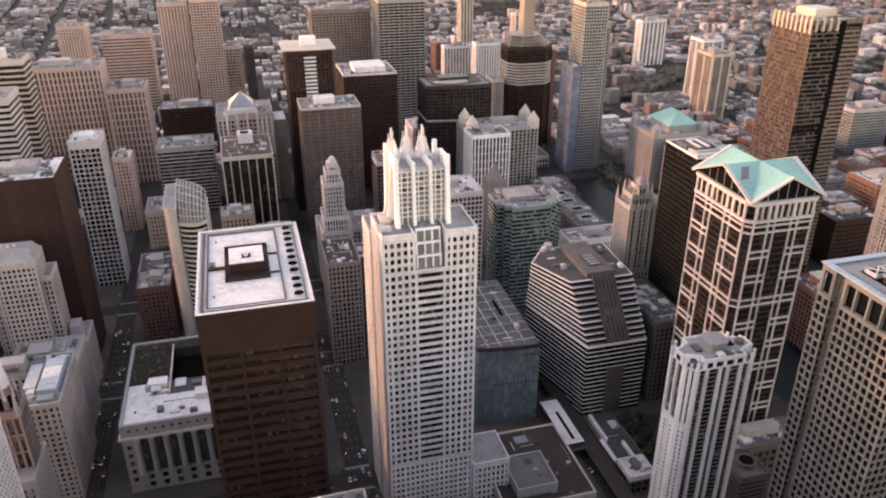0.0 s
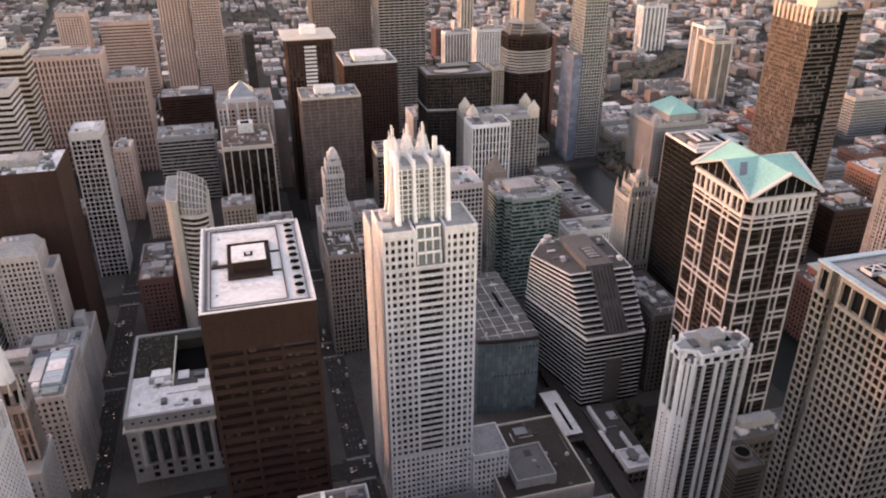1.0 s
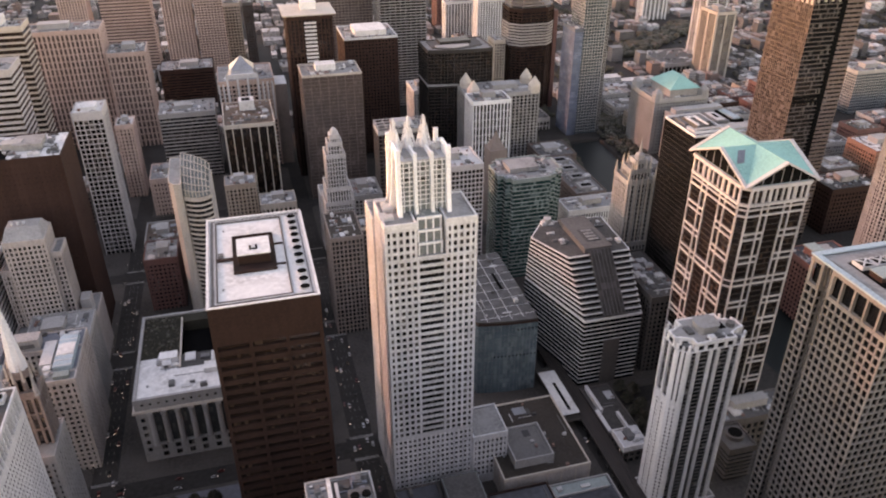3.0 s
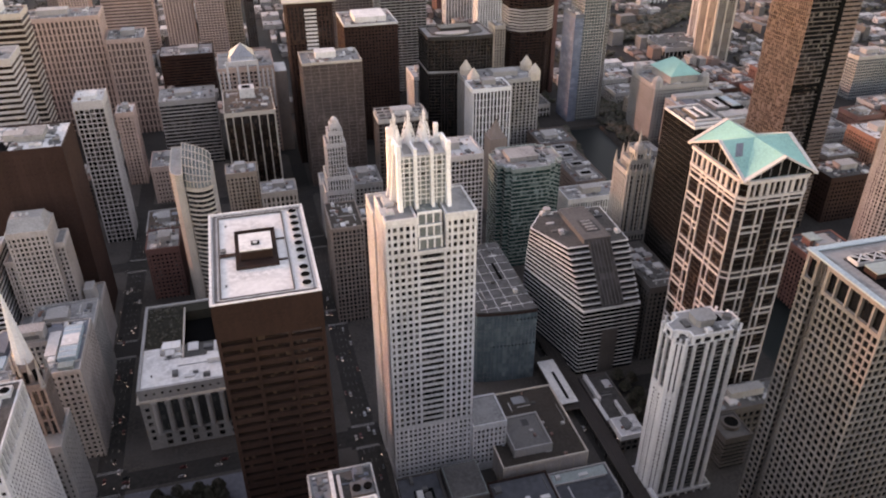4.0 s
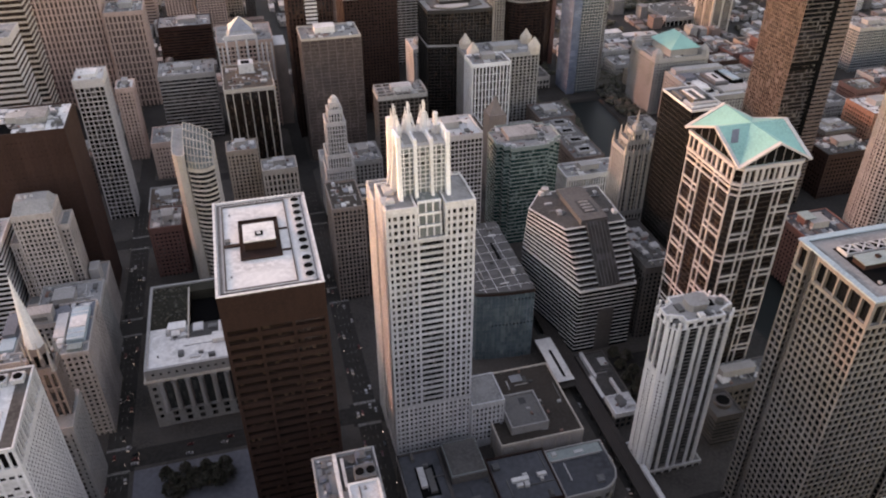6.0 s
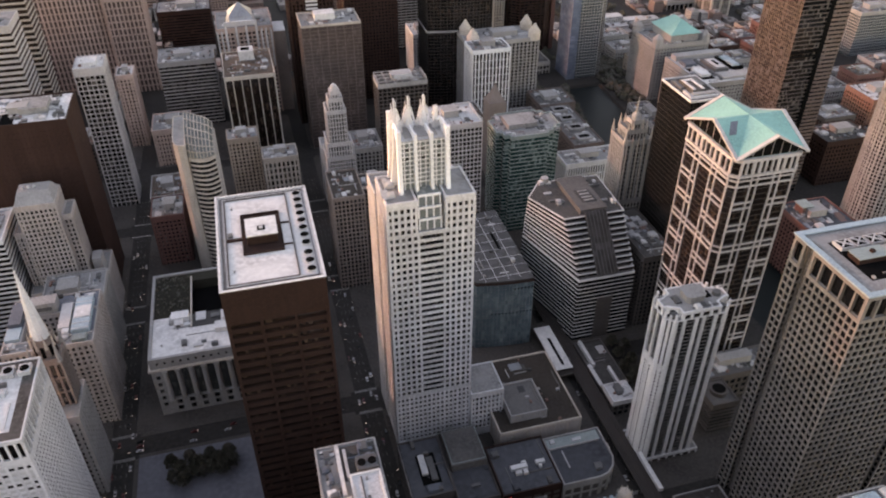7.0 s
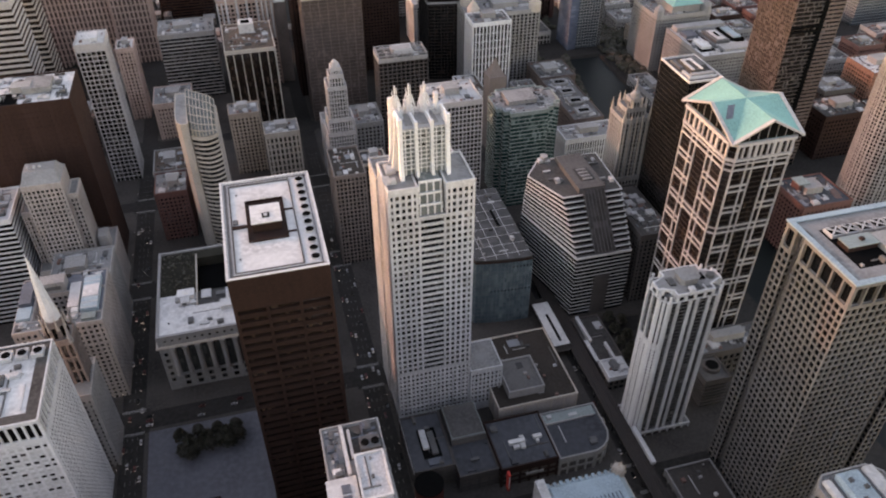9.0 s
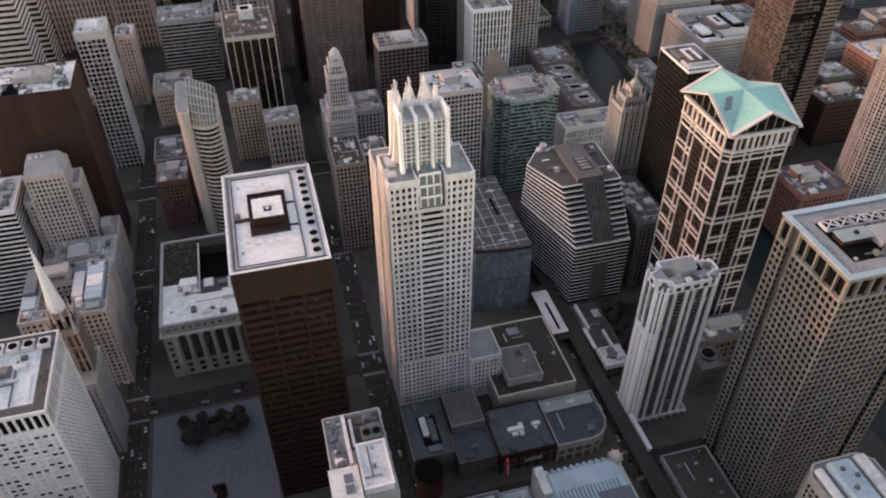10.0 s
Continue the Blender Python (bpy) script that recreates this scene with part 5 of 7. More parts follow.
tower("arched_offices", "cream stone block with tall upper windows", "office building", 1, 35, 668, 694, 55, GLASSD, CREAM, seed=48, bay=4, floor=6.5, pier=2.0, band=1.8, split=False)
tower("banded_offices", "grey banded office block with pale roof plant", "office building", -98, -35, 880, 925, 80, GLASSD, GREYST, seed=49, floor=4.2, pier=0, band=1.7, depth=0.6, roof=ROOFG, house=0.3, house_h=4)
dg = tower("dark_grid_tower", "dark glass tower with pale roof frame", "office tower", 120, 170, 686, 712, 110, GLASSK, DARKST, seed=50, bay=4.5, floor=4, pier=0.8, band=1.0, roof=ROOFD, house=0.4, top_mat=GREYST, split=False)
for k in range(7):
    one_box("roof_beam", dg, GREYST, 120.5 + k * 8, 121.3 + k * 8, 687, 711, 113.2, 114)
for k in range(4):
    one_box("roof_beam", dg, GREYST, 120.2, 169.8, 686.6 + k * 8.2, 687.4 + k * 8.2, 113.1, 113.9)
one_box("roof_plant", dg, UNIT, 138, 156, 693, 706, 110, 116)
for k in range(7):
    for y in (686.2, 711.2):
        one_box("roof_post", dg, GREYST, 120.5 + k * 8, 121.3 + k * 8, y, y + 0.7, 110, 113.2)
tower("civic_wing", "low grey stone wing with flat roof", "office building", 88, 120, 674, 715, 50, GLASSD, GREYST, seed=51, bay=4, floor=4.2, pier=1.8, band=1.6, split=False)
tower("red_brick_offices", "dark red brick office block with cluttered roof", "office building", -101, -73, 597, 632, 50, GLASSD, BRICK, seed=52, bay=3.6, floor=3.9, pier=1.9, band=1.8, split=False)
bt = tower("black_glass_tower", "black glass tower with white-edged open roof", "office tower", 300, 328, 435, 477, 182, GLASSN, BLACKM, seed=53, bay=2.5, floor=4, pier=0.2, band=0.35, depth=0.3, roof=ROOFD, top_mat=CONC, top=0.4, parapet=1.2, kit=False, split=False)
for x0, x1, y0, y1, h0, m in ((308, 319, 447, 467, 3.2, ROOFD), (309, 311, 448, 466, 3.8, CONC), (316, 318, 448, 466, 3.8, CONC), (311, 316, 464, 466, 3.8, CONC), (303, 325, 440, 441.2, 1.6, CONC), (303, 305, 441.5, 452, 2.2, UNIT), (320, 325, 456, 472, 2.4, UNITD), (304, 307, 456, 471, 2.0, UNITD), (306, 324, 442.5, 445.5, 2.6, GREYST)):
    one_box("roof_frame", bt, m, x0, x1, y0, y1, 182, 182 + h0)
tower("parking_annex", "low brick block with brown tar roof", "commercial building", 124, 182, 314, 381, 20, ROSEGREY, CREAM, strewn=0.25, seed=54, bay=9.5, floor=20, pier=1.0, band=0, depth=0.5, top=1.2, roof=TARB, units=0, house=0)
tower("roof_house_block", "grey flat-roofed penthouse block", "building", 134, 160, 322, 352, 25.5, GREYST, GREYST, strewn=0.25, seed=54, floor=8, pier=0, band=0, depth=0.3, top=8, roof=ROOFS, units=0, house=0, z0=20.05)

def corner_offices():
    h = 117
    ob = tower("corner_offices", "pale stone office block with cluttered white roof", "office building", 3, 33, 200, 251, h, GLASSD, GREYST, bay=3.6, floor=4, pier=1.8, band=1.8, roof=ROOFG, kit=False)
    one_box("raised_roof", ob, UNIT, 17, 31, 201.5, 227, h, h + 6)
    bm = bmesh.new()
    ring(bm, rect(16.7, 31.3, 201.2, 227.3), rect(17.7, 30.3, 202.2, 226.3), h + 6, h + 6.7)
    part("parapet", bm, ROOFW, ob)
    one_box("roof_patch", ob, ROOFW, 20, 25, 214, 221, h + 6, h + 6.1)
    one_box("roof_hatch", ob, UNITD, 23, 24.4, 212, 213.6, h + 6, h + 7.2)
    one_box("plant_pit", ob, ROOFD, 15, 31.6, 229, 249, h, h + 0.6)
    cool = one_box("cooling_tower", ob, UNITD, 21, 31, 230, 238, h + 0.5, h + 5)
    for x in (23.6, 28.6):
        bm = bmesh.new()
        bmesh.ops.create_cone(bm, cap_ends=True, segments=18, radius1=2.0, radius2=1.9, depth=0.8, matrix=Matrix.Translation((x, 234, h + 5.3)))
        part("fan", bm, VOIDM, cool, "dark fan opening")
    one_box("low_roof", ob, ROOFW, 1.5, 16, 198, 218, h, h + 3.2)
    for k in range(2):
        one_box("skylight", ob, MAUVE, 8.4, 12.6, 203 + k * 6, 207.6 + k * 6, h + 3.2, h + 3.8)
    one_box("side_wall", ob, ROOFW, 12.6, 14.4, 220, 250, h, h + 2.2)
    one_box("duct_run", ob, UNIT, 16, 17.4, 229, 246, h, h + 2.6)
    clutter(ob, 18, 30, 203, 225, h + 6, 4, 71, (UNITD, UNIT, ROOFG))
    clutter(ob, 5, 12, 220, 249, h, 22, 72, (UNITD, UNIT, ROOFD, ROOFW, MAUVE))
    clutter(ob, 16, 31, 239, 249, h + 0.6, 8, 73, (UNITD, MAUVE, ROOFD))


corner_offices()


def mansard_block():
    h = 36
    ob = tower("mansard_block", "old corner block with pale blue mansard roof and cupola", "commercial building", 122, 176, 190, 240, h, GLASSD, CREAM, bay=3.4, floor=4, pier=1.6, band=1.6, roof=ROOFG, kit=False, parapet=0.4)
    bm = bmesh.new()
    lo, hi = [(122.5, 190.5), (175.5, 190.5), (175.5, 239.5), (122.5, 239.5)], [(128, 196), (170, 196), (170, 234), (128, 234)]
    v = [bm.verts.new((*p, h + 0.4)) for p in lo] + [bm.verts.new((*p, h + 6.5)) for p in hi]
    for i in range(4):
        j = (i + 1) % 4
        bm.faces.new((v[i], v[j], v[4 + j], v[4 + i]))
    bm.faces.new(v[4:])
    part("mansard_roof", bm, PALEBLUE, ob, "pale blue metal mansard roof")
    for k in range(16):
        one_box("roof_seam", ob, MAUVE, 130 + k * 2.4, 130.3 + k * 2.4, 199, 222, h + 6.5, h + 7.2)
    one_box("dark_roof", ob, MAUVE, 152, 172, 192, 216, h + 6.5, h + 7.0)
    for k in range(11):
        bm = bmesh.new()
        box(bm, -0.7, 0.7, -1.2, 1.4, 0, 3.0)
        box(bm, -0.9, 0.9, -1.4, 1.4, 3.0, 3.4)
        d = part("dormer", bm, PALEBLUE, ob)
        d.location = (128 + k * 4.1, 237.4, h + 1.2)
        one_box("dormer_window", d, VOIDM, -0.45, 0.45, 1.35, 1.46, 0.6, 2.6)
    for k in range(26):
        one_box("cresting", ob, CREAM, 123.3 + k * 2, 123.7 + k * 2, 239.4, 239.8, h + 0.4, h + 1.3)
    bm = bmesh.new()
    bmesh.ops.create_cone(bm, cap_ends=True, segments=12, radius1=4.2, radius2=4.0, depth=7, matrix=Matrix.Translation((172, 236, h + 3.5)))
    bmesh.ops.create_uvsphere(bm, u_segments=14, v_segments=8, radius=3.7, matrix=Matrix.Translation((172, 236, h + 7.2)))
    cup = part("cupola", bm, CREAM, ob, "pale domed corner cupola")
    for k in range(9):
        a, r = k * math.pi / 4, 4.3 if k < 8 else 0.0
        bm = bmesh.new()
        bmesh.ops.create_cone(bm, cap_ends=True, segments=5, radius1=0.7, radius2=0.1, depth=3.4, matrix=Matrix.Translation((172 + r * math.cos(a), 236 + r * math.sin(a), h + (8 if k < 8 else 12))))
        part("finial", bm, CREAM, cup)
    one_box("chimney_wall", ob, ROOFW, 120.5, 126, 222, 240.5, 0, h + 8)


mansard_block()


def theatres():
    a = tower("theatre_block", "low theatre block with dark tarred roof", "theatre", 57, 84, 281, 326, 18, DARKST, DARKST, strewn=0, seed=57, bay=6, floor=5, pier=1.5, band=2, roof=SLATE, units=0, house=0)
    one_box("roof_well", a, VOIDM, 66, 78, 290, 314, 18.02, 18.3)
    one_box("roof_plant", a, UNIT, 67, 71, 297, 312, 18.2, 20.5)
    one_box("roof_plant", a, UNITD, 72, 76, 292, 310, 18.2, 20)
    one_box("roof_plant", a, MAUVE, 68, 76, 284, 289, 18, 19.6)
    one_box("pale_edge", a, CONC, 56.8, 57.6, 281, 326, 18, 19.2)
    clutter(a, 60, 83, 283, 324, 18, 7, 74, (UNITD, ROOFS, UNIT, SLATE))
    b2 = tower("theatre_block", "theatre with tall grey-green stage house", "theatre", 84.5, 110.5, 272, 328, 16, DARKST, DARKST, strewn=0, seed=58, bay=6, floor=5, pier=1.5, band=2, roof=SLATE, units=0, house=0)
    one_box("stage_house", b2, ROOFS, 86, 109.5, 297, 326, 16, 22)
    one_box("stage_roof", b2, SEAGREEN, 86.6, 109, 298, 325.4, 22, 22.3)
    one_box("stage_roof_felt", b2, ROOFS, 87, 108.6, 298.5, 325, 22.3, 22.5)
    clutter(b2, 86, 110, 274, 296, 16, 4, 75, (UNITD, ROOFS, SLATE))
    c = tower("theatre_block", "low commercial block with slate-grey roof", "commercial building", 111, 150, 269, 308, 18, DARKST, BROWN, strewn=0, seed=59, bay=6, floor=5, pier=1.5, band=2, roof=SLATE, units=0, house=0)
    for x0, x1, y0, y1 in ((122, 133, 286, 289), (124, 128, 282, 284.5), (129, 132, 281.5, 285), (130, 133, 289.5, 291), (139, 145, 287, 289.5), (140, 142, 284, 286)):
        one_box("air_handler", c, ROOFW, x0, x1, y0, y1, 18, 20)
    clutter(c, 113, 148, 271, 306, 18, 6, 77, (UNITD, ROOFS, SLATE))
    one_box("parapet_wall", c, GREYST, 128, 140, 268.4, 269.4, 8, 10)
    d = tower("theatre_block", "low corner block with curved grey roof edge", "commercial building", 150.5, 190, 268, 306, 16.5, DARKST, GREYST, strewn=0, seed=60, bay=6, floor=5, pier=1.5, band=2, roof=SLATE, units=0, house=0,
              poly=[(150.5, 268), (176, 268), (182, 270), (187, 274.5), (190, 281), (190, 306), (150.5, 306)])
    one_box("parapet_step", d, GREYST, 152, 186, 296, 296.8, 16.5, 17.8)
    one_box("roof_patch", d, SEAGREEN, 152, 188, 297, 305, 16.5, 16.8)
    clutter(d, 154, 182, 272, 304, 16.5, 5, 78, (UNITD, ROOFS, UNIT))
    e = tower("small_theatre", "small block with lilac roof and skylight", "commercial building", 75, 100, 222, 242, 26, GLASSD, GREYST, seed=61, bay=4, floor=4, pier=1.6, band=1.6, roof=MAUVE, units=3, house=0)
    one_box("skylight", e, ROOFW, 87, 91, 233, 236, 26, 26.8)
    tower("small_theatre", "low block with glass roof strips", "commercial building", 101, 119, 214, 241, 24, GLASSD, GREYST, seed=62, bay=4, floor=4, pier=1.6, band=1.6, roof=PALEBLUE, units=4, house=0)
    round_roof = thing("red_marquee_building", "dark red round-fronted corner shop", "shop")
    bm = bmesh.new()
    bmesh.ops.create_cone(bm, cap_ends=True, segments=22, radius1=9, radius2=9, depth=20, matrix=Matrix.Translation((64, 270.4, 10)))
    part("drum", bm, surface("dark_red_facade", (0.075, 0.018, 0.016)), round_roof)
    bm = bmesh.new()
    bmesh.ops.create_cone(bm, cap_ends=True, segments=22, radius1=9.3, radius2=9.3, depth=0.8, matrix=Matrix.Translation((64, 270.4, 20.3)))
    part("roof", bm, VOIDM, round_roof)
    # upright unlettered blade sign in red and white
    sign = thing("blade_sign", "upright red theatre sign with white centre strip", "sign", (113.6, 263.0, 0))
    one_box("sign_board", sign, surface("red_enamel", (0.55, 0.05, 0.04), streak=False), -0.8, 0.8, -1.8, 1.8, 7, 23)
    one_box("white_strip", sign, ROOFW, -0.3, 0.3, -1.86, 1.86, 9, 21.5)
    one_box("bracket", sign, BLACKM, -0.2, 0.2, 1.8, 6.4, 15, 15.4)


theatres()
ct = tower("corner_tower", "grey stone tower with stepped pale metal roof", "tower", 236, 274, 128, 170, 101, GLASSD, GREYST, seed=59, bay=3.4, floor=4, pier=1.1, band=1.3, roof=ROOFG, kit=False, poly=chamfer(236, 274, 128, 170, 6))
one_box("raised_roof", ct, PALEBLUE, 246, 260, 140, 167, 101, 106, "pale blue roof house", bevel=1.5)
one_box("raised_roof", ct, ROOFW, 239, 244, 138, 166, 101, 104, bevel=1.0)
one_box("raised_roof", ct, ROOFW, 263, 270, 138, 168, 101, 104.5, bevel=1.0)
one_box("duct_run", ct, UNITD, 244.3, 245.5, 136, 167, 101, 103)
one_box("duct_run", ct, UNITD, 260.8, 262.2, 136, 167, 101, 103.4)
for x, y in ((250, 160), (255, 155), (250, 149)):
    one_box("vent", ct, UNITD, x, x + 2, y, y + 2, 106, 107.5)

clutter(ct, 240, 270, 134, 166, 101, 14, 83, (UNIT, UNITD, ROOFW, MAUVE, PALEBLUE))

# ---- towers toward the river and beyond ----
far = dict(split=False)
tower("white_frame_offices", "white office block with upright window strips", "office building", 242, 287, 769, 801, 101, GLASSD, BRIGHT, seed=61, bay=4.0, floor=8.4, pier=1.4, band=0.6, depth=0.7, **far)
tower("turreted_offices", "grey granite office block with four domed corner turrets", "office building", 246, 334, 802, 845, 97, GLASSD, GREYST, seed=62, bay=4.8, floor=4, pier=1.9, band=1.0, depth=0.7, **far)
tower("blue_glass_tower", "tall pale blue glass tower beside the river", "skyscraper", 425, 456, 892, 930, 218, GLASSB, STEEL, seed=63, bay=3.9, floor=4, pier=0.55, band=0.9, depth=0.6, house=0.5, house_h=9, **far)
tower("blue_glass_wing", "rounded pale corner bay of a river tower", "skyscraper", 456.2, 463, 896, 928, 190, GLASSS, GREYST, seed=163, bay=2.2, floor=4, pier=0.5, band=1.2, depth=0.4, house=0, units=0, **far)
tower("brown_glass_tower", "tall bronze glass tower with fluted corners", "skyscraper", 479, 531, 560, 612, 246, GLASSD, BRONZE, seed=64, bay=2.6, floor=4, pier=0.8, band=0.45, depth=0.35, top=2, skip=(0,), **far)
tower("merchant_block", "massive grey limestone block with corner turrets", "office building", 486, 560, 800, 862, 72, GLASSS, GREYST, seed=65, bay=4, floor=4, pier=2.2, band=2.0, **far)
tower("copper_roof_block", "stone block with green roof house", "office building", 497, 572, 705, 792, 60, GLASSD, GREYST, seed=66, bay=4, floor=4, pier=2, band=1.8, roof=ROOFW, units=14, house=0, **far)
tower("mesh_glass_tower", "grey glass office tower with cross-marked facade", "office tower", 60, 123, 785, 830, 140, GLASSHAZE, UMBER, seed=67, bay=9, floor=4, pier=0.7, band=0.5, top=1.0, top_mat=CREAM, house_mat=ROOFW, **far)
tower("bronze_tower", "dark bronze tower with thin flat roof cap", "office tower", 54, 104, 850, 900, 187, GLASSK, BROWN, seed=68, bay=4, floor=4, pier=1.6, band=0.8, house_mat=ROOFW, house_h=10, **far)
tower("brown_office_tower", "brown granite tower with white roof plant", "office tower", 122, 187, 900, 965, 146, GLASSK, BROWN, seed=69, bay=4, floor=4, pier=2, band=2.2, roof=ROOFG, top=1.2, top_mat=CONC, house=0.6, house_mat=ROOFW, **far)
cb = tower("curved_black_tower", "broad black glass tower with curved front and pale belt", "office tower", 212, 290, 846, 900, 138, GLASSK, BLACKM, seed=70, bay=4, floor=4, pier=0.4, band=0.9, top=2.5, kit=False,
           poly=[(212 + 78 * k / 10, 858 - 12 * math.sin(math.pi * (0.12 + 0.5 * k / 10))) for k in range(11)] + [(290, 900), (212, 900)], **far)
curve = [(211.8 + 78.4 * k / 10, 857.6 - 12 * math.sin(math.pi * (0.12 + 0.5 * k / 10))) for k in range(11)] + [(290.3, 900.3), (211.7, 900.3)]
bm = bmesh.new()
ring(bm, grow(curve, 0.2), grow(curve, -1), 96, 98.4)
part("belt", bm, GREYST, cb, "pale belt course")
bm = bmesh.new()
prism(bm, [(220 + 62 * k / 8, 864 - 10 * math.sin(math.pi * k / 8)) for k in range(9)] + [(282, 893), (220, 893)], 138, 139.6)
part("roof_house", bm, DARKST, cb)
bm = bmesh.new()
prism(bm, [(224 + 40 * k / 8, 860 - 7 * math.sin(math.pi * k / 8)) for k in range(9)] + [(264, 866), (224, 866)], 139.6, 141)
part("roof_louvre", bm, GREYST, cb, "pale curved roof louvre")
one_box("roof_plant", cb, BLACKM, 232, 270, 872, 889, 139.6, 143)
tower("pink_atrium_tower", "pink granite offices with glass pyramid top", "office tower", -28, 36, 893, 960, 108, GLASSD, PINK, seed=72, bay=5, floor=5, pier=2, band=1.8, **far)
tower("rose_tower", "rose granite tower with fine window grid", "skyscraper", -262, -160, 1010, 1060, 150, GLASSHAZE, PINK, seed=73, bay=5.2, floor=8, pier=2.0, band=1.2, depth=1.0, **far)
tower("rose_tower", "rose granite tower with set-back top", "skyscraper", -158, -112, 1000, 1050, 122, GLASSHAZE, PINK, seed=74, bay=5.2, floor=8, pier=2.0, band=1.2, depth=1.0, **far)
tower("striped_tower", "brown and white banded tower", "office tower", -290, -216, 890, 928, 185, GLASSK, CREAM, seed=75, floor=6, pier=0, band=2.2, house_mat=ROOFW, house=0.5, house_h=9, **far)
tower("glass_corner_tower", "banded white and blue glass tower", "office tower", -264, -195, 727, 770, 184, GLASSK, LATTICE, seed=76, floor=5.2, pier=0, band=2.6, depth=0.4, **far)
tower("slim_pink_tower", "slim pink stone tower with pale roof", "office tower", -140, -121, 842, 870, 85, GLASSD, PINK, seed=77, bay=4, floor=4, pier=2, band=1.8, roof=ROOFW, **far)
tower("maroon_offices", "low dark maroon office block", "office building", -112, -38, 1128, 1180, 60, GLASSK, BROWN, seed=78, floor=4, pier=0, band=2.4, **far)
# hazy and wide banded towers: evening haze is put into their rosy colours
tower("hazy_tower", "tall dark tower with stone piers", "skyscraper", -107, -63, 1283, 1330, 184, GLASSHAZE, PINK, seed=79, bay=5, floor=4, pier=1.6, band=1.4, **far)
tower("hazy_tower", "tall tower with stone piers, haze put into its rosy colour", "skyscraper", -58, -15, 1270, 1320, 190, GLASSHAZE, PINK, seed=179, bay=5, floor=4, pier=1.2, band=1.4, **far)
tower("blue_glass_wing", "lower plain blue glass wing of a river tower", "skyscraper", 413, 424.8, 890, 928, 141, GLASSL, MAUVE, seed=63, bay=6, floor=4, pier=0.15, band=0.3, depth=0.2, house=0, units=2, **far)
tower("riverside_tower", "tall banded glass tower west of the river", "skyscraper", 196, 262, 1060, 1110, 208, GLASSK, GREYST, seed=80, bay=7, floor=4, pier=0.6, band=1.5, **far)
tower("twin_glass_tower", "tall grey glass tower west of the river", "skyscraper", 110, 195, 1112, 1160, 190, GLASSHAZE, BROWNST, seed=81, bay=5, floor=4, pier=1.0, band=1.2, **far)
tower("wide_banded_offices", "wide banded office block, haze put into its rosy colour", "office building", -206, -129, 1345, 1400, 130, GLASSHAZE, PINK, seed=82, floor=5, pier=0, band=2.8, **far)
tower("hazy_tower", "slim tower with evening haze put into its colour", "skyscraper", -262, -220, 1320, 1360, 150, GLASSHAZE, PINK, seed=83, bay=4, floor=4, pier=1.6, band=1.6, **far)
tower("station_tower", "tan stone tower with square window grid", "office tower", -23, 12, 1360, 1390, 100, GLASSD, CREAM, seed=84, bay=5, floor=5, pier=2, band=2, **far)
tower("dark_slab", "slim dark slab tower", "tower", 16, 32, 1300, 1340, 112, GLASSK, DARKST, seed=85, bay=4, floor=4, pier=1, band=1, **far)
tower("loft_tower", "pale residential slab with upright strips", "apartment building", 383, 436, 1400, 1425, 72, GLASSD, CONC, seed=86, bay=6, floor=3.5, pier=2.2, band=0.8, **far)
tower("loft_tower", "pale residential slab with window grid", "apartment building", 421, 480, 1322, 1350, 90, GLASSD, CONC, seed=87, bay=5, floor=3.5, pier=1.8, band=1.2, **far)
tower("brick_lofts", "red brick loft building", "apartment building", 392, 425, 1500, 1540, 60, GLASSD, BRICK, seed=88, bay=5, floor=4, pier=2, band=1.6, **far)
tower("slender_tower", "slender pale concrete tower", "apartment building", 500, 530, 1690, 1720, 120, GLASSD, CREAM, seed=89, bay=8, floor=4, pier=3, band=1.0, **far)
tower("slender_tower", "slender pale concrete tower", "apartment building", 560, 585, 1500, 1530, 110, GLASSD, CREAM, seed=90, bay=8, floor=4, pier=3, band=1.0, **far)
tower("river_apartments", "pale apartment slab with dark balconies", "apartment building", 823, 880, 1455, 1480, 92, GLASSD, CONC, seed=91, bay=9, floor=3.4, pier=3.4, band=1.0, **far)
tower("river_apartments", "white-edged apartment tower with blank end wall", "apartment building", 733, 768, 1062, 1110, 105, GLASSD, CREAM, seed=92, bay=20, floor=3.4, pier=3.0, band=1.0, **far)
tower("river_apartments", "white-edged dark glass apartment tower", "apartment building", 770, 810, 1150, 1190, 110, GLASSK, CONC, seed=93, bay=20, floor=3.4, pier=2.5, band=1.0, **far)
tower("blue_bank_tower", "pale blue glass mid-rise tower", "office tower", 836, 900, 860, 900, 62, GLASSB, STEEL, seed=94, bay=4, floor=4, pier=0.6, band=1.0, **far)
tower("brick_warehouse", "dark brown brick warehouse with flat roof", "warehouse", 556, 614, 562, 602, 50, GLASSK, BROWN, seed=95, bay=4, floor=4.5, pier=2, band=2, roof=ROOFD, units=8, **far)
tower("orange_brick_lofts", "orange brick loft building with gridded windows", "apartment building", 676, 730, 638, 684, 48, GLASSD, ORANGE, seed=96, bay=4, floor=4.2, pier=1.6, band=1.6, roof=ROOFW, **far)
nb = tower("north_bank_block", "dark red brick block with grey roofs and a green stair head", "commercial building", 430, 478, 424, 468, 55, GLASSK, BRICK, seed=97, bay=4, floor=4.2, pier=2, band=2, roof=SLATE, **far)
one_box("stair_cap", one_box("stair_head", nb, BRICK, 440, 449, 448, 458, 55, 62), COPPER, 439.6, 449.4, 447.6, 458.4, 62, 62.8, "green copper cap")
one_box("stair_roof", nb, TEAL, 439, 450, 447, 459, 62, 63, "teal metal roof")
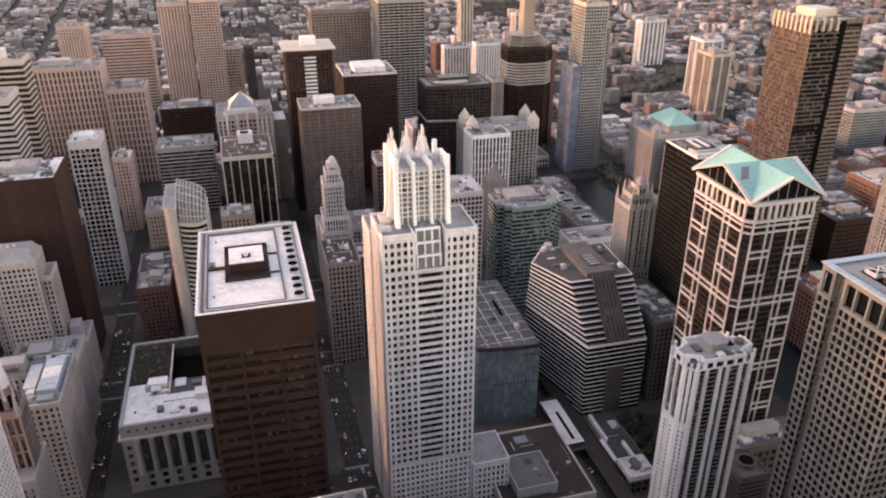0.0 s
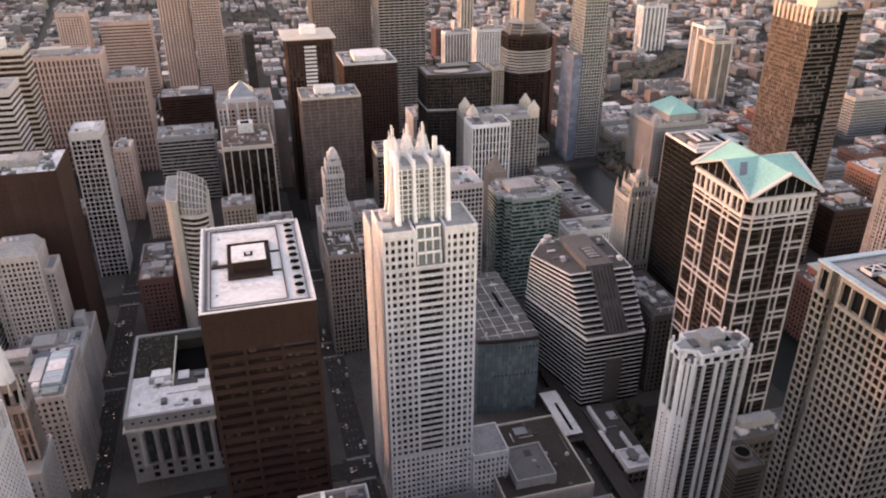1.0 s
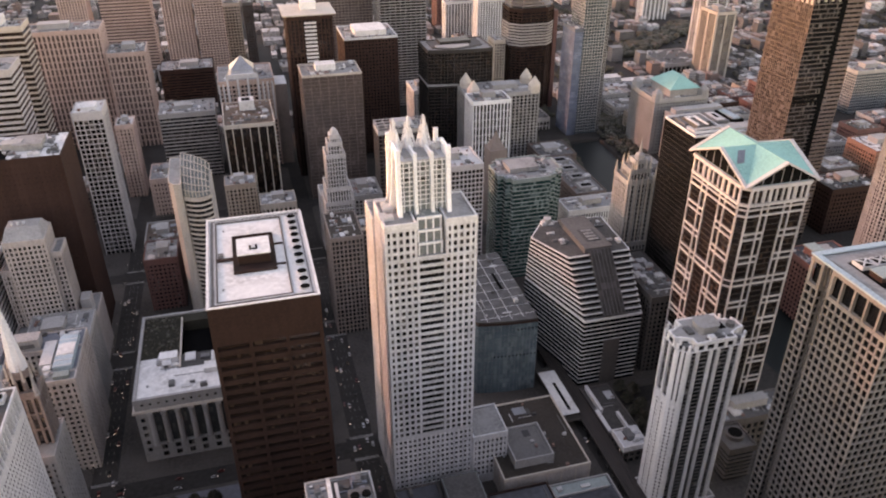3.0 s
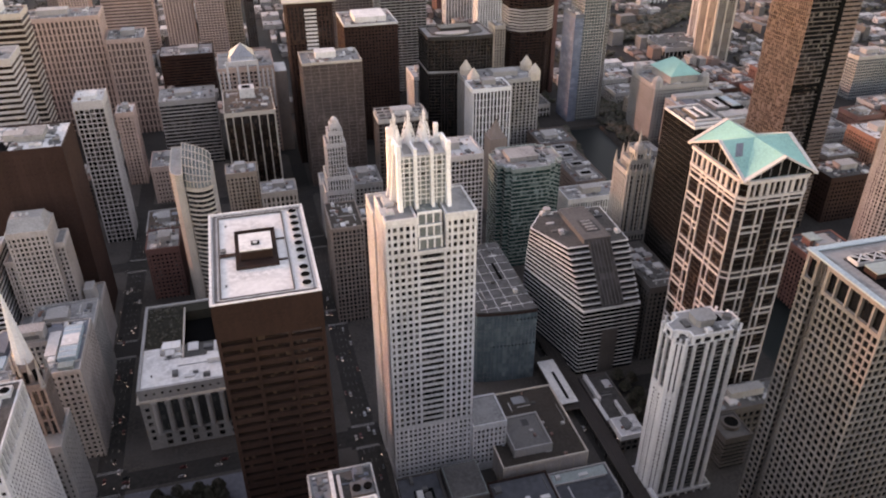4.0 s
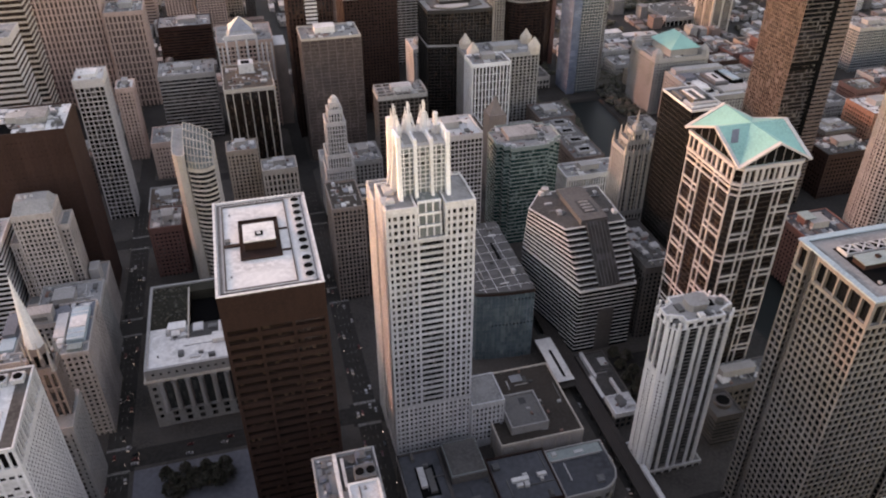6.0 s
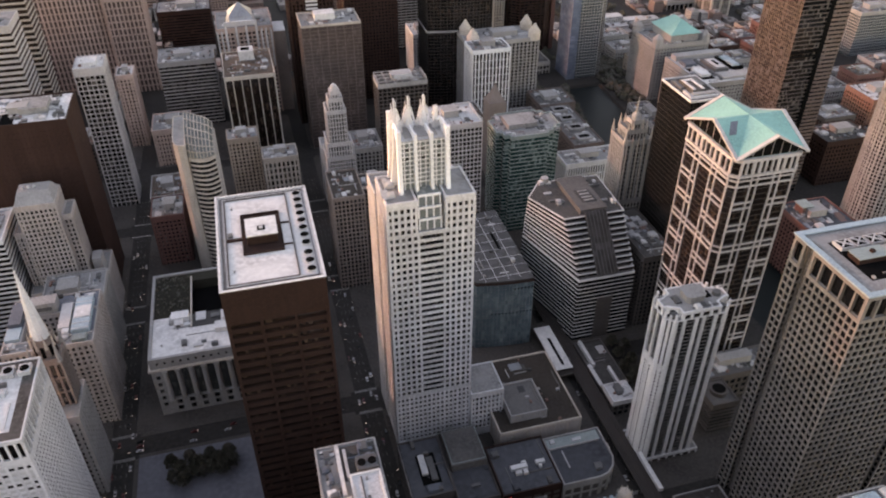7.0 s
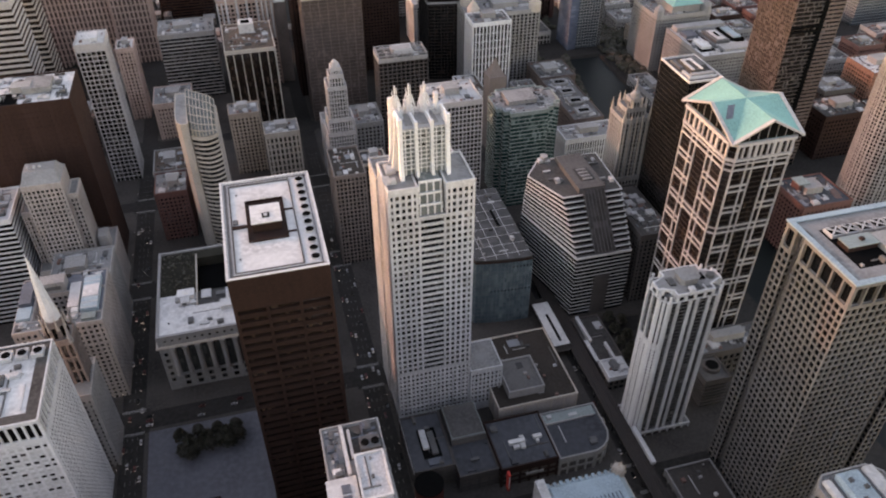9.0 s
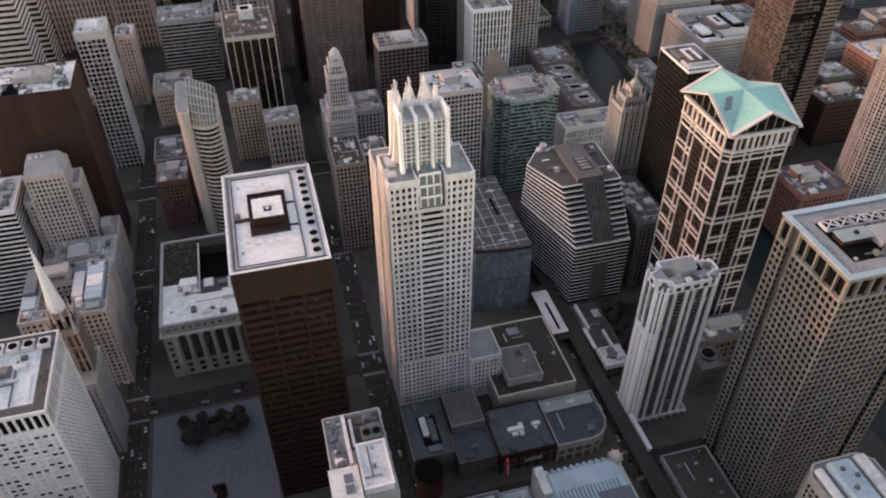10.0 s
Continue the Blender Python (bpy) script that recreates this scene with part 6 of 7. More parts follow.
tower("small_offices", "dark brown office block with cluttered roof", "office building", 270, 297, 410, 478, 68, GLASSK, DARKST, seed=98, bay=4, floor=4, pier=1.6, band=1.8, units=16, roof=ROOFD, house=0, strewn=1.6, split=False)
tower("white_pier_block", "low block with close white piers", "office building", 284, 342, 592, 620, 48, GLASSD, CONC, seed=99, bay=2.6, floor=8, pier=1.2, band=1.0, depth=0.6, split=False)
rb = tower("riverside_block", "long grey-roofed office block by the river", "office building", 316, 350, 644, 742, 38, GLASSD, UMBER, seed=100, bay=4, floor=4, pier=1.8, band=1.8, house=0, roof=ROOFS, units=12, split=False)
for k in range(4):
    one_box("roof_house", rb, ROOFG, 324, 341, 652 + k * 23, 666 + k * 23, 38, 41.5)
    one_box("roof_opening", rb, VOIDM, 327, 338, 655 + k * 23, 661 + k * 23, 41.5, 41.7)
tower("riverside_block", "low brick block at the river bank", "office building", 316, 364, 622, 641, 27, GLASSD, BRICK, seed=101, bay=4, floor=4, pier=1.8, band=1.8, house=0, roof=ROOFS, units=9, split=False)
tower("riverside_block", "grey office block with plant by the river", "office building", 318, 362, 748, 792, 36, GLASSD, UMBER, seed=102, bay=4, floor=4, pier=1.8, band=1.8, house=0.4, house_h=4, roof=ROOFS, units=9, split=False)
tower("riverside_block", "low grey block behind the offices", "office building", 286, 312, 690, 762, 30, GLASSD, GREYST, seed=104, bay=4, floor=4, pier=1.8, band=1.8, house=0, roof=ROOFS, units=9, split=False)
ps = tower("pink_slab", "plain brown stone slab with stepped pointed top", "office building", 230, 248, 670, 690, 84, BROWNST, BROWNST, seed=103, floor=20, pier=0, band=0, depth=0.3, top=60, kit=False)
bm = bmesh.new()
bmesh.ops.create_cone(bm, cap_ends=True, segments=4, radius1=11.5, radius2=5, depth=9, matrix=Matrix.Translation((239, 680, 89)) @ Matrix.Rotation(radians(45), 4, "Z"))
bmesh.ops.create_cone(bm, cap_ends=True, segments=4, radius1=5, radius2=0.4, depth=9, matrix=Matrix.Translation((239, 680, 98)) @ Matrix.Rotation(radians(45), 4, "Z"))
part("pointed_roof", bm, BROWNST, ps, "brown stone pointed roof")
tower("low_terrace", "low grey roofs beside the garage", "commercial building", 262, 338, 318, 340, 26, GLASSD, DARKST, seed=104, bay=5, floor=5, pier=1.5, band=2, units=8, roof=ROOFS, split=False)
tower("transit_shop", "low shop with pale roof fans", "shop", 212, 230, 326, 344, 13, GLASSD, DARKST, strewn=0.5, seed=105, bay=5, floor=5, pier=1.2, band=1.6, roof=UNIT, top_mat=CONC, units=7, house=0, split=False)
tower("transit_shop", "low shop with black tar roof", "shop", 213, 236, 348, 398, 5, GLASSD, DARKST, strewn=0.2, seed=106, bay=5, floor=5, pier=1.2, band=1.6, roof=ROOFD, units=1, house=0, split=False)
for x0, x1, y0, y1, z1 in ((216.5, 218.5, 370, 397, 8.5), (227, 228.6, 345, 366, 8), (213.4, 216, 350, 372, 7)):
    wall = thing("garden_wall", "pale concrete wall beside the dark lot", "wall")
    bm = bmesh.new()
    box(bm, x0, x1, y0, y1, 4.9, z1 - 0.4)
    box(bm, x0 - 0.15, x1 + 0.15, y0 - 0.15, y1 + 0.15, z1 - 0.4, z1)
    part("wall_body", bm, CONC, wall)
tower("low_podium", "flat brownish podium roof beside the tower", "podium", 217, 250, 188, 250, 6, DARKST, GREYST, strewn=0.15, seed=108, bay=6, floor=6, pier=1.2, band=1.2, roof=PAVE, units=0, house=0, split=False)


def round_tower(name, label, category, x, y, r, h, glass, stone, sides=20, **kw):
    ob = thing(name, label, category)
    FOOT.append((x - r, x + r, y - r, y + r))
    poly = [(x + r * math.cos(2 * math.pi * k / sides), y + r * math.sin(2 * math.pi * k / sides)) for k in range(sides)]
    volume(ob, poly, 0, h, glass, stone, **kw)
    return ob


pg = tower("parking_garage", "low concrete garage with striped open decks and round ramp", "garage", 268, 288, 294, 316, 27, VOIDM, DARKST, floor=3.4, pier=0, band=1.2, depth=1.2, sunk=0.0, roof=ROOFS, kit=False)
bm = bmesh.new()
bmesh.ops.create_cone(bm, cap_ends=True, segments=24, radius1=6, radius2=6, depth=4, matrix=Matrix.Translation((279, 306, 28)))
ramp_ring = part("ramp_drum", bm, DARKST, pg, "round ramp head")
bm = bmesh.new()
bmesh.ops.create_cone(bm, cap_ends=True, segments=24, radius1=4.6, radius2=4.6, depth=0.3, matrix=Matrix.Translation((279, 306, 30.05)))
part("ramp_opening", bm, VOIDM, ramp_ring)
round_tower("curved_north_tower", "pale curved apartment tower with fine bands", "skyscraper", 546, 476, 26, 150, GLASSD, GREYST, sides=24, bay=3.4, floor=3.6, pier=1.0, band=1.2, depth=0.8, split=False)
rt = tower("rising_tower", "brown octagonal tower under construction with wrapped floors", "skyscraper", 366, 432, 992, 1048, 146, GLASSK, BROWN, poly=chamfer(366, 432, 992, 1048, 14), kit=False, bay=6, floor=4, pier=0.8, band=1.4, depth=0.6, split=False)
for k in range(8):
    poly = chamfer(365.6, 432.4, 991.6, 1048.4, 14)
    bm = bmesh.new()
    ring(bm, poly, grow(poly, -0.8), 96 + k * 4, 98.4 + k * 4)
    part("debris_net", bm, ROSEGREY, rt, "pale pink safety netting")
one_box("lift_core", rt, TAN, 388, 404, 1006, 1024, 146, 226, "bare concrete core")
one_box("hoist_shaft", rt, BRICK, 432.2, 438, 1004, 1016, 0, 140, "red hoist shaft")
for k in range(4):
    poly = chamfer(367 + k, 431 - 5 * k, 993 + k, 1046 - 2 * k, 14)
    bm = bmesh.new()
    prism(bm, poly, 150 + k * 4, 150.7 + k * 4)
    part("bare_slab", bm, ROSEGREY, rt, "open floor slab")
    bm = bmesh.new()
    for px, py in grow(poly, -2):
        box(bm, px - 0.6, px + 0.6, py - 0.6, py + 0.6, 146.4 + k * 4, 150 + k * 4)
    part("slab_prop", bm, PINK, rt, kind="stuff")
tower("slim_tan_tower", "slim tan stone apartment slab", "apartment building", 344, 360, 1000, 1030, 104, GLASSD, CREAM, seed=187, bay=4, floor=4, pier=1.4, band=1.4, units=2, house=0, **far)
# turrets, pyramids and green houses on the river buildings
for x, y in ((254, 834), (254, 803.5), (328, 801.5), (329, 832)):
    ob = bpy.data.objects["turreted_offices"]
    bm = bmesh.new()
    bmesh.ops.create_cone(bm, cap_ends=True, segments=10, radius1=7, radius2=7, depth=9, matrix=Matrix.Translation((x, y + 4, 99.5)))
    bmesh.ops.create_cone(bm, cap_ends=True, segments=10, radius1=7.4, radius2=0.6, depth=10, matrix=Matrix.Translation((x, y + 4, 109)))
    part("turret", bm, CREAM, ob)
ob = bpy.data.objects["pink_atrium_tower"]
bm = bmesh.new()
bmesh.ops.create_cone(bm, cap_ends=True, segments=4, radius1=24, radius2=17, depth=10, matrix=Matrix.Translation((1, 918, 113)) @ Matrix.Rotation(radians(45), 4, "Z"))
bmesh.ops.create_cone(bm, cap_ends=True, segments=4, radius1=20, radius2=0.5, depth=13, matrix=Matrix.Translation((1, 918, 124.5)) @ Matrix.Rotation(radians(45), 4, "Z"))
part("pyramid", bm, STEEL, ob, "pale metal pyramid")
for x in (-17, -5.5, 6, 17.5):
    one_box("portal_pier", ob, CONC, x - 1.2, x + 1.2, 891.4, 893.2, 60, 116)
one_box("portal_lintel", ob, CONC, -18.2, 18.7, 891.2, 893.2, 112, 117)
for x in (-27, -22, 23, 28, 33.5):
    one_box("portal_pier", ob, CONC, x - 0.9, x + 0.9, 891.8, 893.2, 60, 106)
one_box("side_wing", ob, BROWNST, 36.2, 50, 896, 930, 0, 100)
one_box("wing_roof", ob, ROOFW, 36.2, 50, 896, 930, 100, 100.6, "white wing roof")
ob = bpy.data.objects["merchant_block"]
bm = bmesh.new()
box(bm, 509, 547, 806, 852, 71, 82)
part("roof_house", bm, GREYST, ob)
bm = bmesh.new()
v = [bm.verts.new(p) for p in ((507, 803, 82), (549, 803, 82), (549, 855, 82), (507, 855, 82), (528, 820, 96), (528, 838, 96))]
for f in ((0, 1, 4), (1, 2, 5, 4), (2, 3, 5), (3, 0, 4, 5), (3, 2, 1, 0)):
    bm.faces.new([v[i] for i in f])
part("hipped_roof", bm, COPPER, ob, "green copper hipped roof")
for x, y in ((491, 805), (491, 857), (555, 805), (555, 857)):
    bm = bmesh.new()
    bmesh.ops.create_cone(bm, cap_ends=True, segments=8, radius1=7, radius2=6, depth=9, matrix=Matrix.Translation((x, y, 75)))
    bmesh.ops.create_cone(bm, cap_ends=True, segments=8, radius1=6.4, radius2=1.5, depth=5, matrix=Matrix.Translation((x, y, 82)))
    part("turret", bm, GREYST, ob)

cr = bpy.data.objects["copper_roof_block"]
for x0, x1, y0, y1, dz, m in ((502, 522, 718, 752, 0.5, VOIDM), (506, 518, 724, 746, 3.5, ROOFW), (528, 566, 712, 728, 3, GREYST), (530, 548, 734, 768, 4, UNITD), (534, 545, 738, 764, 4.6, ROOFW), (552, 568, 734, 772, 3.4, VOIDM), (555, 565, 738, 768, 5, PALEBLUE), (502, 566, 776, 788, 6, GREYST), (523.5, 526.5, 712, 772, 2.5, UNITD), (504, 519, 756, 772, 4, MAUVE), (538, 541, 745, 757, 5.4, VOIDM)):
    one_box("roof_house", cr, m, x0, x1, y0, y1, 60, 60 + dz)
tower("rail_shed", "long low grey-roofed freight shed", "warehouse", 684, 764, 1112, 1196, 13, GLASSD, GREYST, seed=311, bay=8, floor=6, pier=1.5, band=2, roof=ROOFS, house=0, units=8, **far)
tower("bank_house", "low brick warehouse on the river bank", "warehouse", 446, 470, 640, 700, 14, GLASSD, BRICK, seed=301, bay=5, floor=5, pier=1.5, band=2, **far)
tower("bank_house", "low grey pavilion on the river bank", "pavilion", 446, 472, 712, 776, 12, GLASSD, GREYST, seed=302, bay=5, floor=5, pier=1.5, band=2, roof=ROOFS, **far)
tower("bank_house", "low dark block at the river bend", "commercial building", 350, 400, 918, 960, 16, GLASSD, GREYST, seed=303, bay=5, floor=5, pier=1.5, band=2, roof=ROOFS, **far)
tower("bank_house", "low block at the river bend", "commercial building", 300, 345, 905, 950, 22, GLASSD, TAN, seed=304, bay=5, floor=5, pier=1.5, band=2, roof=ROOFG, **far)


# ---- streets: plaza, trees, tracks, bridges, lamps, cars ----
bm = bmesh.new()
box(bm, -110, -30, 268, 375, 0.1, 0.24)
ob = new("plaza", mesh_of("plaza", bm, PLAZA))
tagged(ob, "blue-grey granite plaza paving beside the courthouse", "plaza", kind="structure")


def plaza_tree(x, y, seed, h=11.0):
    rnd = random.Random(seed)
    ob = thing("tree", "dark leafy tree standing on city paving", "tree", (x, y, 0.2), "city trees")
    bm = bmesh.new()
    bmesh.ops.create_cone(bm, cap_ends=True, segments=7, radius1=0.32, radius2=0.16, depth=h * 0.45, matrix=Matrix.Translation((0, 0, h * 0.22)))
    for k in range(5):
        a = k * 1.257 + rnd.random()
        m = Matrix.Translation((0, 0, h * 0.4)) @ Matrix.Rotation(a, 4, "Z") @ Matrix.Rotation(radians(40), 4, "Y") @ Matrix.Translation((0, 0, h * 0.15))
        bmesh.ops.create_cone(bm, cap_ends=True, segments=5, radius1=0.14, radius2=0.05, depth=h * 0.32, matrix=m)
    part("trunk", bm, BARK, ob)
    verts, faces = [], []
    for _ in range(520):
        a, r, t = rnd.uniform(0, 6.283), 4.6 * rnd.random() ** 0.5, rnd.random()
        c = Vector((math.cos(a) * r * (1.1 - 0.5 * t), math.sin(a) * r * (1.1 - 0.5 * t), h * (0.4 + 0.6 * t)))
        q = Euler((rnd.uniform(0, 3), rnd.uniform(0, 3), rnd.uniform(0, 6))).to_matrix()
        s = rnd.uniform(0.45, 0.95)
        n = len(verts)
        verts += [tuple(c + q @ Vector(p) * s) for p in ((-1, -0.6, 0), (1, -0.6, 0.2), (0.8, 0.7, 0), (-0.8, 0.6, 0.25))]
        faces.append((n, n + 1, n + 2, n + 3))
    me = bpy.data.meshes.new("crown")
    me.from_pydata(verts, [], faces)
    me.materials.append(LEAF)
    place("crown", me, ob, kind="stuff")


for k, (x, y) in enumerate(((-88, 361), (-82, 355), (-76, 362), (-70, 356), (-63, 361), (-57, 356), (-51, 361), (-86, 348), (-80, 344), (-75, 350), (-62, 350), (-55, 348), (-49, 353), (-68, 349))):
    plaza_tree(x, y, 200 + k)

for k, (x, y) in enumerate(((240, 352), (247, 358), (241, 366), (250, 372), (243, 380), (252, 388), (244, 394), (256, 362))):
    plaza_tree(x, y, 240 + k, 9.0)

# abstract steel sculpture on the plaza, one plain piece
bm = bmesh.new()
bmesh.ops.create_cone(bm, cap_ends=True, segments=4, radius1=4, radius2=1.5, depth=13, matrix=Matrix.Translation((-66, 300, 6.7)) @ Matrix.Rotation(0.4, 4, "Z"))
box(bm, -70, -62, 299, 300.4, 7, 14)
ob = new("sculpture", mesh_of("sculpture", bm, CORTEN))
tagged(ob, "rust-brown abstract steel sculpture on the plaza", "sculpture")


def elevated_track():
    ob = thing("elevated_railway", "dark steel elevated railway with timber deck over the street", "railway")
    for x in (200.5, 209.5):
        one_box("girder", ob, BLACKM, x - 0.4, x + 0.4, 130, 900, 5.6, 7.2)
    one_box("track_deck", ob, surface("tarred_timber", (0.045, 0.037, 0.033), streak=False), 199.5, 210.5, 130, 900, 7.2, 7.6)
    for x in (201.6, 203.1, 206.9, 208.4):
        one_box("rail", ob, BLACKM, x - 0.08, x + 0.08, 130, 900, 7.6, 7.8)
    bm = bmesh.new()
    box(bm, -0.35, 0.35, -0.35, 0.35, 0, 5.6)
    me = mesh_of("column", bm, BLACKM)
    for k in range(50):
        for x in (200.5, 209.5):
            place("column", me, ob, (x, 138 + k * 15.4, 0))


elevated_track()


def station():
    ob = thing("station_platform", "railway platforms with long pale canopy roofs", "station")
    for x0, x1 in ((187, 199.3),):
        one_box("platform", ob, PAVE, x0, x1, 365, 425, 7.4, 8.2)
        bm = bmesh.new()
        box(bm, x0 - 0.4, x1 + 0.2, 368, 416, 11.6, 12.0)
        box(bm, x0 + 2.4, x1 - 2.4, 370, 414, 12.0, 12.25)
        part("canopy", bm, ROOFW, ob, "pale canopy roof")
        bm = bmesh.new()
        box(bm, -0.15, 0.15, -0.15, 0.15, 0, 3.5)
        me = mesh_of("canopy_post", bm, STEEL)
        for k in range(10):
            place("canopy_post", me, ob, ((x0 + x1) / 2, 371 + k * 4.8, 8.2))
    one_box("dark_slot", ob, VOIDM, 192.2, 194.4, 372, 402, 12.26, 12.4)
    one_box("stair_roof", ob, CONC, 210, 213, 255, 285, 7, 10)


station()


def bridge(y):
    ob = thing("river_bridge", "dark red steel bridge over the river", "bridge")
    one_box("deck", ob, ASPHALT, 368, 446, y - 8, y + 8, -0.1, 1.0)
    for s in (-1, 1):
        bm = bmesh.new()
        for k in range(10):
            x = 370 + k * 7.6
            box(bm, x - 0.25, x + 0.25, y + s * 8 - 0.25, y + s * 8 + 0.25, 1, 6)
        part("truss_posts", bm, BROWN, ob, kind="stuff")
        one_box("truss_chord", ob, BROWN, 369, 445, y + s * 8 - 0.4, y + s * 8 + 0.4, 5.8, 6.6)
    for x in (366, 448):
        one_box("bridge_house", ob, CREAM, x - 2.5, x + 2.5, y - 12, y - 8.5, 0.2, 9)


for y in (530, 660):
    bridge(y)


def street_lamp():
    ob = thing("street_lamp", "lit street lamp on a dark pole", "street lamp", (0, 0, 0), "street lamps")
    bm = bmesh.new()
    bmesh.ops.create_cone(bm, cap_ends=True, segments=6, radius1=0.14, radius2=0.08, depth=8.6, matrix=Matrix.Translation((0, 0, 4.3)))
    part("pole", bm, BLACKM, ob)
    bm = bmesh.new()
    box(bm, -0.06, 1.6, -0.06, 0.06, 8.5, 8.65)
    part("arm", bm, BLACKM, ob)
    bm = bmesh.new()
    box(bm, 1.2, 1.8, -0.16, 0.16, 8.35, 8.5)
    part("lamp_head", bm, LAMPGLOW, ob, "glowing lamp head")
    return ob


first_lamp = street_lamp()
first_lamp.matrix_basis = pose(-113, 275, 0.18, 0, 0, 180)
for k in range(14):
    for x, turn in ((-113, 180), (-129, 0)):
        if (k, x) != (0, -113):
            copy_thing(first_lamp, pose(x, 275 + k * 33, 0.18, 0, 0, turn))
for k in range(7):
    for x, turn in ((56, 180), (40, 0)):
        copy_thing(first_lamp, pose(x, 270 + k * 44, 0.18, 0, 0, turn))
for k in range(4):
    copy_thing(first_lamp, pose(213.5, 262 + k * 34, 0.18, 0, 0, 180))


def car(paint):
    ob = thing("car", "small %s car in the street" % paint[0], "car", (0, 0, 0), "cars in the streets")
    bm = bmesh.new()
    box(bm, -0.9, 0.9, -2.25, 2.25, 0.35, 0.95)
    bmesh.ops.bevel(bm, geom=bm.edges[:], offset=0.12, segments=2, affect="EDGES")
    part("body", bm, paint[1], ob)
    bm = bmesh.new()
    v = [bm.verts.new(p) for p in ((-0.82, -1.3, 0.95), (0.82, -1.3, 0.95), (0.82, 1.5, 0.95), (-0.82, 1.5, 0.95), (-0.68, -0.7, 1.48), (0.68, -0.7, 1.48), (0.68, 0.95, 1.48), (-0.68, 0.95, 1.48))]
    for f in ((4, 5, 6, 7), (0, 1, 5, 4), (1, 2, 6, 5), (2, 3, 7, 6), (3, 0, 4, 7)):
        bm.faces.new([v[i] for i in f])
    cabin = part("cabin", bm, GLASSD, ob, "dark car windows")
    one_box("roof_panel", cabin, paint[1], -0.66, 0.66, -0.66, 0.9, 1.485, 1.53)
    for x in (-0.85, 0.85):
        for y in (-1.4, 1.4):
            bm = bmesh.new()
            bmesh.ops.create_cone(bm, cap_ends=True, segments=10, radius1=0.33, radius2=0.33, depth=0.22, matrix=Matrix.Translation((x, y, 0.33)) @ Matrix.Rotation(radians(90), 4, "Y"))
            part("wheel", bm, BLACKM, ob)
    for x in (-0.6, 0.6):
        one_box("headlight", ob, HEADGLOW, x - 0.2, x + 0.2, -2.3, -2.2, 0.6, 0.8)
    return ob


CARS = [car(c) for c in (("white", plain("white_paint", (0.38, 0.38, 0.38), 0.4)), ("black", plain("black_paint", (0.02, 0.02, 0.02), 0.25)),
                         ("silver", plain("silver_paint", (0.45, 0.46, 0.47), 0.3, 0.6)), ("dark red", plain("red_paint", (0.12, 0.02, 0.02), 0.3)))]
lanes = []
rnd = random.Random(4)
for x in (41.5, 44.8, 51.2, 54.5):
    y = 262.0
    while y < 560:
        lanes.append((x, y, 0 if x < 48 else 180))
        y += rnd.uniform(12, 50)
for x in (-126.5, -123.5, -118.5, -115.2):
    y = 262.0
    while y < 640:
        lanes.append((x, y, 0))
        y += rnd.uniform(25, 80)
for x in (198, 211.8):
    y = 255.0
    while y < 420:
        lanes.append((x, y, 0 if x < 205 else 180))
        y += rnd.uniform(14, 44)
for y in (381, 385, 389):
    x = -110.0
    while x < 200:
        if not (-130 < x < -112 or 38 < x < 58):
            lanes.append((x, y, 90))
        x += rnd.uniform(18, 60)
for k, (x, y, turn) in enumerate(lanes):
    m = pose(x, y, 0.02, 0, 0, turn + rnd.uniform(-2, 2))
    if k < 4:
        CARS[k].matrix_basis = m
    else:
        copy_thing(rnd.choice(CARS), m)

# lane lines, stop lines and zebra bars
def markings():
    bm = bmesh.new()
    for xc in (-121, 48, 205):
        for dx in (-3.4, 0, 3.4):
            y = 262.0
            while y < 720:
                if all(abs(y - a) > 14 for a in ALONG):
                    box(bm, xc + dx - 0.09, xc + dx + 0.09, y, y + 3, 0.004, 0.012)
                y += 9.0
        for a in (252, 386, 530, 660):
            for side in (-11.5, 9.5):
                for k in range(-7, 8):
                    box(bm, xc + k * 1.1 - 0.3, xc + k * 1.1 + 0.3, a + side, a + side + 2.6, 0.004, 0.012)
    ob = new("road_markings", mesh_of("road_markings", bm, PAINT))
    tagged(ob, "worn white lane lines and crossings on asphalt", "road markings", kind="stuff")


markings()


# ---- low-rise city to the west and north ----
def free(x0, x1, y0, y1, pad=4):
    if x1 > 362 and x0 < 450 and y0 < 915:
        return False
    return all(x1 + pad < a or x0 - pad > b or y1 + pad < c or y0 - pad > d for a, b, c, d in FOOT)


FOOT += [(-32, 36, 690, 766), (186, 211, 840, 980), (652, 730, 1204, 1290), (730, 820, 1250, 1340), (820, 920, 1310, 1420), (-206, -124, 482, 620), (-34, 26, 280, 380), (-100, 30, 405, 512), (54, 140, 330, 400), (136, 190, 400, 512), (192, 270, 402, 505), (272, 330, 335, 410), (-72, -28, 555, 630), (56, 120, 630, 716), (280, 312, 476, 514)]
MID = [(GLASSD, TAN), (GLASSD, CREAM), (GLASSK, BROWN), (GLASSD, GREYST), (GLASSK, BRICK), (GLASSD, PINK), (GLASSD, CONC), (GLASSK, DARKST)]


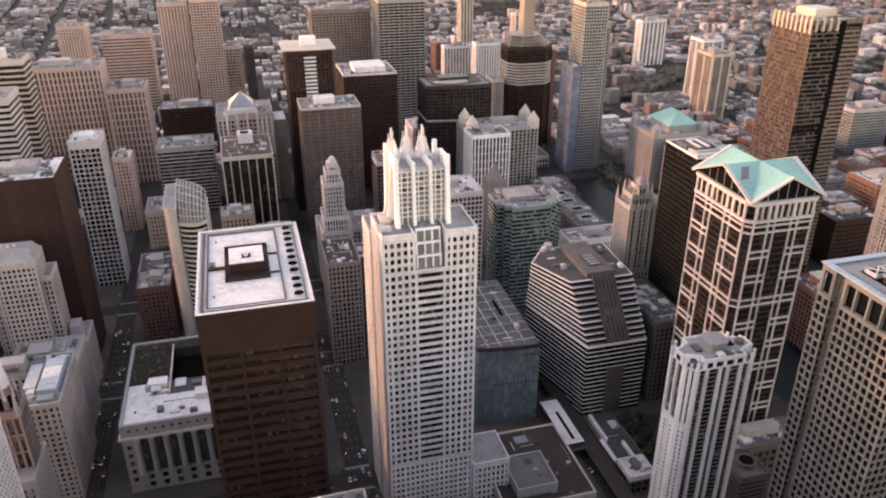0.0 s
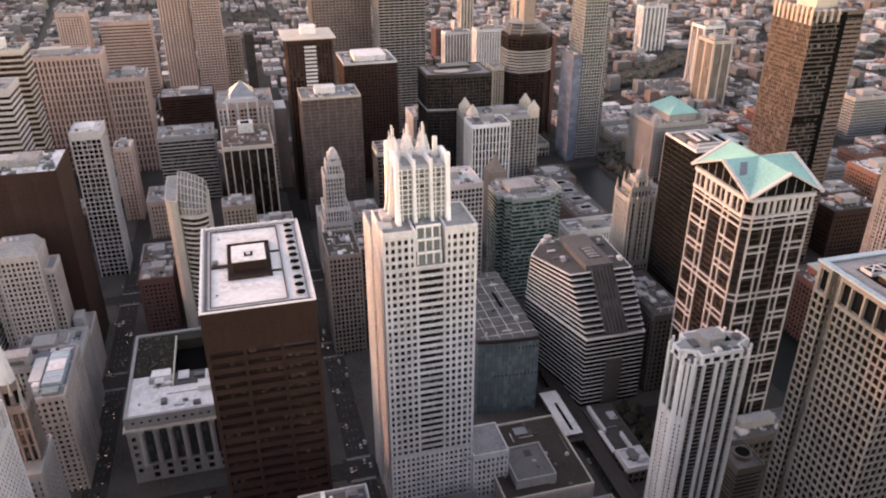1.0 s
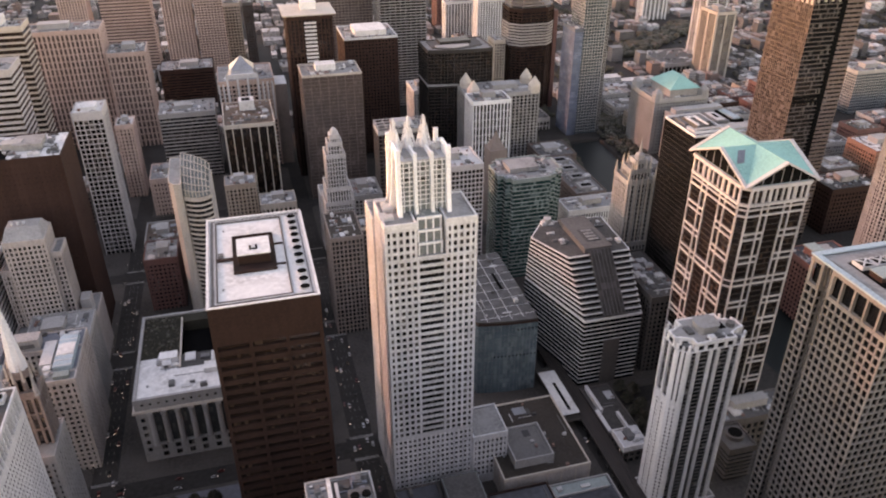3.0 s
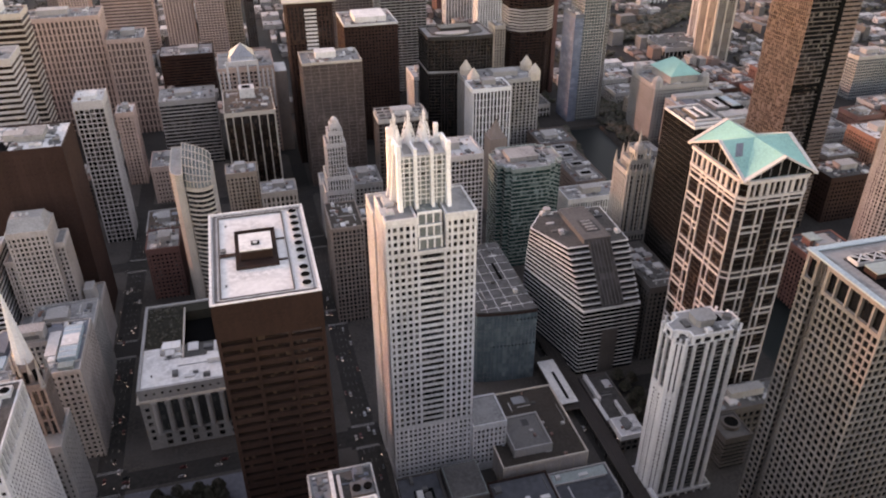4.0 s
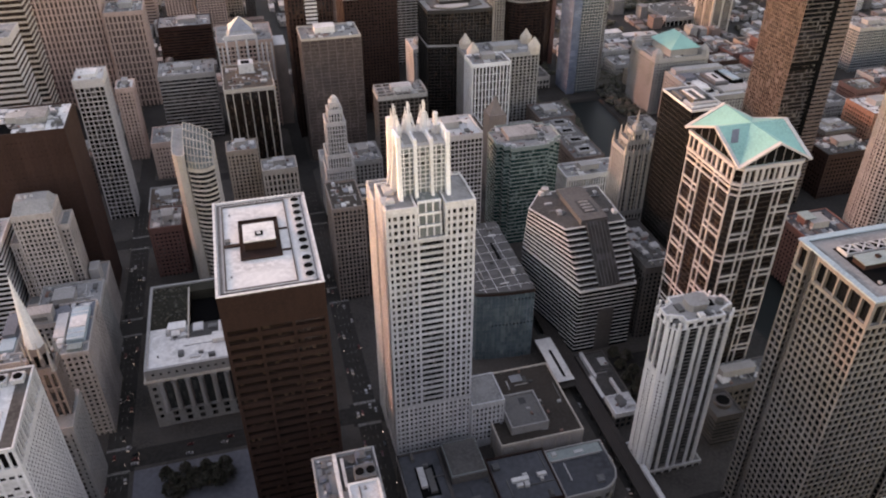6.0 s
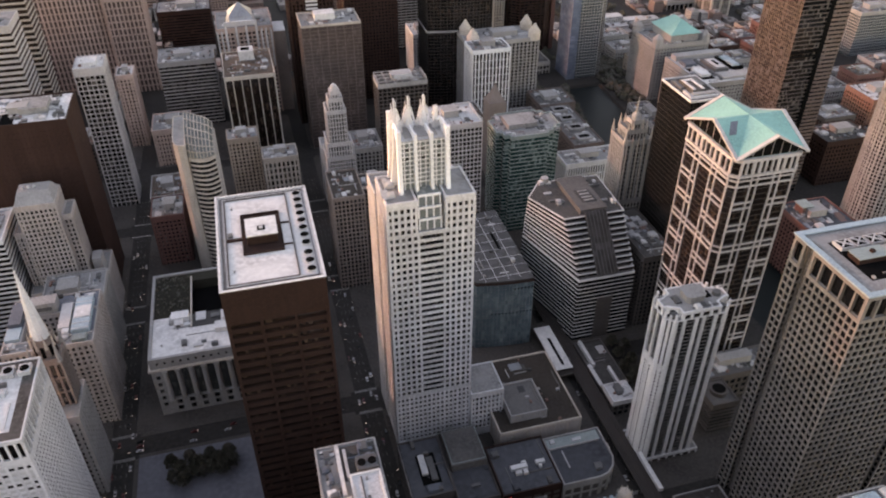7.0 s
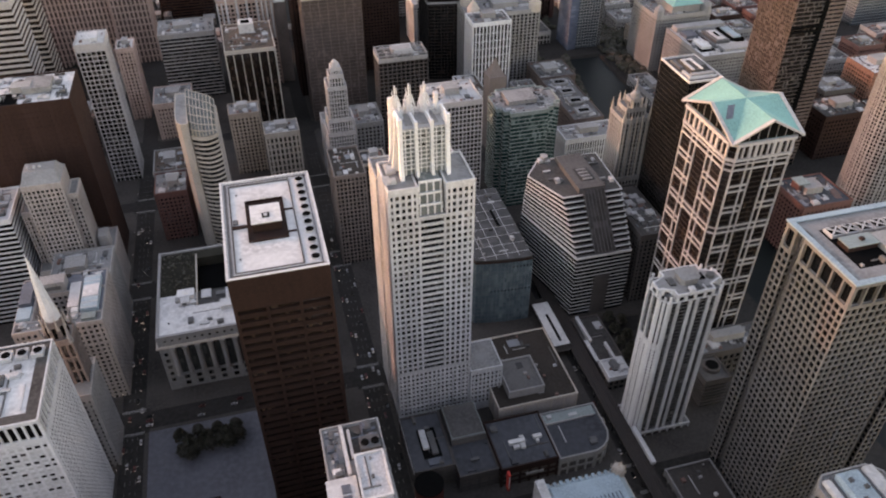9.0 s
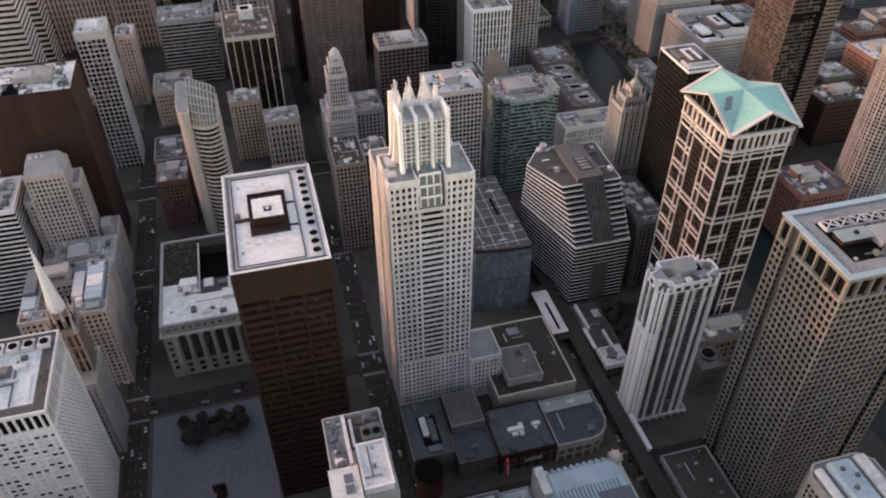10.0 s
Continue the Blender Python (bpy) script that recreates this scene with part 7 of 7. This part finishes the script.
def fill_blocks():
    """Ordinary blocks between the towers, each on a free plot of the street grid."""
    rnd = random.Random(11)
    kinds = (("tan stone", 0), ("cream stone", 1), ("brown granite", 2), ("grey stone", 3), ("red brick", 4), ("rose granite", 5), ("pale concrete", 6), ("dark stone", 7))
    crs = [-600, -440, -285, -121, 48, 205, 352]
    for i in range(len(crs) - 1):
        for j in range(3, len(ALONG)):
            bx0, bx1 = crs[i] + 12, crs[i + 1] - 12
            by0 = ALONG[j] + 12
            by1 = (ALONG[j + 1] if j + 1 < len(ALONG) else ALONG[j] + 120) - 12
            x = bx0
            while x < bx1 - 18:
                w = rnd.uniform(26, 44)
                x2 = min(x + w, bx1)
                for y0, y1 in ((by0, (by0 + by1) / 2 - 2), ((by0 + by1) / 2 + 2, by1)):
                    if x2 - x > 14 and free(x, x2, y0, y1):
                        name, k = kinds[rnd.randrange(8)]
                        g, s = MID[k]
                        # blocks left of the view are unseen, doubled in height to cast shade
                        hgt = rnd.uniform(24, 62) * (2.0 if x2 < -290 else 1.0)
                        tower("office_block", "mid-rise %s block with flat roof plant" % name, "office building", x, x2, y0, y1, hgt, g, s, seed=rnd.randrange(9999),
                              bay=rnd.uniform(3.4, 4.6), floor=rnd.uniform(3.8, 4.4), pier=rnd.uniform(1.4, 2.2), band=rnd.uniform(1.4, 2.2), units=5, split=False,
                              roof=rnd.choice((ROOFG, ROOFD, ROOFW, ROOFB)))
                x = x2 + 4




fill_blocks()


def north_blocks():
    """Brick and stone blocks of the streets north of the river."""
    rnd = random.Random(31)
    kinds = (("tan stone", 0), ("brown granite", 2), ("brown granite", 2), ("grey stone", 3), ("red brick", 4), ("grey stone", 3), ("dark stone", 7))
    for bx in range(448, 1000, 118):
        for by in range(350, 1010, 96):
            for i in range(2):
                for j in range(2):
                    x0, y0 = bx + i * 52 + rnd.uniform(0, 4), by + j * 41 + rnd.uniform(0, 3)
                    x1, y1 = x0 + rnd.uniform(38, 47), y0 + rnd.uniform(30, 37)
                    if abs((x0 - 170) / max(y0, 1)) > 1.25 or not free(x0, x1, y0, y1, 3):
                        continue
                    name, k = kinds[rnd.randrange(7)]
                    g, st = MID[k]
                    tower("city_block", "low %s block with flat roof plant" % name, "building", x0, x1, y0, y1, rnd.uniform(10, 32), g, st, seed=rnd.randrange(9999), bay=4, floor=4, pier=1.8, band=1.7,
                          split=False, units=3, house=0.3, house_h=3.5, roof=rnd.choice((ROOFG, ROOFS, ROOFD, ROOFB, ROOFS)))


north_blocks()


def unseen_east_blocks():
    """Unseen business district behind and beneath the viewpoint, added to block low sky light."""
    rnd = random.Random(17)
    kinds = (("tan stone", 0), ("cream stone", 1), ("brown granite", 2), ("grey stone", 3), ("dark stone", 7))
    for x0, x1 in ((-430, -297), (-273, -133), (-109, 36), (60, 193), (217, 340)):
        for y0, y1, lo, hi in ((132, 190, 70, 105), (-8, 108, 90, 170), (-150, -32, 90, 190)):
            xm = (x0 + x1) / 2 + rnd.uniform(-14, 14)
            for a, c in ((x0, xm - 3), (xm + 3, x1)):
                if not free(a, c, y0, y1):
                    continue
                name, k = kinds[rnd.randrange(5)]
                g, st = MID[k]
                tower("office_tower", "tall %s office tower with flat roof" % name, "office tower", a, c, y0, y1, rnd.uniform(lo, hi), g, st, kit=False, bay=4, floor=4, pier=1.8, band=1.8, split=False)


unseen_east_blocks()


def low_city():
    rng = random.Random(21)
    verts, faces = [], []
    tv, tf = [], []
    def add(x0, x1, y0, y1, z0, z1):
        n = len(verts)
        verts.extend(((x0, y0, z0), (x1, y0, z0), (x1, y1, z0), (x0, y1, z0), (x0, y0, z1), (x1, y0, z1), (x1, y1, z1), (x0, y1, z1)))
        faces.extend(((n + 4, n + 5, n + 6, n + 7), (n, n + 1, n + 5, n + 4), (n + 1, n + 2, n + 6, n + 5), (n + 2, n + 3, n + 7, n + 6), (n + 3, n, n + 4, n + 7)))
    def clump(x, y, z, r):
        n = len(tv)
        k = 6
        for a, zz in ((0.9, 0.2), (1.0, 0.6), (0.55, 1.0)):
            for i in range(k):
                t = 6.283 * i / k + rng.random()
                q = r * a * rng.uniform(0.7, 1.2)
                tv.append((x + q * math.cos(t), y + q * math.sin(t), z + r * zz * 1.3))
        for l in range(2):
            for i in range(k):
                j = (i + 1) % k
                tf.append((n + l * k + i, n + l * k + j, n + (l + 1) * k + j, n + (l + 1) * k + i))
        tf.append(tuple(n + 2 * k + i for i in range(k)))
    by = 1015.0
    while by < 3300:
        bx = -1150.0 - (by - 1000) * 0.1
        lim = 700 + by * 0.75
        while bx < lim:
            cols, rows = rng.randint(3, 7), rng.choice((2, 3))
            w, d = 118 / cols, 66 / rows
            park = rng.random() < 0.06
            big = rng.random() < 0.14
            for i in range(cols):
                for j in range(rows):
                    x0, y0 = bx + i * w + rng.uniform(0.5, 3), by + j * d + rng.uniform(0.5, 3)
                    x1, y1 = bx + (i + 1) * w - rng.uniform(0.5, 7), by + (j + 1) * d - rng.uniform(0.5, 6)
                    if park or rng.random() < 0.14:
                        for _ in range(6):
                            clump(rng.uniform(x0, x1), rng.uniform(y0, y1), 0.5, rng.uniform(2.5, 5))
                        continue
                    if not free(x0, x1, y0, y1, 2):
                        continue
                    h = rng.uniform(4, 10) if rng.random() < 0.8 else rng.uniform(10, 26)
                    if big:
                        h = rng.uniform(8, 16)
                    add(x0, x1, y0, y1, 0, h)
                    if rng.random() < 0.6:
                        for _ in range(rng.randint(1, 3)):
                            ux, uy = rng.uniform(x0 + 1, max(x0 + 2, x1 - 6)), rng.uniform(y0 + 1, max(y0 + 2, y1 - 6))
                            add(ux, ux + rng.uniform(2, 6), uy, uy + rng.uniform(2, 6), h - 0.2, h + rng.uniform(1.2, 3.5))
            for _ in range(5):
                clump(bx + rng.uniform(0, 118), by - 7 + rng.uniform(-1.5, 1.5), 0.5, rng.uniform(2, 3.6))
            bx += 138
        by += 88
    for _ in range(420):
        f = rng.random()
        clump(660 + 250 * f + rng.uniform(-30, 30), 1232 + 160 * f + rng.uniform(-26, 26), 0.4, rng.uniform(4, 8))
    for _ in range(150):
        clump(rng.uniform(300, 368), rng.uniform(868, 915), 0.3, rng.uniform(2.5, 4.5))
    for _ in range(160):
        clump(rng.uniform(456, 484), rng.uniform(778, 884), 0.3, rng.uniform(2.2, 4.2))
    for _ in range(110):
        f = rng.random()
        clump(374 + 30 * f + rng.uniform(-6, 0), 690 + 180 * f, 0.3, rng.uniform(2, 3.6))
    for _ in range(130):
        clump(rng.uniform(360, 372), rng.uniform(560, 900), 0.3, rng.uniform(1.8, 3.2))
    for _ in range(170):
        clump(rng.uniform(467, 520), rng.uniform(880, 945), 0.3, rng.uniform(2.5, 4.5))
    for _ in range(120):
        clump(rng.uniform(350, 425), rng.uniform(962, 1000), 0.3, rng.uniform(2.5, 4.5))
    me = bpy.data.meshes.new("low_rise_city")
    me.from_pydata(verts, [], faces)
    me.materials.append(FARCITY)
    tagged(new("low_rise_city", me), "sprawl of low brick and flat-roofed buildings", "houses", kind="stuff")
    me = bpy.data.meshes.new("street_trees")
    me.from_pydata(tv, [], tf)
    me.materials.append(LEAF)
    tagged(new("street_trees", me), "bare brownish street trees between the houses", "trees", kind="stuff")


low_city()


# bright service strip on the bronze tower, finials on the river tower
ob = bpy.data.objects["bronze_tower"]
bm = bmesh.new()
box(bm, 0, 13, -0.3, 0.2, 0, 2.2)
me = mesh_of("service_louvre", bm, CONC)
one_box("roof_cap", ob, CREAM, 50, 108, 846, 904, 188.3, 189.6, "thin overhanging roof slab")
for k in range(34):
    place("service_louvre", me, ob, (73, 850, 40 + k * 4.2))
ob = bpy.data.objects["brown_glass_tower"]
for k in range(9):
    one_box("finial", ob, CREAM, 478.4, 480.2, 561 + k * 6.1, 563.4 + k * 6.1, 236, 250)
for k in range(4):
    one_box("finial", ob, CREAM, 482 + k * 7.2, 484 + k * 7.2, 559.2, 561, 238, 249)
one_box("dark_slot", ob, VOIDM, 508, 513, 559.4, 560.2, 8, 246)
bm = bmesh.new()
for k in range(58):
    box(bm, 479.6, 508, 559.5, 560.3, 8 + k * 4, 8.5 + k * 4)
part("dark_glass_front", bm, DARKST, ob, kind="stuff")
bm = bmesh.new()
for k in range(58):
    box(bm, 513, 530.8, 559.5, 560.3, 8 + k * 4, 10.2 + k * 4)
part("bronze_bay", bm, UMBER, ob, "bronze panelled side bay", kind="stuff")
for z in (148, 152):
    one_box("louvre_band", ob, VOIDM, 479.4, 507.8, 559.2, 560.3, z, z + 2)
one_box("roof_house", ob, STEEL, 492, 514, 575, 600, 246, 254)
